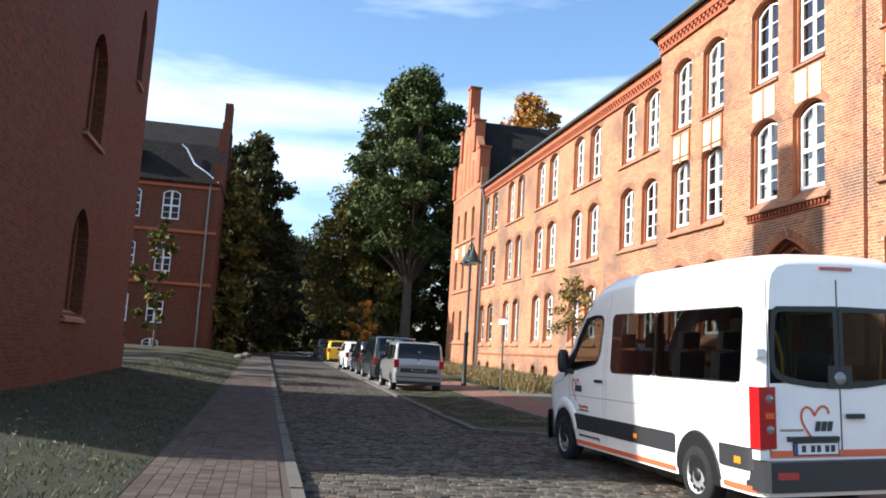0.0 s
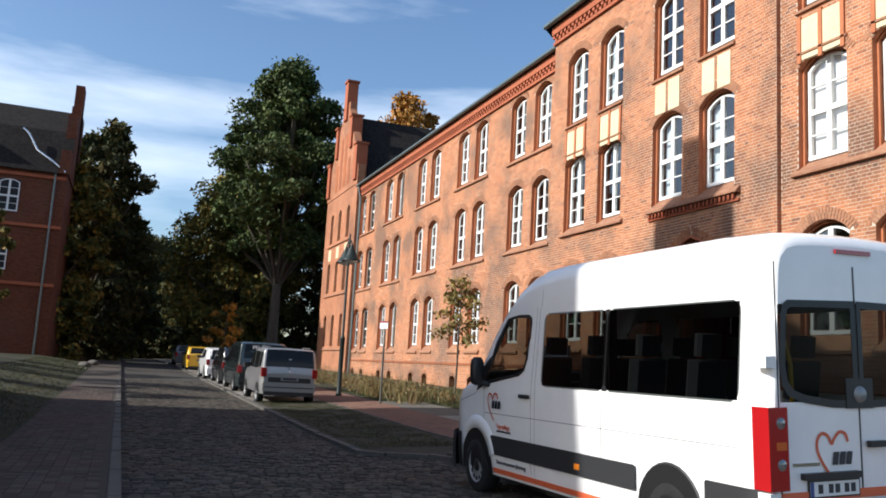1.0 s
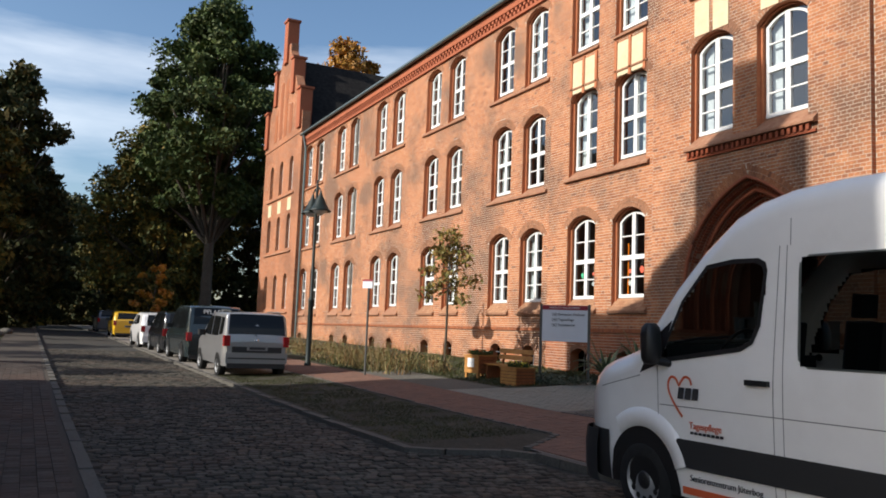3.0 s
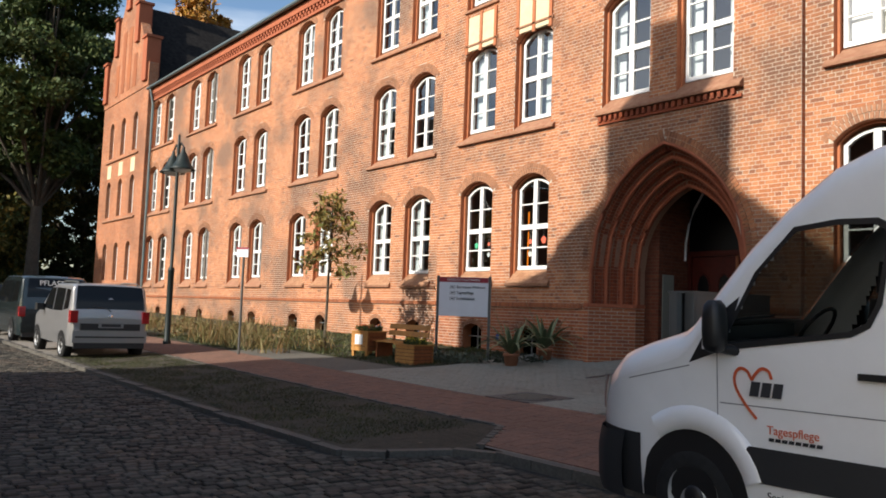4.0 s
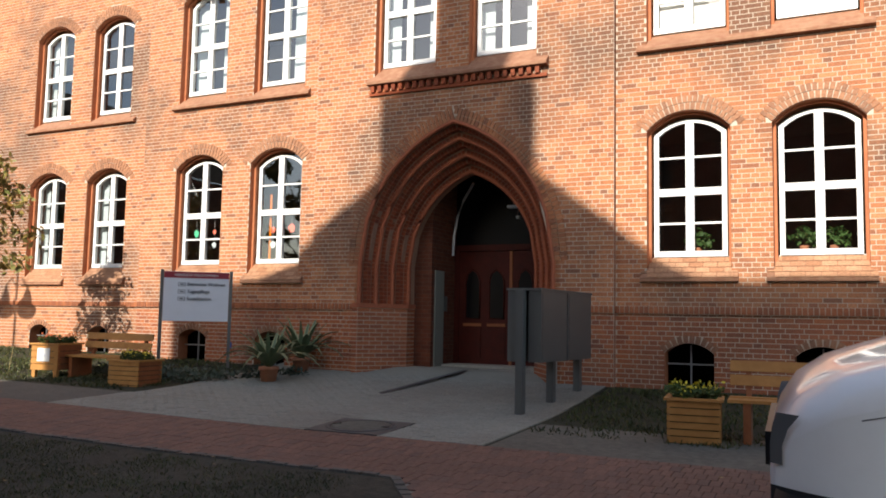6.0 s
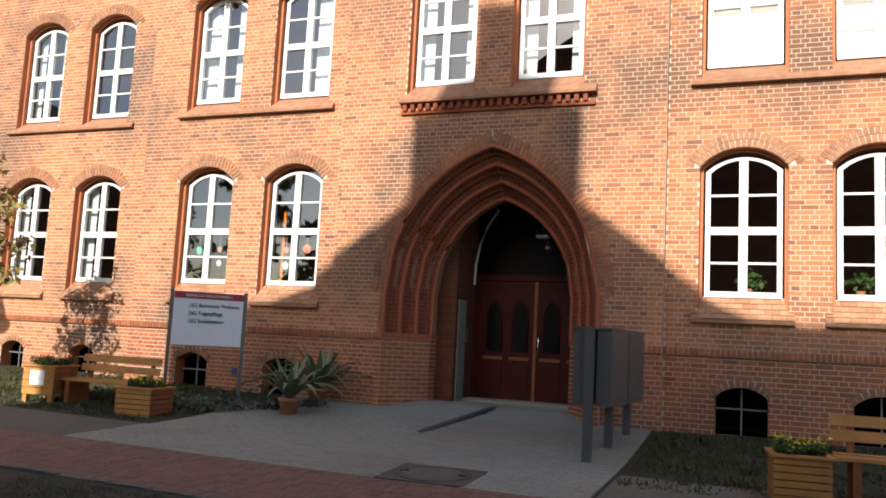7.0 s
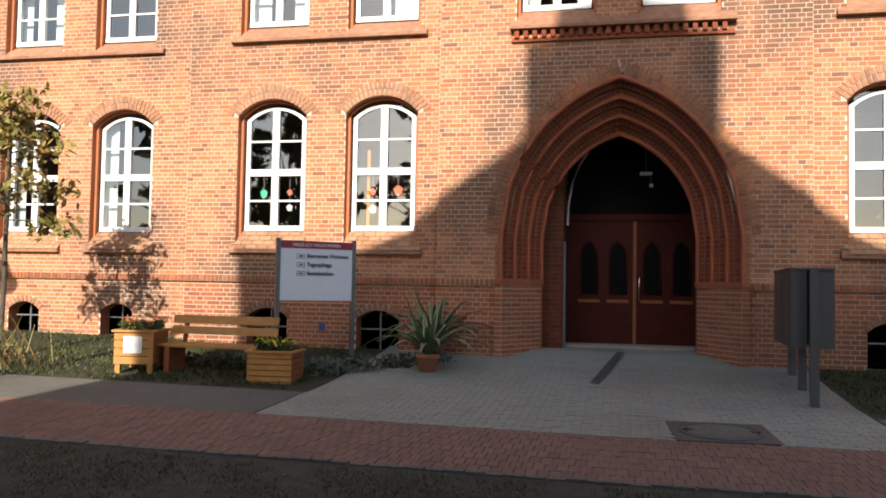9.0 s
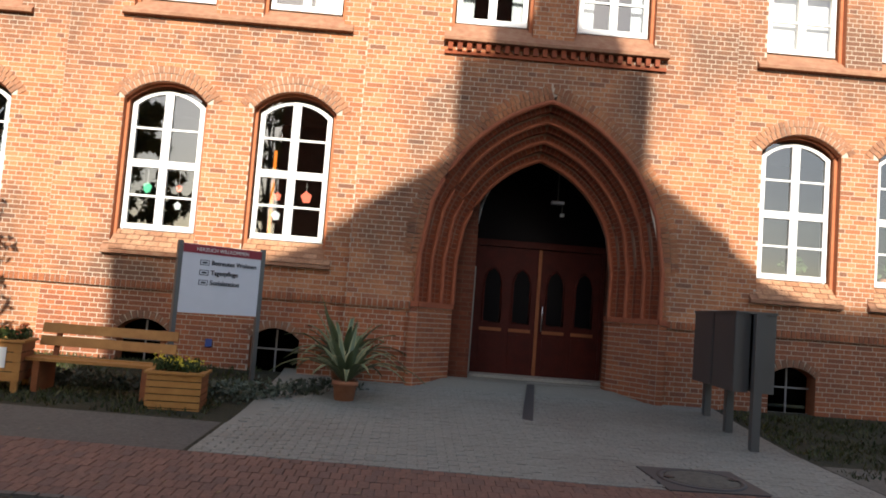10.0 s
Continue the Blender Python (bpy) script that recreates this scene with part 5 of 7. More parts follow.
car("yellow_hatchback", "yellow small hatchback parked at the kerb", hatch_body(3.9, 1.68, 1.48, 0.93), at_car(-40.0, -8.1, 4.2), M["yellow_paint"], (0.75, 3.2), 0.3,
    [[(1.3, 0.97), (2.1, 0.95), (2.1, 1.36), (1.85, 1.34)], [(2.2, 0.95), (3.1, 1.02), (2.9, 1.36), (2.2, 1.38)]], [(0.98, 1.72, 0.62, 0.1), (3.66, 3.86, 0.6, -0.1)])
car("grey_car", "dark grey car parked at the street's end", hatch_body(4.4, 1.75, 1.52, 0.95), at_car(-52.0, -8.1, 4.75), M["grey_paint"], (0.85, 3.5), 0.31,
    [[(1.35, 0.99), (2.2, 0.97), (2.2, 1.38), (1.9, 1.36)], [(2.3, 0.97), (3.4, 1.02), (3.2, 1.38), (2.3, 1.4)]], [(0.98, 1.72, 0.62, 0.1), (4.16, 4.36, 0.6, -0.1)])


text_mesh("PFLAST", 0.2, M["white"], caddy, Matrix.Translation((CL - 0.055, -0.42, 1.58)) @ Matrix.Rotation(radians(90), 4, "Z") @ Matrix.Rotation(radians(90 - 17), 4, "X"))
part("sticker", MB().lathe([(0.001, 0.012), (0.14, 0.01), (0.15, 0.0)], 16, (CL - 0.02, 0.15, 1.38), "x"), M["milk"], caddy)
# the white minibus
VL = 6.27
vb = Body(VL, 1.99, 1.35, [(0, 0.95), (0.04, 1.06), (0.14, 1.20), (0.33, 1.315), (0.55, 1.385), (0.82, 1.465), (0.92, 1.50), (1.0, 1.56), (1.2, 1.80), (1.44, 2.08), (1.72, 2.34), (2.05, 2.58), (2.3, 2.68), (2.6, 2.745), (3.0, 2.77), (5.5, 2.78), (6.12, 2.755), (6.23, 2.71), (6.27, 2.64)], 0.28, 0.62, 0.05, 0.20,
          [0.28, 0.42, 0.58, 0.80, 1.0, 1.2, 1.34, 1.378] + [1.415 + 0.04 * i for i in range(18)] + [2.135, 2.17, 2.205, 2.3], None)


FW = [(1.24, 1.365), (2.2, 1.50), (2.32, 1.56), (2.39, 1.70), (2.45, 2.12), (2.43, 2.185), (2.36, 2.22), (2.1, 2.225), (1.81, 2.19), (1.53, 1.90)]
FC = (1.98, 1.85)


def shrunk(pts, ku, kv):
    return [(FC[0] + (a - FC[0]) * ku, FC[1] + (b - FC[1]) * kv) for a, b in pts]


FM, FI = shrunk(FW, 0.96, 0.95), shrunk(FW, 0.925, 0.90)


def van_hole(s, y, z):
    """Where the shell is open behind the glass."""
    if abs(y) > 0.8 and 1.415 < z < 2.205 and (2.76 < s < 4.0 or 4.08 < s < 5.96):
        return True
    if abs(y) > 0.8 and all((b[0] - a[0]) * (z - a[1]) - (b[1] - a[1]) * (s - a[0]) > 0 for a, b in zip(FM, FM[1:] + FM[:1])):
        return True
    return abs(y) < 0.72 and 0.96 < s < 1.9 and z > 1.4


vb.hole, vb.cuts = van_hole, (2.76, 4.0, 4.08, 5.96, 0.96, 1.9, *(1.26 + 0.045 * i for i in range(27)))
van = thing("minibus", "white minibus with dark flank band, red stripe and heart emblem", "van", pose(5.965, -7.775, 0.045, 2.6, 0, 2.5) @ Matrix.Diagonal((0.938, 1.0, 1.0, 1.0)))
part("body", vb.mesh(64), M["van_white"], van, fix=True)
part("window_post", MB().box(3.99, 4.09, -0.90, -0.86, 1.40, 2.30), M["black"], van)
part("window_post", MB().box(3.99, 4.09, 0.86, 0.90, 1.40, 2.30), M["black"], van)
part("lining", MB().box(2.4, 6.0, -0.80, 0.80, 2.40, 2.42), M["seat"], van)


def vside(name, polys, mat, off=0.006, label="", sides=(-1, 1)):
    for sgn in sides:
        for p in polys:
            mb = MB()
            vb.side(mb, p, sgn, off)
            part(name, mb, mat, van, label)


def vline(s0, z0, s1, z1, w=0.007, n=8, off=0.004):
    """A thin dark shut line on the flanks."""
    for sgn in (-1, 1):
        mb = MB()
        d = Vector((s1 - s0, z1 - z0)).normalized()
        px, pz = -d.y * w / 2, d.x * w / 2
        for i in range(n):
            a, b2 = i / n, (i + 1) / n
            q = [(s0 + (s1 - s0) * t + k * px, z0 + (z1 - z0) * t + k * pz) for t, k in ((a, -1), (b2, -1), (b2, 1), (a, 1))]
            vb.side(mb, q, sgn, off)
        part("shut_line", mb, M["shut"], van)


def rounded(s0, s1, z0, z1, r, lean=0.0):
    pts = []
    for cx, cz, a0 in ((s1 - r, z0 + r, -90), (s1 - r, z1 - r, 0), (s0 + r, z1 - r, 90), (s0 + r, z0 + r, 180)):
        for a in (0, 30, 60, 90):
            pts.append((cx + r * math.cos(radians(a0 + a)) + lean * (cz - z0), cz + r * math.sin(radians(a0 + a))))
    return pts


def flank_grid(name, s0, s1, z0, z1, mat, off, sides=(-1, 1), lean=0.0, r=0.09, label=""):
    """A window that follows the flank's curve, with rounded corners."""
    for sgn in sides:
        mb = MB()
        n, k = 14, 8
        rows = []
        for i in range(n + 1):
            z = z0 + (z1 - z0) * i / n
            e = min(z - z0, z1 - z)
            cut = r - math.sqrt(max(0, r * r - (r - e) ** 2)) if e < r else 0.0
            row = []
            for j in range(k + 1):
                s = s0 + cut + (s1 - s0 - 2 * cut) * j / k + lean * (z - z0)
                row.append((s, sgn * (vb.half(s, z) + off), z))
            rows.append(row if sgn > 0 else row[::-1])
        mb.grid(rows, True)
        part(name, mb, mat, van, label)


flank_grid("side_window", 2.74, 4.035, 1.40, 2.22, M["glass_privacy"], 0.006)
flank_grid("side_window", 4.045, 5.98, 1.40, 2.22, M["glass_privacy"], 0.006)
flank_grid("window_seam", 4.0, 4.085, 1.405, 2.215, M["black"], 0.005, r=0.001)
vside("front_window", [FW], M["glass_van"])
vside("window_corner", [[(1.02, 1.275), (1.30, 1.375), (1.42, 1.74), (1.20, 1.58)]], M["black"], 0.008)
for i in range(len(FW)):
    j = (i + 1) % len(FW)
    vside("window_seal", [[FW[i], FW[j], FI[j], FI[i]]], M["black"], 0.010)
for s0, s1 in ((1.48, 4.58), (5.56, 6.22)):
    flank_grid("flank_band", s0, s1, 0.53, 0.76, M["bumper"], 0.02, r=0.02, label="dark grey rubbing band")
    flank_grid("red_stripe", s0 + 0.05, s1 - 0.03, 0.315, 0.375, M["orange_red"], 0.02, r=0.005)
for q in ((1.25, 0.80, 1.25, 1.36), (2.51, 0.40, 2.51, 1.15), (2.51, 1.15, 2.56, 2.30), (2.60, 0.40, 2.60, 1.10), (2.60, 1.10, 2.63, 2.30), (1.27, 1.02, 6.1, 1.05), (3.98, 0.40, 3.98, 1.40), (0.45, 1.12, 1.02, 1.255), (2.66, 2.3, 2.66, 2.5)):
    vline(*q)
mb = MB()
vb.deck(mb, 0.92, 1.96, -0.80, 0.80, 0.012, 8, 0.1)
part("windscreen", mb, M["glass_van"], van)
# bumpers
mb = MB()
rows = []
for z, o in ((0.24, -0.02), (0.34, 0.02), (0.58, 0.02), (0.72, -0.015)):
    rows.append([(-o + 0.75 * (1 - math.cos(radians(a))) * 0.62, (0.72 + 0.30 * math.sin(radians(abs(a)))) * (1 if a > 0 else -1) if a else 0.0, z) for a in (-85, -60, -35, -15, 0, 15, 35, 60, 85)])
mb.grid(rows, True)
part("front_bumper", mb, M["bumper"], van)
for sgn in (-1, 1):
    rows = [[(s, sgn * (vb.half(s, z) + 0.015), z) for s in (0.0, 0.1, 0.2, 0.3, 0.4, 0.5, 0.58)][::sgn] for z in (0.28, 0.40, 0.54, 0.64, 0.73)]
    part("bumper_flank", MB().grid(rows, True), M["bumper"], van)
mb = MB().obox(Matrix.Translation((VL - 0.09, 0, 0.49)), 0.42, 1.97, 0.30, 0.05)
part("rear_bumper", mb, M["bumper"], van)
mb = MB().box(VL + 0.1, VL + 0.125, -0.86, -0.62, 0.47, 0.54)
part("plate_band", MB().box(VL + 0.018, VL + 0.02, -0.58, -0.545, 0.70, 0.81), M["blue"], van)
part("bumper_reflector", mb, M["lamp_red"], van)
part("rear_stripe", MB().box(VL, VL + 0.012, -0.86, 0.86, 0.67, 0.74), M["orange_red"], van)
for sgn in (-1, 1):
    for s in (1.04, 5.07):
        mb = MB()
        arch_disc(mb, vb, s, 0.45, sgn, 0.36)
        part("wheel_arch", mb, M["black"], van)
        rows = []
        for a in (range(18, 128, 9) if s < 2 else range(0, 181, 12)):
            row = []
            for rr, o in ((0.45, 0.015), (0.457, 0.032), (0.55, 0.028), (0.61, 0.010), (0.615, 0.0)) if s < 2 else ((0.45, 0.004), (0.452, 0.014), (0.475, 0.012), (0.48, 0.002)):
                s2, z2 = s + rr * math.cos(radians(a)), 0.36 + rr * math.sin(radians(a))
                row.append((s2, sgn * (vb.half(max(0.03, s2), z2) + o), z2))
            rows.append(row if sgn < 0 else row[::-1])
        part("wheel_lip", MB().grid(rows, True), M["van_white"] if s < 2 else M["bumper"], van)
for s in (1.04, 5.07):
    for sgn in (-1, 1):
        wheel(van, s, sgn * 0.90, 0.345, 0.22, sgn, 12)
# tail lamps, doors at the back
for sgn in (-1, 1):
    ya, yb = sorted((sgn * 0.80, sgn * 0.992))
    mb = MB().box(VL - 0.15, VL + 0.03, ya, yb, 0.76, 1.38)
    la = part("tail_lamp", mb, M["lamp_red"], van)
    part("reversing_lens", MB().lathe([(0.001, 0.006), (0.04, 0.004), (0.045, 0)], 14, (VL + 0.03, sgn * 0.87, 1.26), "x"), M["glass_lamp"], la)
    part("reversing_lens", MB().lathe([(0.001, 0.006), (0.04, 0.004), (0.045, 0)], 14, (VL + 0.03, sgn * 0.87, 0.95), "x"), M["glass_lamp"], la)
    part("lamp_band", MB().box(VL + 0.028, VL + 0.034, sgn * 0.87 - 0.05, sgn * 0.87 + 0.05, 1.06, 1.12), M["lamp_orange"], la)
    part("side_reflector", MB().box(5.86, 5.98, sgn * 1.0 - 0.02, sgn * 1.0 + 0.02, 0.58, 0.65), M["orange"], van)
    part("side_reflector", MB().box(3.5, 3.6, sgn * 1.0 - 0.02, sgn * 1.0 + 0.02, 0.59, 0.65), M["orange"], van)
    for z in (0.70, 1.72):
        part("hinge", MB().box(VL - 0.10, VL + 0.03, sgn * 0.95 - 0.05, sgn * 0.95 + 0.05, z - 0.045, z + 0.045), M["white"], van)
    pane_edge = [(0.012, 1.36), (0.30, 1.37), (0.60, 1.41), (0.76, 1.46), (0.825, 1.54), (0.845, 1.70), (0.815, 2.10), (0.79, 2.17), (0.74, 2.205), (0.012, 2.22)]
    inner = [(0.06, 1.42), (0.30, 1.43), (0.58, 1.47), (0.71, 1.51), (0.765, 1.58), (0.785, 1.70), (0.76, 2.08), (0.74, 2.13), (0.70, 2.15), (0.06, 2.16)]
    g2 = MB()
    g2.face([(VL + 0.008, sgn * y, z) for y, z in pane_edge][::sgn])
    rw = part("rear_window", g2, M["glass_privacy"], van)
    fr = MB()
    for (ya, za), (yb, zb), (yc, zc), (yd, zd) in zip(pane_edge, pane_edge[1:] + pane_edge[:1], inner[1:] + inner[:1], inner):
        fr.face([(VL + 0.011, sgn * ya, za), (VL + 0.011, sgn * yb, zb), (VL + 0.011, sgn * yc, zc), (VL + 0.011, sgn * yd, zd)][::sgn])
    part("window_border", fr, M["black"], rw)
    part("grab_rail", MB().tube([(VL - 0.12, sgn * 0.60, 1.40), (VL - 0.10, sgn * 0.62, 1.7), (VL - 0.14, sgn * 0.66, 1.95)], 0.018, 6), M["yellow_paint"], rw)
part("shut_line", MB().box(VL, VL + 0.006, -0.006, 0.006, 0.74, 1.38), M["bumper"], van)
part("shut_line", MB().box(VL, VL + 0.006, -0.006, 0.006, 2.16, 2.5), M["bumper"], van)
part("window_post", MB().box(VL - 0.02, VL + 0.006, -0.03, 0.03, 1.36, 2.20), M["black"], van)
for sgn in (-1, 1):
    part("shut_line", MB().box(VL, VL + 0.006, sgn * 0.86 - 0.005, sgn * 0.86 + 0.005, 0.74, 2.5), M["bumper"], van)
part("high_brake_lamp", MB().box(VL - 0.06, VL + 0.02, -0.20, 0.20, 2.60, 2.635), M["lamp_red"], van)
part("door_pull", MB().obox(Matrix.Translation((VL + 0.03, 0.16, 1.08)), 0.05, 0.22, 0.05, 0.015), M["black"], van)
part("plate_lamp", MB().box(VL, VL + 0.05, -0.66, -0.06, 0.83, 0.88), M["black"], van)
part("number_plate", MB().box(VL, VL + 0.018, -0.58, -0.06, 0.70, 0.81), M["white"], van)
part("plate_frame", MB().box(VL, VL + 0.014, -0.595, -0.045, 0.687, 0.823), M["black"], van)
for y0 in (-0.50, -0.39, -0.32, -0.22, -0.15):
    part("plate_bar", MB().box(VL + 0.018, VL + 0.02, y0, y0 + 0.05, 0.722, 0.79), M["ink"], van)
part("badge_plate", MB().obox(Matrix.Translation((VL + 0.012, 0.0, 1.48)), 0.01, 0.30, 0.24, 0.0), M["black"], van)
part("badge", MB().lathe([(0.001, 0.016), (0.06, 0.016), (0.068, 0.0)], 20, (VL + 0.016, 0.0, 1.47), "x"), M["steel2"], van)
for y0 in (-0.70,):
    part("type_badge", MB().box(VL, VL + 0.006, -0.74, -0.46, 0.93, 0.955), M["chrome"], van)
# mirrors, handles
for sgn in (-1, 1):
    rows = []
    for z, k in ((1.365, 0.35), (1.38, 0.75), (1.42, 0.95), (1.52, 1.0), (1.62, 0.98), (1.68, 0.85), (1.715, 0.5)):
        rows.append([(1.32 + 0.075 * k * math.copysign(abs(math.cos(q)) ** 0.6, math.cos(q)), sgn * 1.13 + 0.085 * k * math.copysign(abs(math.sin(q)) ** 0.6, math.sin(q)), z) for q in [6.2832 * i / 14 for i in range(14)]])
    mb = MB().grid(rows, True, True)
    mb.face(rows[0][::-1]), mb.face(rows[-1])
    mi = part("wing_mirror", mb, M["black"], van)
    part("mirror_arm", MB().tube([(1.40, sgn * 0.97, 1.37), (1.34, sgn * 1.1, 1.40)], 0.035, 8), M["black"], mi)
    part("mirror_lamp", MB().box(1.255, 1.28, sgn * 1.13 - 0.06, sgn * 1.13 + 0.06, 1.39, 1.45), M["white"], mi)
    hb = part("door_handle", MB().obox(Matrix.Translation((2.37, sgn * 1.012, 1.27)), 0.24, 0.035, 0.04, 0.01), M["black"], van)
    rows = []
    for z, d in ((0.84, 0.0), (0.94, 0.0), (1.03, 0.02), (1.11, 0.06)):
        rows.append([(q, sgn * (vb.half(max(q, 0.0), z) + 0.012), z) for q in (0.0 + d * 0.6, 0.025 + d * 0.9, 0.045 + d * 1.2, 0.065 + d * 1.5)][::sgn])
    part("head_lamp", MB().grid(rows, True), M["glass_lamp"], van)
part("wiper_cowl", MB().box(0.86, 0.97, -0.62, 0.62, 1.40, 1.505), M["black"], van)
part("grille", MB().box(-0.03, 0.03, -0.60, 0.60, 0.80, 0.98), M["black"], van)
part("wiper", MB().tube([(0.93, -0.50, 1.53), (0.97, -0.2, 1.565), (0.99, 0.25, 1.575)], 0.012, 5), M["black"], van)
# seats seen through the glass
for s, y in ((2.2, -0.5), (2.2, 0.5), (3.3, -0.6), (3.3, 0.55), (4.2, -0.6), (4.2, 0.55), (5.1, -0.6), (5.1, 0.55)):
    st = MB().obox(pose(s, y, 1.35, 0, 8, 0), 0.14, 0.44, 0.75, 0.06)
    so = part("seat", st, M["seat"], van)
    part("head_rest", MB().obox(pose(s + 0.06, y, 1.86, 0, 8, 0), 0.1, 0.28, 0.2, 0.03), M["seat"], so)
part("dashboard", MB().box(1.0, 1.5, -0.80, 0.80, 1.1, 1.40), M["seat"], van)
part("cabin_floor", MB().box(0.9, 6.2, -0.9, 0.9, 0.95, 1.0), M["seat"], van)
part("steering_wheel", MB().tube([(1.72 + 0.12 * math.sin(a), -0.5 + 0.19 * math.cos(a), 1.5 + 0.16 * math.sin(a)) for a in [6.283 * i / 16 for i in range(17)]], 0.015, 6, False), M["black"], van)


# emblem and writing on the flank and the rear door
def heart(parent, m, size, mat):
    pts = [(0.47, 0.30), (0.40, 0.46), (0.22, 0.50), (0.06, 0.36), (-0.02, 0.26), (-0.12, 0.42), (-0.30, 0.48), (-0.44, 0.34), (-0.44, 0.10), (-0.28, -0.18), (-0.06, -0.44), (0.12, -0.62)]
    mb = MB()
    w = 0.035
    ctl, pts = [Vector(p) for p in [pts[0]] + pts + [pts[-1]]], []
    for p0, p1, p2, p3 in zip(ctl, ctl[1:], ctl[2:], ctl[3:]):
        for u in (0.0, 0.25, 0.5, 0.75):
            pts.append(0.5 * (2 * p1 + (p2 - p0) * u + (2 * p0 - 5 * p1 + 4 * p2 - p3) * u * u + (3 * p1 - p0 - 3 * p2 + p3) * u ** 3))
    for a, b2 in zip(pts, pts[1:]):
        d = (Vector(b2) - Vector(a)).normalized()
        nrm = Vector((-d.y, d.x)) * w
        q = [Vector(a) - nrm - d * 0.01, Vector(b2) - nrm + d * 0.01, Vector(b2) + nrm + d * 0.01, Vector(a) + nrm - d * 0.01]
        mb.face([m @ Vector((p.x * size, p.y * size, 0)) for p in q])
    return part("heart_emblem", mb, mat, parent, "red heart outline emblem")


def bars(parent, m, w, h, n, mat, name="emblem_bar"):
    for i in range(n):
        x = -w / 2 + w * i / n
        mb = MB()
        mb.face([m @ Vector(p) for p in ((x, -h / 2, 0), (x + w / n * 0.82, -h / 2, 0), (x + w / n * 0.82 + h * 0.2, h / 2, 0), (x + h * 0.2, h / 2, 0))])
        part(name, mb, mat, parent)


def flank_m(s, z, off=0.012):
    """Writing plane on the left flank: x along the length, y up, z outward."""
    return Matrix.Translation((s, -(vb.half(s, z) + off), z)) @ Matrix.Rotation(radians(90), 4, "X")


heart(van, flank_m(1.53, 1.12, 0.016), 0.30, M["orange_red"])
bars(van, flank_m(1.63, 1.135, 0.018), 0.25, 0.095, 3, M["ink"])
text_mesh("Tagespflege", 0.078, M["orange_red"], van, flank_m(1.63, 0.855, 0.012))
bars(van, flank_m(1.83, 0.82, 0.012), 0.38, 0.022, 8, M["bumper"], "number_bar")
text_mesh("Seniorenzentrum Jüterbog", 0.072, M["bumper"], van, flank_m(1.62, 0.43, 0.012))
rear = Matrix.Translation((VL + 0.008, -0.32, 1.0)) @ Matrix.Rotation(radians(90), 4, "Z") @ Matrix.Rotation(radians(90), 4, "X")
heart(van, rear, 0.36, M["orange_red"])
bars(van, rear @ Matrix.Translation((0.10, -0.02, 0.002)), 0.22, 0.1, 3, M["ink"])


# ---- street furniture and the forecourt ----
lampx, lampy = -12.45, -5.65
lz = yard(lampy) + climb(lampx)
sl = thing("street_lamp", "dark green street lamp with two bell-shaped lanterns", "street lamp", pose(lampx, lampy, lz) @ Matrix.Diagonal((1.0, 1.0, 1.06, 1.0)))
part("pole", MB().lathe([(0.11, 0), (0.11, 0.08), (0.085, 0.12), (0.085, 1.9), (0.095, 1.92), (0.095, 1.98), (0.05, 2.05), (0.045, 5.2), (0.03, 5.6), (0.001, 5.62)], 14), M["lantern"], sl)
for sgn in (-1, 1):
    ln = part("lantern", MB().lathe([(0.03, 5.22), (0.06, 5.1), (0.13, 4.98), (0.2, 4.82), (0.29, 4.68), (0.36, 4.62), (0.35, 4.60), (0.26, 4.66)], 18, (sgn * 0.40, 0, 0)), M["lantern"], sl)
    part("arm", MB().tube([(0, 0, 5.15), (sgn * 0.2, 0, 5.36), (sgn * 0.40, 0, 5.22)], 0.022, 6), M["lantern"], sl)
    part("lens", MB().lathe([(0.26, 4.65), (0.22, 4.58), (0.1, 4.53), (0.001, 4.52)], 14, (sgn * 0.40, 0, 0)), M["milk"], ln)

sp = thing("signpost", "thin grey post with a small white sign and red edge", "signpost", pose(-8.3, -5.35, yard(-5.35) + climb(-8.3)))
part("post", MB().tube([(0, 0, 0), (0, 0, 2.62)], 0.032, 8), M["steel"], sp)
part("sign_plate", MB().obox(Matrix.Translation((0.03, -0.05, 2.48)) @ Matrix.Rotation(radians(35), 4, "Z"), 0.32, 0.02, 0.22, 0.0), M["sign"], sp)
part("sign_edge", MB().obox(Matrix.Translation((0.03, -0.055, 2.585)) @ Matrix.Rotation(radians(35), 4, "Z"), 0.325, 0.022, 0.05, 0.0), M["sign_red"], sp)

# the notice board, turned towards the street
SA = math.atan2(-1.09 + 1.87, -4.06 + 4.96)
board = thing("notice_board", "white notice board with a dark red header on two steel posts", "sign", Matrix.Translation((-4.51, -1.48, yard(-1.48) + 0.05)) @ Matrix.Rotation(SA, 4, "Z"))
for x in (-0.62, 0.62):
    part("post", MB().box(x - 0.03, x + 0.03, -0.03, 0.03, 0.0, 1.95), M["steel"], board)
part("panel", MB().box(-0.585, 0.585, -0.025, 0.005, 1.0, 1.92), M["sign"], board)
part("header", MB().box(-0.585, 0.585, -0.03, -0.02, 1.80, 1.915), M["sign_red"], board)


def sign_m(x, z):
    return Matrix.Translation((x, -0.033, z)) @ Matrix.Rotation(radians(90), 4, "X")


text_mesh("HERZLICH WILLKOMMEN", 0.068, M["white"], board, sign_m(-0.40, 1.833))
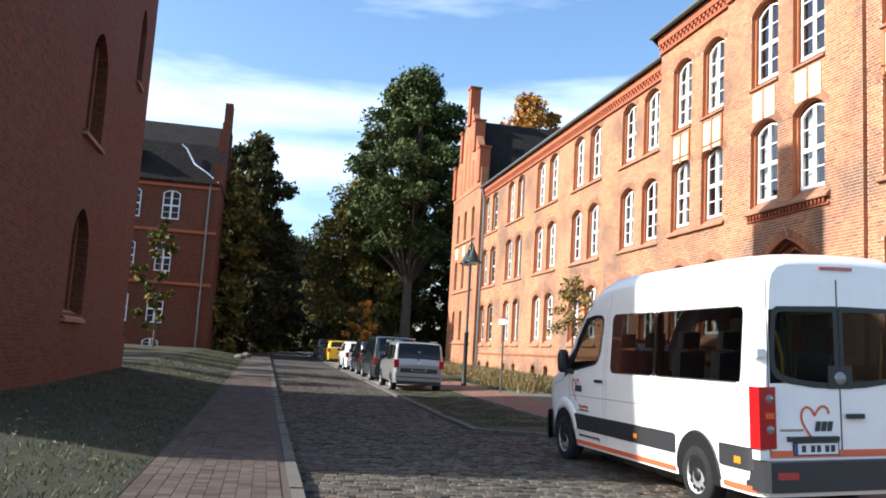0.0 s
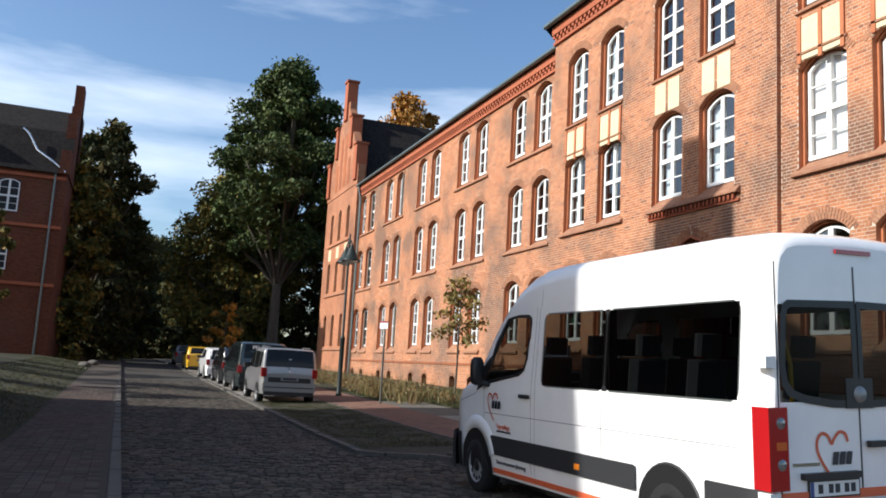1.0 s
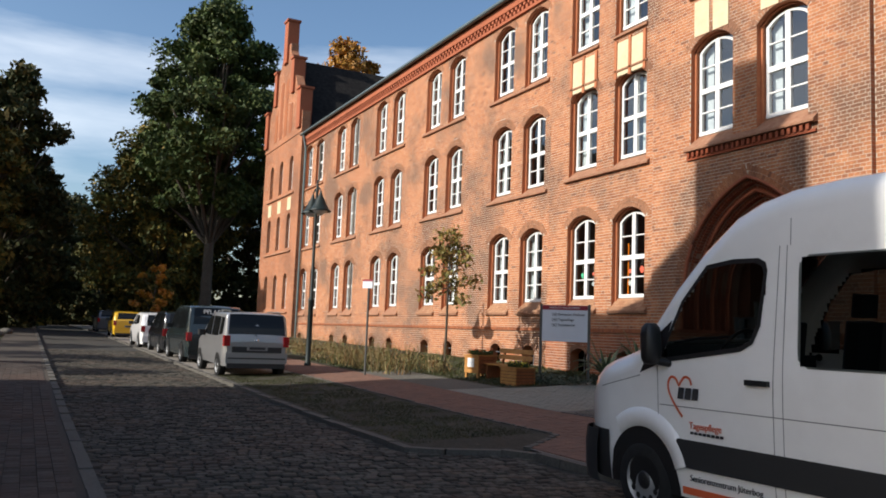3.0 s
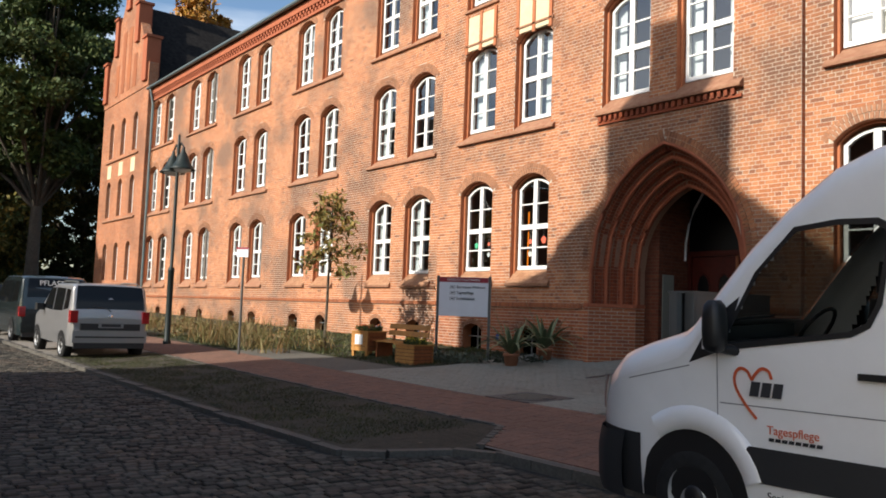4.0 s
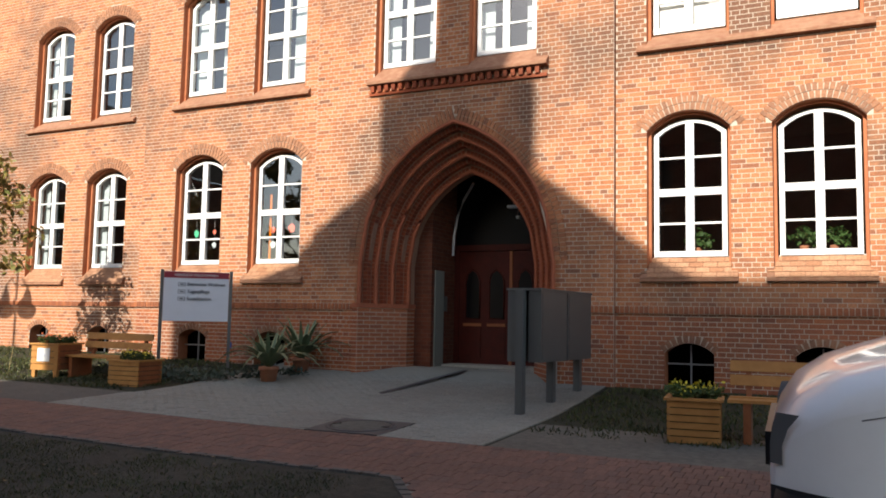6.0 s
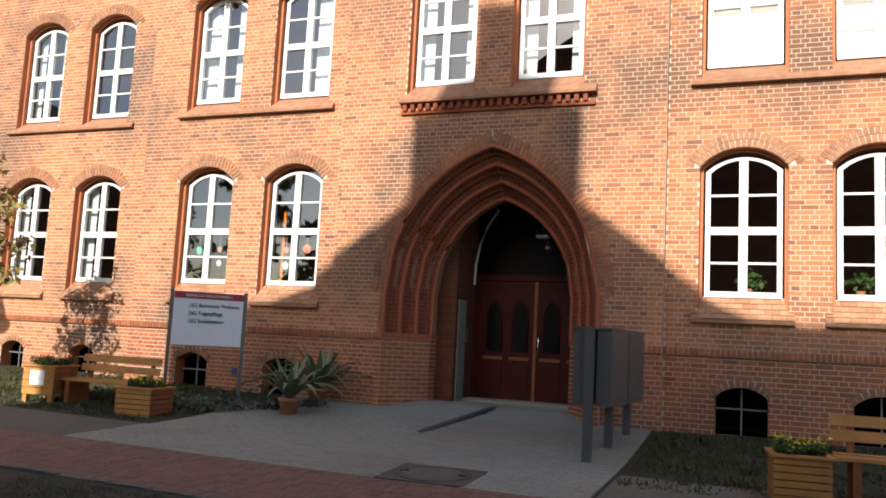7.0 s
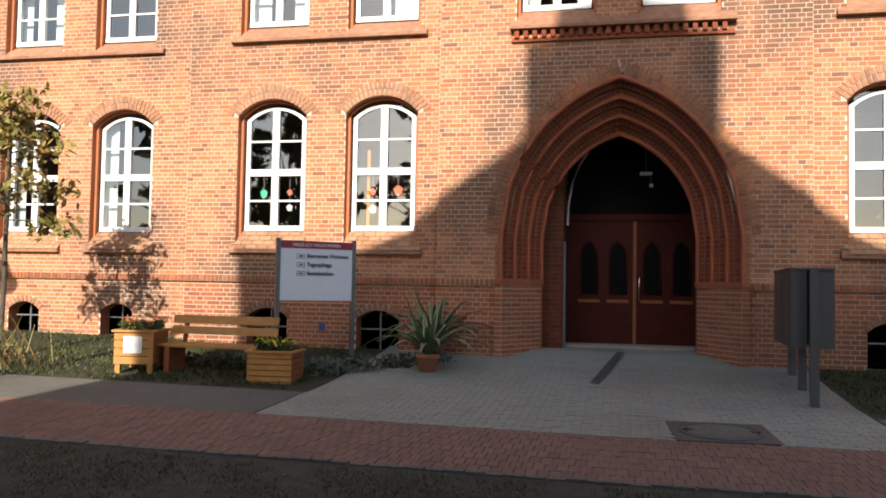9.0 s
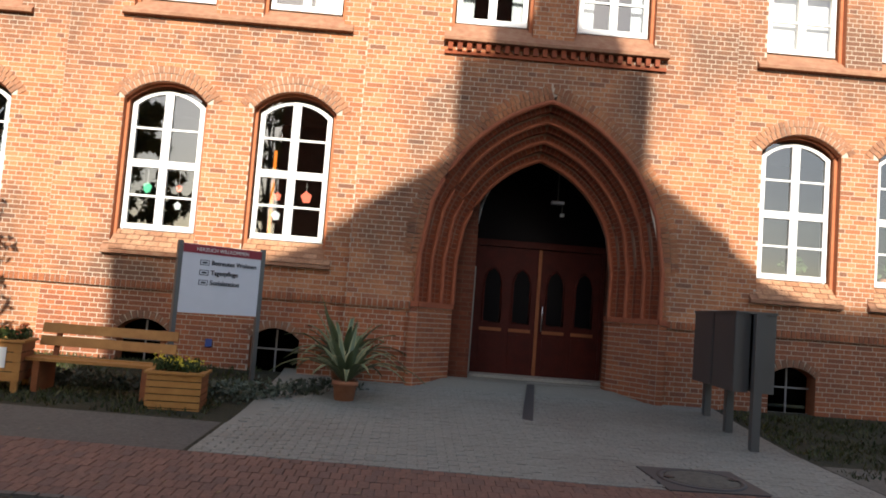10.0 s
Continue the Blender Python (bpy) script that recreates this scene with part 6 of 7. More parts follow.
for i, w in enumerate(("Betreutes Wohnen", "Tagespflege", "Sozialstation")):
    z = 1.66 - i * 0.135
    text_mesh(w, 0.088, M["ink"], board, sign_m(-0.17, z), "lettering", 0.001)
    part("arrow_box", MB().box(-0.33, -0.20, -0.029, -0.024, z - 0.012, z + 0.058), M["ink"], board)
    part("arrow_fill", MB().box(-0.322, -0.21, -0.032, -0.026, z - 0.004, z + 0.05), M["sign"], board)
    part("arrow_bar", MB().box(-0.30, -0.23, -0.035, -0.03, z + 0.012, z + 0.034), M["ink"], board)

# letter boxes on three posts
mx = thing("letterbox_stand", "grey metal letterbox stand on three posts beside the entrance", "letterbox",
           Matrix.Translation((2.43, -2.76, 0)) @ Matrix.Rotation(radians(-4.5), 4, "Z") @ Matrix.Translation((-2.41, 2.66, 0)))
for y in (-2.66, -1.6, -0.54):
    part("post", MB().box(2.36, 2.46, y - 0.06, y + 0.06, yard(y) - 0.02, 2.0), M["steel"], mx)
for y0, y1 in ((-2.55, -1.62), (-1.58, -0.62)):
    part("box", MB().box(2.475, 2.66, y0, y1, 1.02, 2.0), M["steel"], mx)
    part("box", MB().box(2.16, 2.345, y0, y1, 1.02, 2.0), M["steel"], mx)
    rows_ = 4
    for i in range(rows_):
        z = 1.06 + i * 0.235
        for sx in (2.155, 2.662):
            fl = part("flap", MB().box(sx, sx + 0.006, y0 + 0.04, y1 - 0.04, z, z + 0.20), M["steel"], mx)
part("cap", MB().box(2.15, 2.67, -2.58, -0.6, 2.0, 2.03), M["steel"], mx)


# planters, benches, pots
def planter(name, label, m, w, d, h, legs=0.0, flower="flower_y", slats=6, front="wood_y", side="wood_r", seed=1):
    p = thing(name, label, "planter", m)
    n = slats
    for i in range(n):
        z0, z1 = legs + (h - legs) * i / n + 0.006, legs + (h - legs) * (i + 1) / n - 0.006
        for y in (-d / 2, d / 2 - 0.022):
            part("slat", MB().box(-w / 2, w / 2, y, y + 0.022, z0, z1), M[front], p)
        for x in (-w / 2, w / 2 - 0.022):
            part("side_slat", MB().box(x, x + 0.022, -d / 2 + 0.024, d / 2 - 0.024, z0, z1), M[side], p)
    rim = MB()
    rim.box(-w / 2 - 0.03, w / 2 + 0.03, -d / 2 - 0.03, -d / 2 + 0.04, h, h + 0.03).box(-w / 2 - 0.03, w / 2 + 0.03, d / 2 - 0.04, d / 2 + 0.03, h, h + 0.03)
    rim.box(-w / 2 - 0.03, -w / 2 + 0.04, -d / 2 + 0.042, d / 2 - 0.042, h, h + 0.03).box(w / 2 - 0.04, w / 2 + 0.03, -d / 2 + 0.042, d / 2 - 0.042, h, h + 0.03)
    part("rim", rim, M[front], p)
    part("soil", MB().box(-w / 2 + 0.03, w / 2 - 0.03, -d / 2 + 0.03, d / 2 - 0.03, legs, h - 0.02), M["dirt"], p)
    if legs:
        for sx in (-1, 1):
            for sy in (-1, 1):
                part("leg", MB().box(sx * (w / 2 - 0.05) - 0.035, sx * (w / 2 - 0.05) + 0.035, sy * (d / 2 - 0.05) - 0.035, sy * (d / 2 - 0.05) + 0.035, 0, h), M[front], p)
    r = np.random.default_rng(seed)
    cs = np.column_stack([r.uniform(-w * 0.42, w * 0.42, 26), r.uniform(-d * 0.4, d * 0.4, 26), r.uniform(h + 0.02, h + 0.12, 26)])
    v, f = leaf_cloud(cs, [0.09] * 26, 900, 0.035, seed)
    leaves("foliage", v, f, M["leaf"], p)
    v, f = leaf_cloud(cs + (0, 0, 0.07), [0.08] * 26, 110, 0.026, seed + 1)
    leaves("blossom", v, f, M[flower], p)
    return p


planter("planter", "square pine planter with yellow flowers and red-stained sides", pose(-4.58, -2.80, yard(-2.8) - 0.01, 0, 0, 6), 0.62, 0.60, 0.47, 0, "flower_y", 6, seed=3)
pl = planter("planter", "pine planter on legs with rust-coloured flowers and a white note", pose(-6.76, -2.62, yard(-2.6), 0, 0, 12), 0.56, 0.66, 0.66, 0.20, "flower_r", 4, seed=5)
part("note", MB().box(-0.14, 0.12, -0.345, -0.338, 0.36, 0.60), M["white"], pl)
part("note_bars", MB().box(-0.06, 0.04, -0.349, -0.346, 0.45, 0.50), M["sign"], pl)
planter("planter", "square pine planter with small yellow flowers on the forecourt's edge", pose(4.86, -3.72, yard(-3.7), 0, 0, 6), 0.56, 0.56, 0.46, 0, "flower_y", 6, "wood_y", "wood_y", seed=7)


def bench(m, w, label):
    b2 = thing("bench", label, "bench", m, "benches before the building")
    for y, z in ((-0.22, 0.44), (-0.06, 0.44), (0.10, 0.45)):
        part("seat_slat", MB().box(-w / 2, w / 2, y, y + 0.13, z, z + 0.035), M["wood_y"], b2)
    for z in (0.60, 0.76):
        part("back_slat", MB().obox(pose(0, 0.28 + (z - 0.6) * 0.2, z + 0.06, -12, 0, 0), w, 0.03, 0.12), M["wood_y"], b2)
    for x in (-w / 2 + 0.2, w / 2 - 0.2):
        part("support", MB().box(x - 0.04, x + 0.04, -0.2, 0.24, 0, 0.44), M["wood_r"], b2)
        part("back_post", MB().obox(pose(x, 0.32, 0.64, -12, 0, 0), 0.06, 0.04, 0.5), M["wood_r"], b2)
    return b2


bench(pose(-5.66, -2.50, yard(-2.5), 0, 0, -2), 1.72, "weathered pine bench between two planters")
bench(pose(6.15, -3.5, yard(-3.5), 0, 0, 3), 1.9, "pale pine bench beside a planter")


def agave(x, y, r0, hgt, n, seed, label):
    z = yard(y) + 0.006
    t = thing("potted_agave", label, "potted plant", pose(x, y, z))
    part("pot", MB().lathe([(0.001, 0), (r0 * 0.75, 0), (r0 * 0.97, 0.24), (r0 * 1.08, 0.24), (r0 * 1.08, 0.30), (r0 * 0.95, 0.30), (r0 * 0.9, 0.26), (0.001, 0.26)], 20), M["terracotta"], t)
    r = random.Random(seed)
    for i in range(n):
        a, up = i * 2.399, 0.04 + 0.86 * (i / n) ** 1.5
        L = hgt * r.uniform(0.75, 1.1)
        d = Vector((math.cos(a), math.sin(a), 0))
        side = Vector((-d.y, d.x, 0))
        rows = []
        for k in range(7):
            u = k / 6
            out = L * u * (1.0 - 0.75 * up)
            zz = 0.28 + L * (up * u + (0.95 * u - 0.95 * u * u) * (1 - up))
            w = 0.05 * (1 - u) ** 0.6 * (0.7 + u * (1 - u) * 2) + 0.002
            c = d * (0.03 + out) + Vector((0, 0, zz))
            rows.append([c - side * w + Vector((0, 0, 0.012)), c, c + side * w + Vector((0, 0, 0.012))])
        lf = part("leaf", MB().grid(rows, True), M["agave"], t)
        for q in (0, 2):
            edge = [[p[q] + Vector((0, 0, 0.002)), p[q].lerp(p[1], 0.35) + Vector((0, 0, 0.003))] for p in rows]
            part("leaf_margin", MB().grid(edge, True), M["agave_edge"], lf)
    return t


agave(-2.69, -1.58, 0.165, 1.0, 34, 2, "variegated agave in a terracotta pot beside the entrance")
agave(-2.84, -0.42, 0.17, 1.15, 34, 4, "blue-green agave in a terracotta pot beside the entrance")

# young tree on the lawn
yt = thing("young_tree", "young street tree with a thin trunk and browning leaves", "tree")
tw = MB()
base_t = Vector((-9.35, -2.4, yard(-2.4) + 0.1))
tw.tube([base_t, base_t + Vector((0.02, 0.02, 1.3)), base_t + Vector((0.0, 0.03, 2.7)), base_t + Vector((-0.05, 0.1, 4.3))], [0.045, 0.038, 0.03, 0.008], 8)
r = random.Random(8)
ends = []
for i in range(16):
    z = 2.2 + i * 0.13
    a = i * 2.4
    e = base_t + Vector((math.cos(a) * 0.85 * (1.1 - i / 22) + 0.12, math.sin(a) * 0.8 * (1.1 - i / 22), z + 0.1 + r.uniform(-0.35, 0.25)))
    tw.tube([base_t + Vector((0, 0.03, z)), base_t.lerp(e, 0.0) + (e - base_t) * 0.5 + Vector((0, 0, z * 0.52)), e], [0.014, 0.009, 0.003], 5, False)
    ends += [e, base_t + Vector((0, 0, z)) * 1.0 + (e - base_t - Vector((0, 0, z))) * 0.6]
part("trunk", tw, M["bark"], yt)
v, f = leaf_cloud(ends, [0.27] * len(ends), 1250, 0.085, 9, 0.9, 0.03)
leaves("crown", v, f, M["leaf_brown"], yt)

# ---- entrance door and porch ----
door = thing("entrance_door", "red-brown double door with four pointed glass lights", "door", kind="structure")
DY, DX = 2.08, 0.40
part("frame", MB().box(DX - 1.24, DX + 1.20, DY, DY + 0.1, 3.0, 3.12).box(DX - 1.24, DX - 1.14, DY, DY + 0.1, 0.62, 3.0).box(DX + 1.14, DX + 1.20, DY, DY + 0.1, 0.62, 3.0), M["door"], door)
for lx in (DX - 0.572, DX + 0.572):
    leaf = part("door_leaf", MB().box(lx - 0.566, lx + 0.566, DY + 0.03, DY + 0.08, 0.70, 2.99), M["door"], door)
    for gx in (lx - 0.265, lx + 0.265):
        o = (gx, 0.32, 1.62, 2.35, 0.26, "pointed")
        pts = outline(o, 8)
        g2 = MB()
        g2.face([(x, DY + 0.018, z) for x, z in pts])
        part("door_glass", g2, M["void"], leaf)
        fr = MB().tube([(x, DY + 0.022, z) for x, z in pts] + [(pts[0][0], DY + 0.022, pts[0][1])], 0.02, 6)
        part("glass_bead", fr, M["door"], leaf)
        part("panel", MB().box(gx - 0.19, gx + 0.19, DY + 0.012, DY + 0.03, 0.84, 1.40), M["door"], leaf)
        part("lower_rail", MB().box(gx - 0.20, gx + 0.20, DY + 0.0, DY + 0.03, 1.46, 1.52), M["wood_r"], leaf)
part("door_handle", MB().tube([(DX + 0.08, DY + 0.02, 1.5), (DX + 0.08, DY - 0.05, 1.52), (DX + 0.08, DY - 0.05, 1.95), (DX + 0.08, DY + 0.02, 1.97)], 0.014, 6), M["chrome"], door)
part("meeting_stile", MB().box(DX - 0.03, DX + 0.03, DY + 0.005, DY + 0.03, 0.70, 2.99), M["wood_r"], door)
# black sheet over the door, the porch's darkness painted as a surface
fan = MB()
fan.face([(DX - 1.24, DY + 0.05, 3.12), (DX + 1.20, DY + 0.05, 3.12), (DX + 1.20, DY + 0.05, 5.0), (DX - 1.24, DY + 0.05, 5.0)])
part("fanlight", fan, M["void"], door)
part("threshold", MB().box(-0.86, 1.62, 1.5, DY + 0.06, 0.5, 0.70), M["concrete"], door)
# bright line on the inner arch edge, its light modelled as a white tube
at = thing("lit_arch_edge", "white tube tracing the lit left stretch of the inner arch edge", "trim", kind="structure")
part("trim", MB().tube([(-0.84, DY - 0.10, 2.90), (-0.83, DY - 0.10, 3.3), (-0.76, DY - 0.10, 3.7), (-0.62, DY - 0.10, 4.05), (-0.40, DY - 0.10, 4.4)], 0.028, 6), M["white"], at)
sdr = thing("side_door", "narrow pale grey door in the porch side wall", "door", kind="structure")
part("leaf", MB().box(-0.858, -0.83, 1.18, 1.56, 0.58, 2.55), M["pale_door"], sdr)
pc = thing("porch_lamp", "small ceiling lamp with a white shade in the porch", "lamp")
part("shade", MB().box(0.47, 0.69, 1.65, 1.8, 3.80, 3.85), M["sign"], pc)
part("rod", MB().tube([(0.58, 1.72, 3.85), (0.58, 1.72, 5.02)], 0.012, 6), M["steel"], pc)
part("sensor", MB().box(0.64, 0.71, 1.7, 1.76, 3.58, 3.64), M["milk"], pc)
part("sensor_rod", MB().tube([(0.67, 1.73, 3.64), (0.67, 1.73, 3.80)], 0.01, 6), M["steel"], pc)
ic = thing("intercom", "small grey intercom plate in the porch", "intercom")
part("plate", MB().box(-0.858, -0.838, 1.62, 1.74, 1.75, 2.05), M["steel"], ic)
nb = thing("wall_plaque", "small blue plaque on the brick wall", "plaque")
part("plate", MB().box(-5.0, -4.9, YB - 0.03, YB - 0.012, 0.92, 1.04), M["blue"], nb)

# cellar windows with bars
for x, y in [(c, YW) for c in WING] + [(c, YB) for c in BAYL + BAYR]:
    z0, z1, w = (0.62 if x < -8 else 0.5), 1.25, (0.66 if x < -8 else 0.74)
    cw = part("cellar_window", MB().box(x - w / 2, x + w / 2, y + 0.28, y + 0.32, z0, z1 + 0.06), M["glass_van"], building)
    part("bar", MB().box(x - w / 2, x + w / 2, y + 0.20, y + 0.225, (z0 + z1) / 2 + 0.06, (z0 + z1) / 2 + 0.085), M["steel2"], cw)
    part("bar", MB().box(x - 0.012, x + 0.012, y + 0.2, y + 0.225, z0, z1), M["steel2"], cw)
    part("bar", MB().box(x - w / 2, x + w / 2, y + 0.20, y + 0.225, z0 + 0.02, z0 + 0.05), M["steel2"], cw)
    part("cellar_sill", MB().box(x - w / 2 - 0.04, x + w / 2 + 0.04, y - 0.04, y + 0.2, z0 - 0.14, z0 - 0.005), M["brick_mould"], building)

# what hangs and stands in the windows
def curtain(x, y, z, w, h, seed):
    c = thing("curtain", "pale gathered curtain behind a window", "curtain", group="curtains")
    rows = []
    for i in range(2):
        rows.append([(x - w / 2 + w * j / 16, y + 0.02 + 0.014 * math.sin(j * 2.1 + seed), z + h * i) for j in range(17)])
    part("cloth", MB().grid(rows, True), M["curtain"], c)


rc = random.Random(4)
for x in BAYL + WING:
    for z in (ZG, Z1, Z2):
        y = (YB if x > -8 else YW) + 0.36
        if z == ZG and x in BAYL:
            continue
        if rc.random() < 0.9:
            for s in (-1, 1):
                if rc.random() < 0.85:
                    ww = rc.uniform(0.2, 0.5) if z > ZG else rc.uniform(0.14, 0.3)
                    curtain(x + s * (0.55 - ww / 2), y, z + 0.05, ww, 2.1, rc.random() * 6)
for x in BAYR:
    bl = thing("roller_blind", "lowered white roller blind behind a window", "blind", group="roller blinds")
    part("cloth", MB().box(x - 0.56, x + 0.56, YB + 0.33, YB + 0.335, Z1 + 0.05, Z1 + 2.2), M["white"], bl)
for x in CEN:
    curtain(x - 0.42, YA + 0.36, Z1 + 0.05, 0.26, 2.1, 1.0)
    curtain(x + 0.44, YA + 0.36, Z1 + 0.05, 0.22, 2.1, 2.0)


def paper(x, z, size, mat, n, label):
    p = thing("paper_ornament", label, "ornament", group="window ornaments")
    mb = MB()
    plate(mb, [(x + size * math.cos(6.283 * i / n + 0.4) * (0.8 if i % 2 else 1.1), z + size * 1.2 * math.sin(6.283 * i / n + 0.4)) for i in range(n)], YB + 0.26, YB + 0.265)
    part("cutout", mb, M[mat], p)
    part("thread", MB().tube([(x, YB + 0.262, z + size), (x, YB + 0.262, z + size + 0.3)], 0.003, 4), M["white"], p)


for x, z, s, m2, n in ((-6.22, 3.33, 0.075, "green_toy", 6), (-5.72, 3.36, 0.05, "salmon", 5), (-5.72, 3.08, 0.06, "curtain", 5), (-3.70, 3.38, 0.085, "salmon", 5), (-4.16, 3.36, 0.06, "salmon", 5), (-4.16, 3.05, 0.07, "curtain", 5)):
    paper(x, z, s, m2, n, "paper cut-out hanging in the window")
yb_ = thing("striped_ribbon", "orange and yellow striped ribbon hanging in the window", "ornament")
part("ribbon", MB().box(-4.27, -4.22, YB + 0.27, YB + 0.275, 2.75, 4.1), M["orange"], yb_)
for x in (4.28, 5.86, 6.28):
    ph = thing("window_plant", "green potted house plant on the window ledge", "house plant", group="window plants")
    cs = [(x + dx, YB + 0.4, ZG + 0.28 + dz) for dx, dz in ((-0.1, 0), (0.08, 0.05), (0, 0.1), (0.12, -0.04))]
    v, f = leaf_cloud(cs, [0.13] * 4, 140, 0.06, int(x * 10))
    leaves("foliage", v, f, M["leaf_bright"], ph)
    part("pot", MB().lathe([(0.05, 0), (0.07, 0.14), (0.001, 0.14)], 12, (x, YB + 0.42, ZG + 0.02)), M["terracotta"], ph)
part("window_board", MB().box(XB0 + 0.1, XA0 - 0.1, YB + 0.3, YB + 0.5, ZG - 0.03, ZG + 0.01), M["white"], building)
part("window_board", MB().box(XA1 + 0.1, XB1 - 0.1, YB + 0.3, YB + 0.5, ZG - 0.03, ZG + 0.01), M["white"], building)

# manhole and the low ramp edge
mh = thing("manhole_cover", "round concrete manhole cover in a square iron frame", "manhole cover", Matrix.Translation((1.11, -4.67, yard(-4.67) + 0.012)) @ Matrix.Rotation(radians(3), 4, "Z") @ Matrix.Rotation(radians(2), 4, "X"))
part("frame", MB().box(-0.5, 0.5, -0.48, 0.48, -0.02, 0.012), M["iron"], mh)
part("ring", MB().lathe([(0.43, 0.010), (0.43, 0.02), (0.37, 0.022), (0.37, 0.01)], 28), M["iron"], mh)
part("cover", MB().lathe([(0.36, 0.012), (0.36, 0.02), (0.34, 0.024), (0.001, 0.026)], 28), M["sand"], mh)
for sx in (-1, 1):
    part("lifting_notch", MB().obox(Matrix.Translation((sx * 0.33, 0, 0.022)), 0.10, 0.07, 0.016, 0.02), M["black"], mh)
rs = thing("ramp_edge", "dark steel edge strip of the entrance ramp", "ramp edge")
mb = MB()
a, b2 = Vector((-0.28, -2.2, yard(-2.2) + 0.012)), Vector((0.14, 0.55, yard(0.5) + 0.12))
dv = (b2 - a).normalized()
sd = Vector((dv.y, -dv.x, 0)) * 0.075
mb.face([a - sd, a + sd, b2 + sd * 0.8, b2 - sd * 0.8])
mb.face([a - sd, b2 - sd * 0.8, b2 - sd * 0.8 - Vector((0, 0, 0.2)), a - sd - Vector((0, 0, 0.02))])
part("strip", mb, M["iron"], rs)
pv = MB()
pv.face([(0.15, 0.2, yard(0.2) + 0.02), (1.4, 0.2, yard(0.2) + 0.02), (1.4, 1.15, 0.66), (0.15, 1.15, 0.66)])
pv.face([(0.15, 0.2, yard(0.2) + 0.02), (0.15, 1.15, 0.66), (0.15, 1.15, 0.5), (0.15, 0.2, 0.5)])
part("slope", pv, M["concrete"], rs)


# ---- grass, stalks, leaves ----
def blades(name, label, boxes, zf, count, size, mat, seed, lean=0.4, w=0.012):
    r = np.random.default_rng(seed)
    vs = []
    areas = np.array([(x1 - x0) * (y1 - y0) for x0, x1, y0, y1 in boxes])
    for (x0, x1, y0, y1), n in zip(boxes, (count * areas / areas.sum()).astype(int)):
        for _ in range(n):
            x, y = r.uniform(x0, x1), r.uniform(y0, y1)
            if noise.noise(Vector((x * 1.7, y * 1.7, seed))) + 0.5 * noise.noise(Vector((x * 6, y * 6, seed))) < r.uniform(-0.45, 0.2):
                continue
            z = zf(y) + climb(x)
            a, h = r.uniform(0, 6.283), size * r.uniform(0.4, 1.3)
            dx, dy = math.cos(a), math.sin(a)
            lx, ly = r.normal(0, lean * h), r.normal(0, lean * h)
            vs.append(((x - dx * w, y - dy * w, z - 0.01), (x + dx * w, y + dy * w, z - 0.01), (x + lx + dx * w * 0.3, y + ly + dy * w * 0.3, z + h), (x + lx - dx * w * 0.3, y + ly - dy * w * 0.3, z + h)))
    me = bpy.data.meshes.new(name)
    me.from_pydata([p for q in vs for p in q], [], [tuple(range(4 * i, 4 * i + 4)) for i in range(len(vs))])
    me.materials.append(mat)
    return tagged(new(name, me), label, "grass", "", "stuff")


blades("grass", "short patchy lawn grass before the brick building", [(-16, -4.1, -3.5, 0.3), (3.0, 9, -4.1, -0.2), (-16, -9.6, -4.9, -3.5)], yard, 40000, 0.05, M["grass"], 3, 0.6)
blades("grass", "sparse grass on the sloping church lawn", [(-40, 16, -17.6, -14.65)], left_rise, 46000, 0.045, M["grass"], 5, 0.7, 0.007)
blades("grass", "thin grass tufts on the bare verge", [(-10, 2.6, -8.95, -6.85)], yard, 46000, 0.03, M["grass"], 6, 0.9, 0.005)
blades("dry_stalks", "tall dry flower stalks along the wall", [(-30, -8.2, -4.2, -2.2)], yard, 2000, 0.62, M["dry"], 7, 0.34, 0.009)
blades("dry_stalks", "tall dry flower stalks beside the footpath", [(-13.5, -8.0, -4.8, -3.9)], yard, 520, 0.72, M["dry"], 12, 0.36, 0.010)
v, f = leaf_cloud([(-4.0 + 0.22 * i, -2.2 + 0.26 * i + 0.2 * math.sin(i * 3), yard(-1.5) + 0.10) for i in range(7)] + [(-6.4 + 0.3 * i, -2.0 + 0.1 * math.sin(i * 2), yard(-2.0) + 0.12) for i in range(8)], [0.24] * 15, 2600, 0.045, 31)
r = np.random.default_rng(55)
sv, sf = leaf_cloud(np.column_stack([r.uniform(-28, -8.2, 160), r.uniform(-4.6, -2.6, 160), r.uniform(0.55, 0.95, 160)]), [0.2] * 160, 5200, 0.045, 56)
leaves("foliage", sv, sf, M["dry"], thing("flower_bed", "withered flower bed along the wall", "flower bed", kind="stuff"))
sh = thing("lavender_shrubs", "low grey-green shrubs beside the planters", "shrub", kind="stuff")
leaves("foliage", v, f, M["leaf_shrub"], sh)
r = np.random.default_rng(77)
v, f = leaf_cloud(np.column_stack([r.uniform(-20, 14, 400), r.uniform(-17, -14.9, 400), [0.0] * 400]), [0.4] * 400, 1400, 0.035, 78, 0.01)
v[:, 2] = [climb(v[i, 0]) + left_rise(y) + 0.012 + 0.02 * (i % 4) / 4 for i, y in enumerate(v[:, 1])]
fl = thing("fallen_leaves", "fallen yellow leaves scattered on the lawn", "leaves", kind="stuff")
leaves("litter", v, f, M["leaf_gold_dull"], fl)
v, f = leaf_cloud(np.column_stack([r.uniform(-10, 8, 300), r.uniform(-12.5, -4.8, 300), [0.0] * 300]), [0.3] * 300, 260, 0.03, 79, 0.01)
v[:, 2] = [(yard(y) if y > -8.6 else 0.02) + 0.03 + climb(x) for x, y in v[:, :2]]
leaves("litter", v, f, M["leaf_gold_dull"], fl)
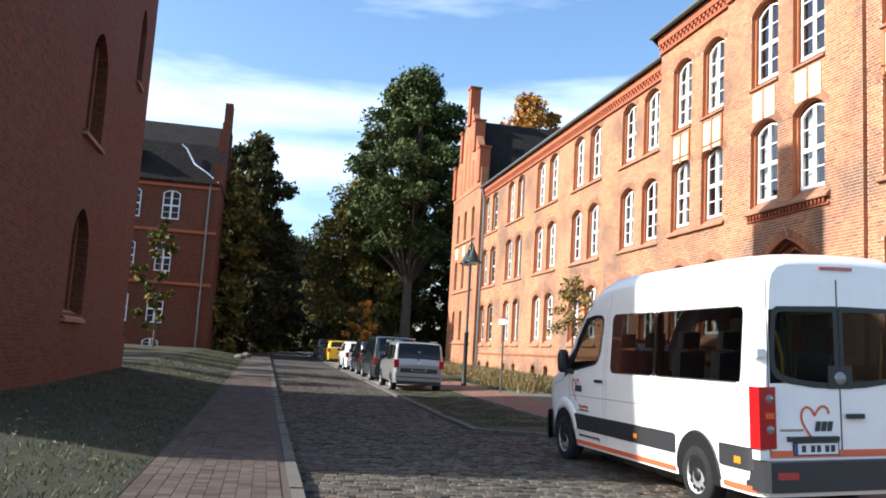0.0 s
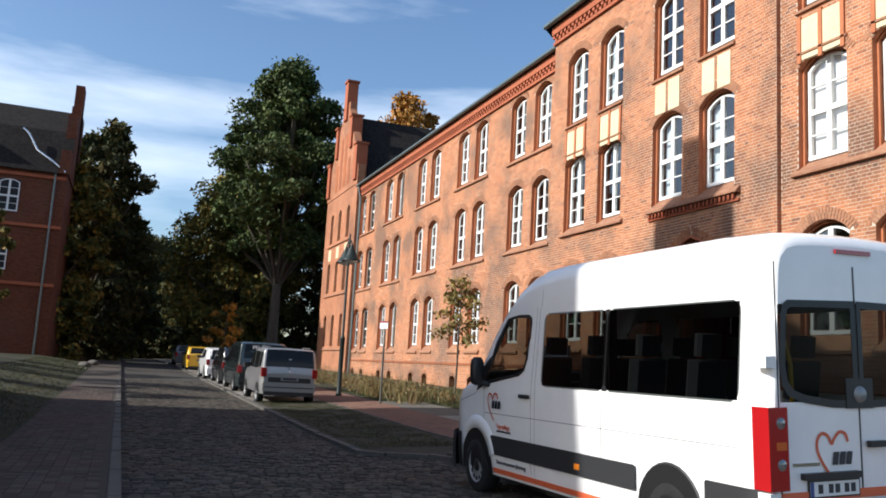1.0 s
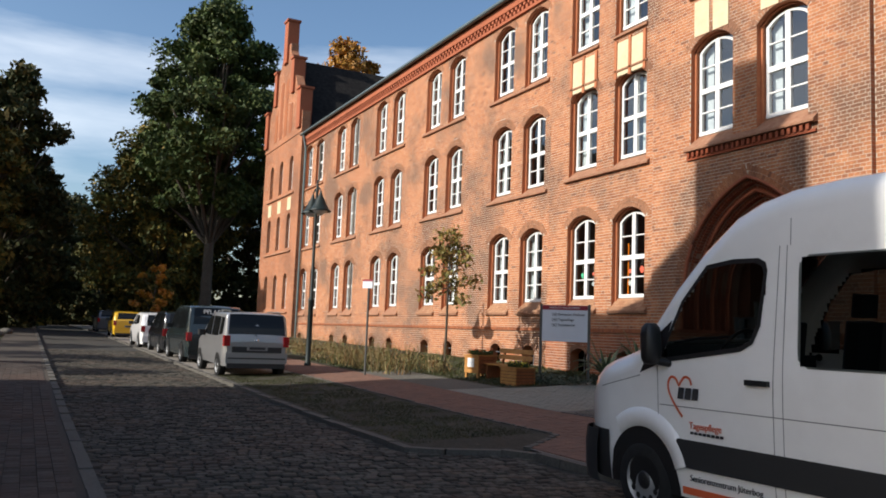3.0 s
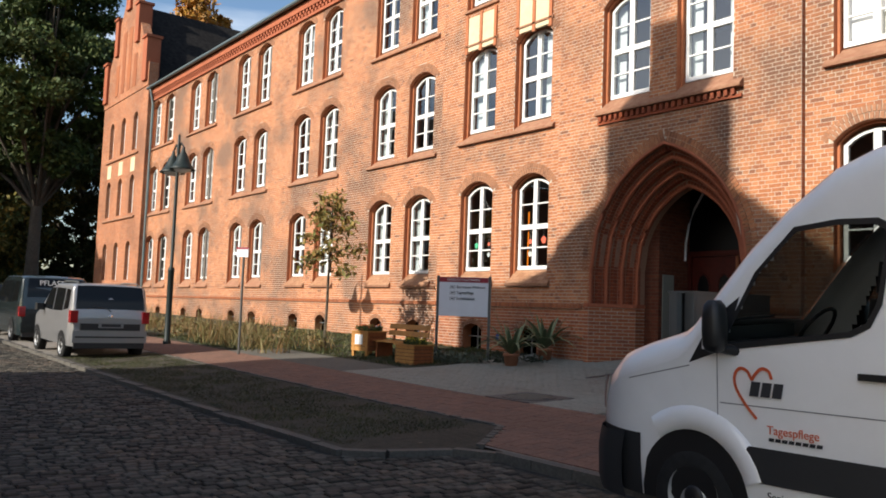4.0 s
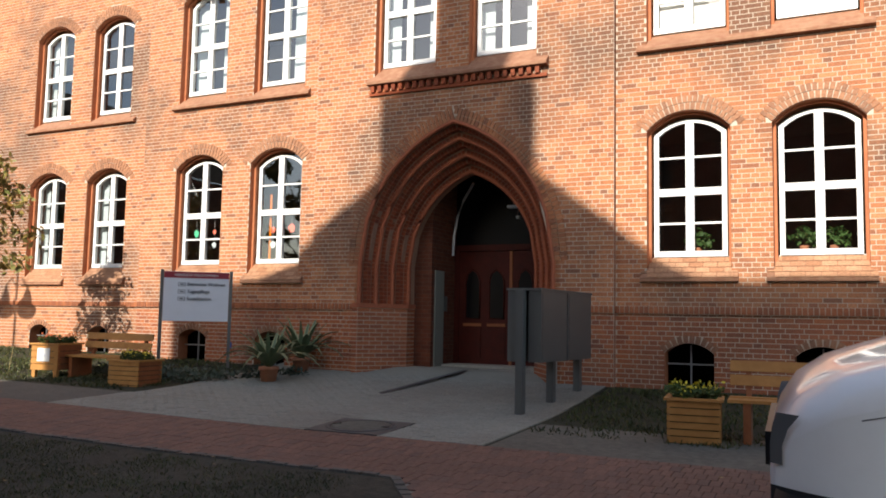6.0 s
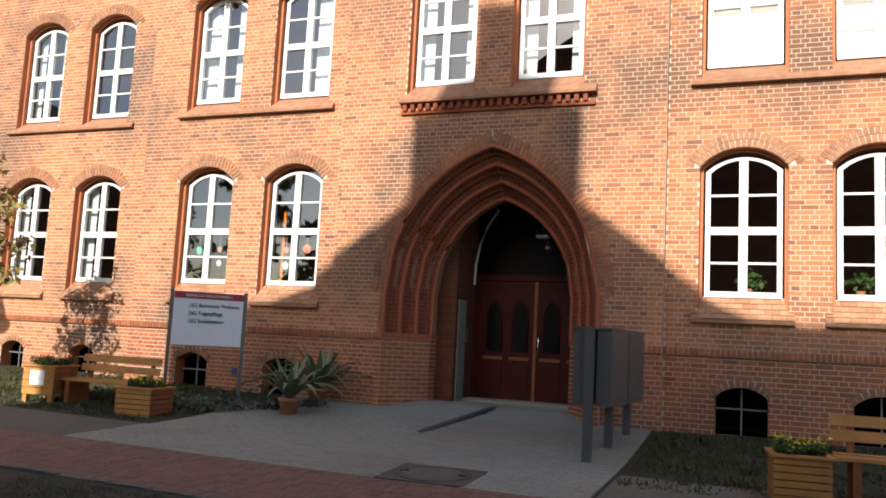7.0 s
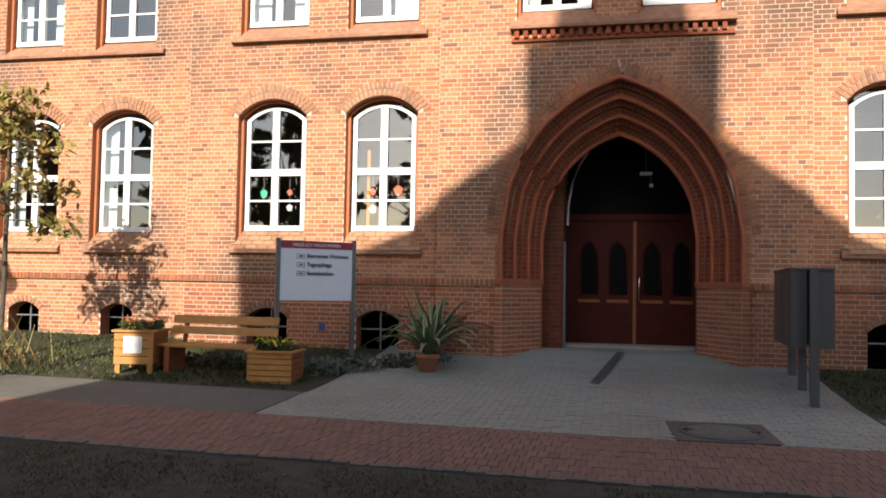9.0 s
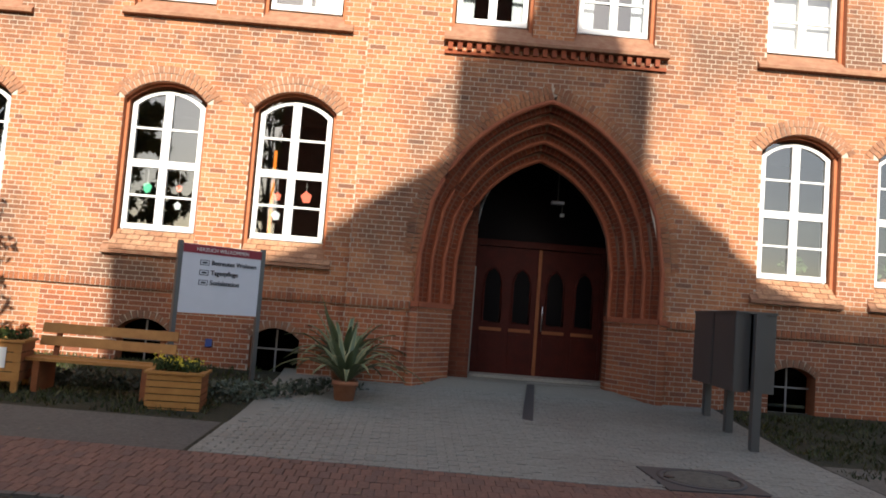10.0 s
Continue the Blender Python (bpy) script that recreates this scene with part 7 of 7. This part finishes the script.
for x, y in ((-33.5, -14.9), (-38.5, -14.6)):
    rk = thing("boulder", "pale boulder at the sidewalk's edge", "boulder", pose(x, y, 0.1 + climb(x)), "boulders")
    bs = MB()
    rows = [[(0.45 * math.cos(a) * math.sin(t) * (1 + 0.2 * math.sin(3 * a)), 0.35 * math.sin(a) * math.sin(t), 0.14 + 0.2 * math.cos(t)) for a in [6.283 * i / 12 for i in range(12)]] for t in [math.pi * k / 7 for k in range(8)]]
    part("stone", bs.grid(rows, True, True), M["kerb"], rk)


# ---- single stones and pavers ----
def stone_box(mb, x0, x1, y0, y1, z0, z1, z2=None, bev=0.012):
    """A stone with worn upper edges; z1 and z2 are the heights of its two ends in y."""
    z2 = z1 if z2 is None else z2
    k = len(mb.v)
    mb.v.extend([(x0, y0, z0), (x1, y0, z0), (x1, y1, z0), (x0, y1, z0), (x0, y0, z1 - bev), (x1, y0, z1 - bev), (x1, y1, z2 - bev), (x0, y1, z2 - bev),
                 (x0 + bev, y0 + bev, z1), (x1 - bev, y0 + bev, z1), (x1 - bev, y1 - bev, z2), (x0 + bev, y1 - bev, z2)])
    for q in ((0, 1, 5, 4), (1, 2, 6, 5), (2, 3, 7, 6), (3, 0, 4, 7), (4, 5, 9, 8), (5, 6, 10, 9), (6, 7, 11, 10), (7, 4, 8, 11), (8, 9, 10, 11)):
        mb.f.append(tuple(k + i for i in q))
        mb.s.append(False)


def unit_stone(name, mat, bev):
    mb = MB()
    stone_box(mb, -0.5, 0.5, -0.5, 0.5, -0.5, 0.5, None, bev)
    return mb.mesh(name, mat)


def cobbles(x0, x1, yrange, seedv):
    rnd = random.Random(seedv)
    out = []
    x = x0
    while x < x1:
        w = rnd.uniform(0.105, 0.14)
        ya, yb = yrange(x + w / 2)
        y = ya - rnd.uniform(0, 0.1)
        while y < yb:
            d = rnd.uniform(0.11, 0.18)
            if y + d > yb + 0.03 or y < ya - 0.05:
                y += d
                continue
            wob = 0.02 * math.sin(y * 2.3 + x * 0.7)
            out.append((x + wob + 0.007, x + wob + w - 0.007, y + 0.007, y + d - 0.007, 0.014 + rnd.uniform(-0.010, 0.012) + climb(x)))
            y += d
        x += w
    return out


def road_span(x):
    return (-12.97, -9.21 if x < 2.9 else (-8.8 if x < 3.25 else -7.87))


stones = cobbles(-24, 15, road_span, 9)
loose = [s for s in stones if 2.6 < s[0] < 6.0 and -11.0 < s[2] < -8.6]
loose = loose[:300]
keep = set(loose)
mb = MB()
for s in stones:
    if s not in keep:
        stone_box(mb, s[0], s[1], s[2], s[3], s[4] - 0.045, s[4])
tagged(part("cobblestones", mb, M["cobble"], road, "rounded grey granite setts"), kind="stuff")
me = unit_stone("cobblestone", M["cobble"], 0.09)
for s in loose:
    share("cobblestone", me, road, Matrix.LocRotScale(((s[0] + s[1]) / 2, (s[2] + s[3]) / 2, s[4] - 0.04), None, (s[1] - s[0], s[3] - s[2], 0.08)))


def pavers(regions, zf, sx, sy, seedv, skip=None, gap=0.004):
    rnd = random.Random(seedv)
    out = []
    for x0, x1, y0, y1 in regions:
        j, y = 0, y0
        while y < y1 - sy * 0.5:
            x = x0 - (sx / 2 if j % 2 else 0)
            while x < x1:
                a, b = max(x, x0) + gap / 2, min(x + sx, x1) - gap / 2
                if b - a > 0.03 and not (skip and skip((a + b) / 2, y + sy / 2)):
                    dz = rnd.uniform(-0.002, 0.003)
                    ye = min(y + sy, y1)
                    out.append((a, b, y + gap / 2, ye - gap / 2, zf(y) + 0.012 + dz + climb(a), zf(ye) + 0.012 + dz + climb(a)))
                x += sx
            y += sy
            j += 1
    return out


def lay(name, stuff_name, rows, pick, mat, parent):
    near = [q for q in rows if pick(q)][:300]
    ks = set(near)
    mb = MB()
    for q in rows:
        if q not in ks:
            stone_box(mb, q[0], q[1], q[2], q[3], min(q[4], q[5]) - 0.03, q[4], q[5], 0.003)
    tagged(part(stuff_name, mb, mat, parent), kind="stuff")
    me = unit_stone(name, mat, 0.03)
    for q in near:
        tilt = math.atan2(q[5] - q[4], q[3] - q[2])
        share(name, me, parent, Matrix.LocRotScale(((q[0] + q[1]) / 2, (q[2] + q[3]) / 2, (q[4] + q[5]) / 2 - 0.02), Euler((tilt, 0, 0)), (q[1] - q[0], q[3] - q[2], 0.04)))


def off_verge(x, y):
    """Left of the slanting stone edging at the verge's corner."""
    return x < 2.75 + (-6.68 - y) * 0.77 and y < -6.68


red = pavers([(-24, 14, -6.68, -5.15), (2.6, 14, -7.62, -6.68)], yard, 0.1, 0.2, 2, off_verge)
lay("paver", "red_pavers", red, lambda q: -0.6 < q[0] < 2.0 and q[2] > -6.3, M["paver"], pave_bed)
grey = pavers([(-3.8, 2.9, -5.15, -0.02)], lambda y: yard(y) + 0.004, 0.2, 0.1, 3, lambda x, y: (abs(x - 1.11) < 0.44 and abs(y + 4.68) < 0.43) or x < -3.8 + max(0.0, y + 4.0) * 0.22)
lay("paver", "grey_pavers", grey, lambda q: -1.0 < q[0] < 1.0 and q[2] < -3.1, M["paver_grey"], plaza_bed)

side = pavers([(-14, 15, -14.6, -13.14)], lambda y: 0.113, 0.14, 0.14, 5)
lay("paver", "walk_stones", side, lambda q: 6.0 < q[0] < 9.9, M["walk_stone"], walk_left)

# the bricks over the entrance
me = MB().box(-0.5, 0.5, 0.0, 1.0, -0.5, 0.5, "xXyzZ").mesh("brick", M["brick"])
for a, b, c, d, y in LOOSE:
    share("brick", me, building, Matrix.LocRotScale(((a + b) / 2, y, (c + d) / 2), None, (b - a, 0.012, d - c)))
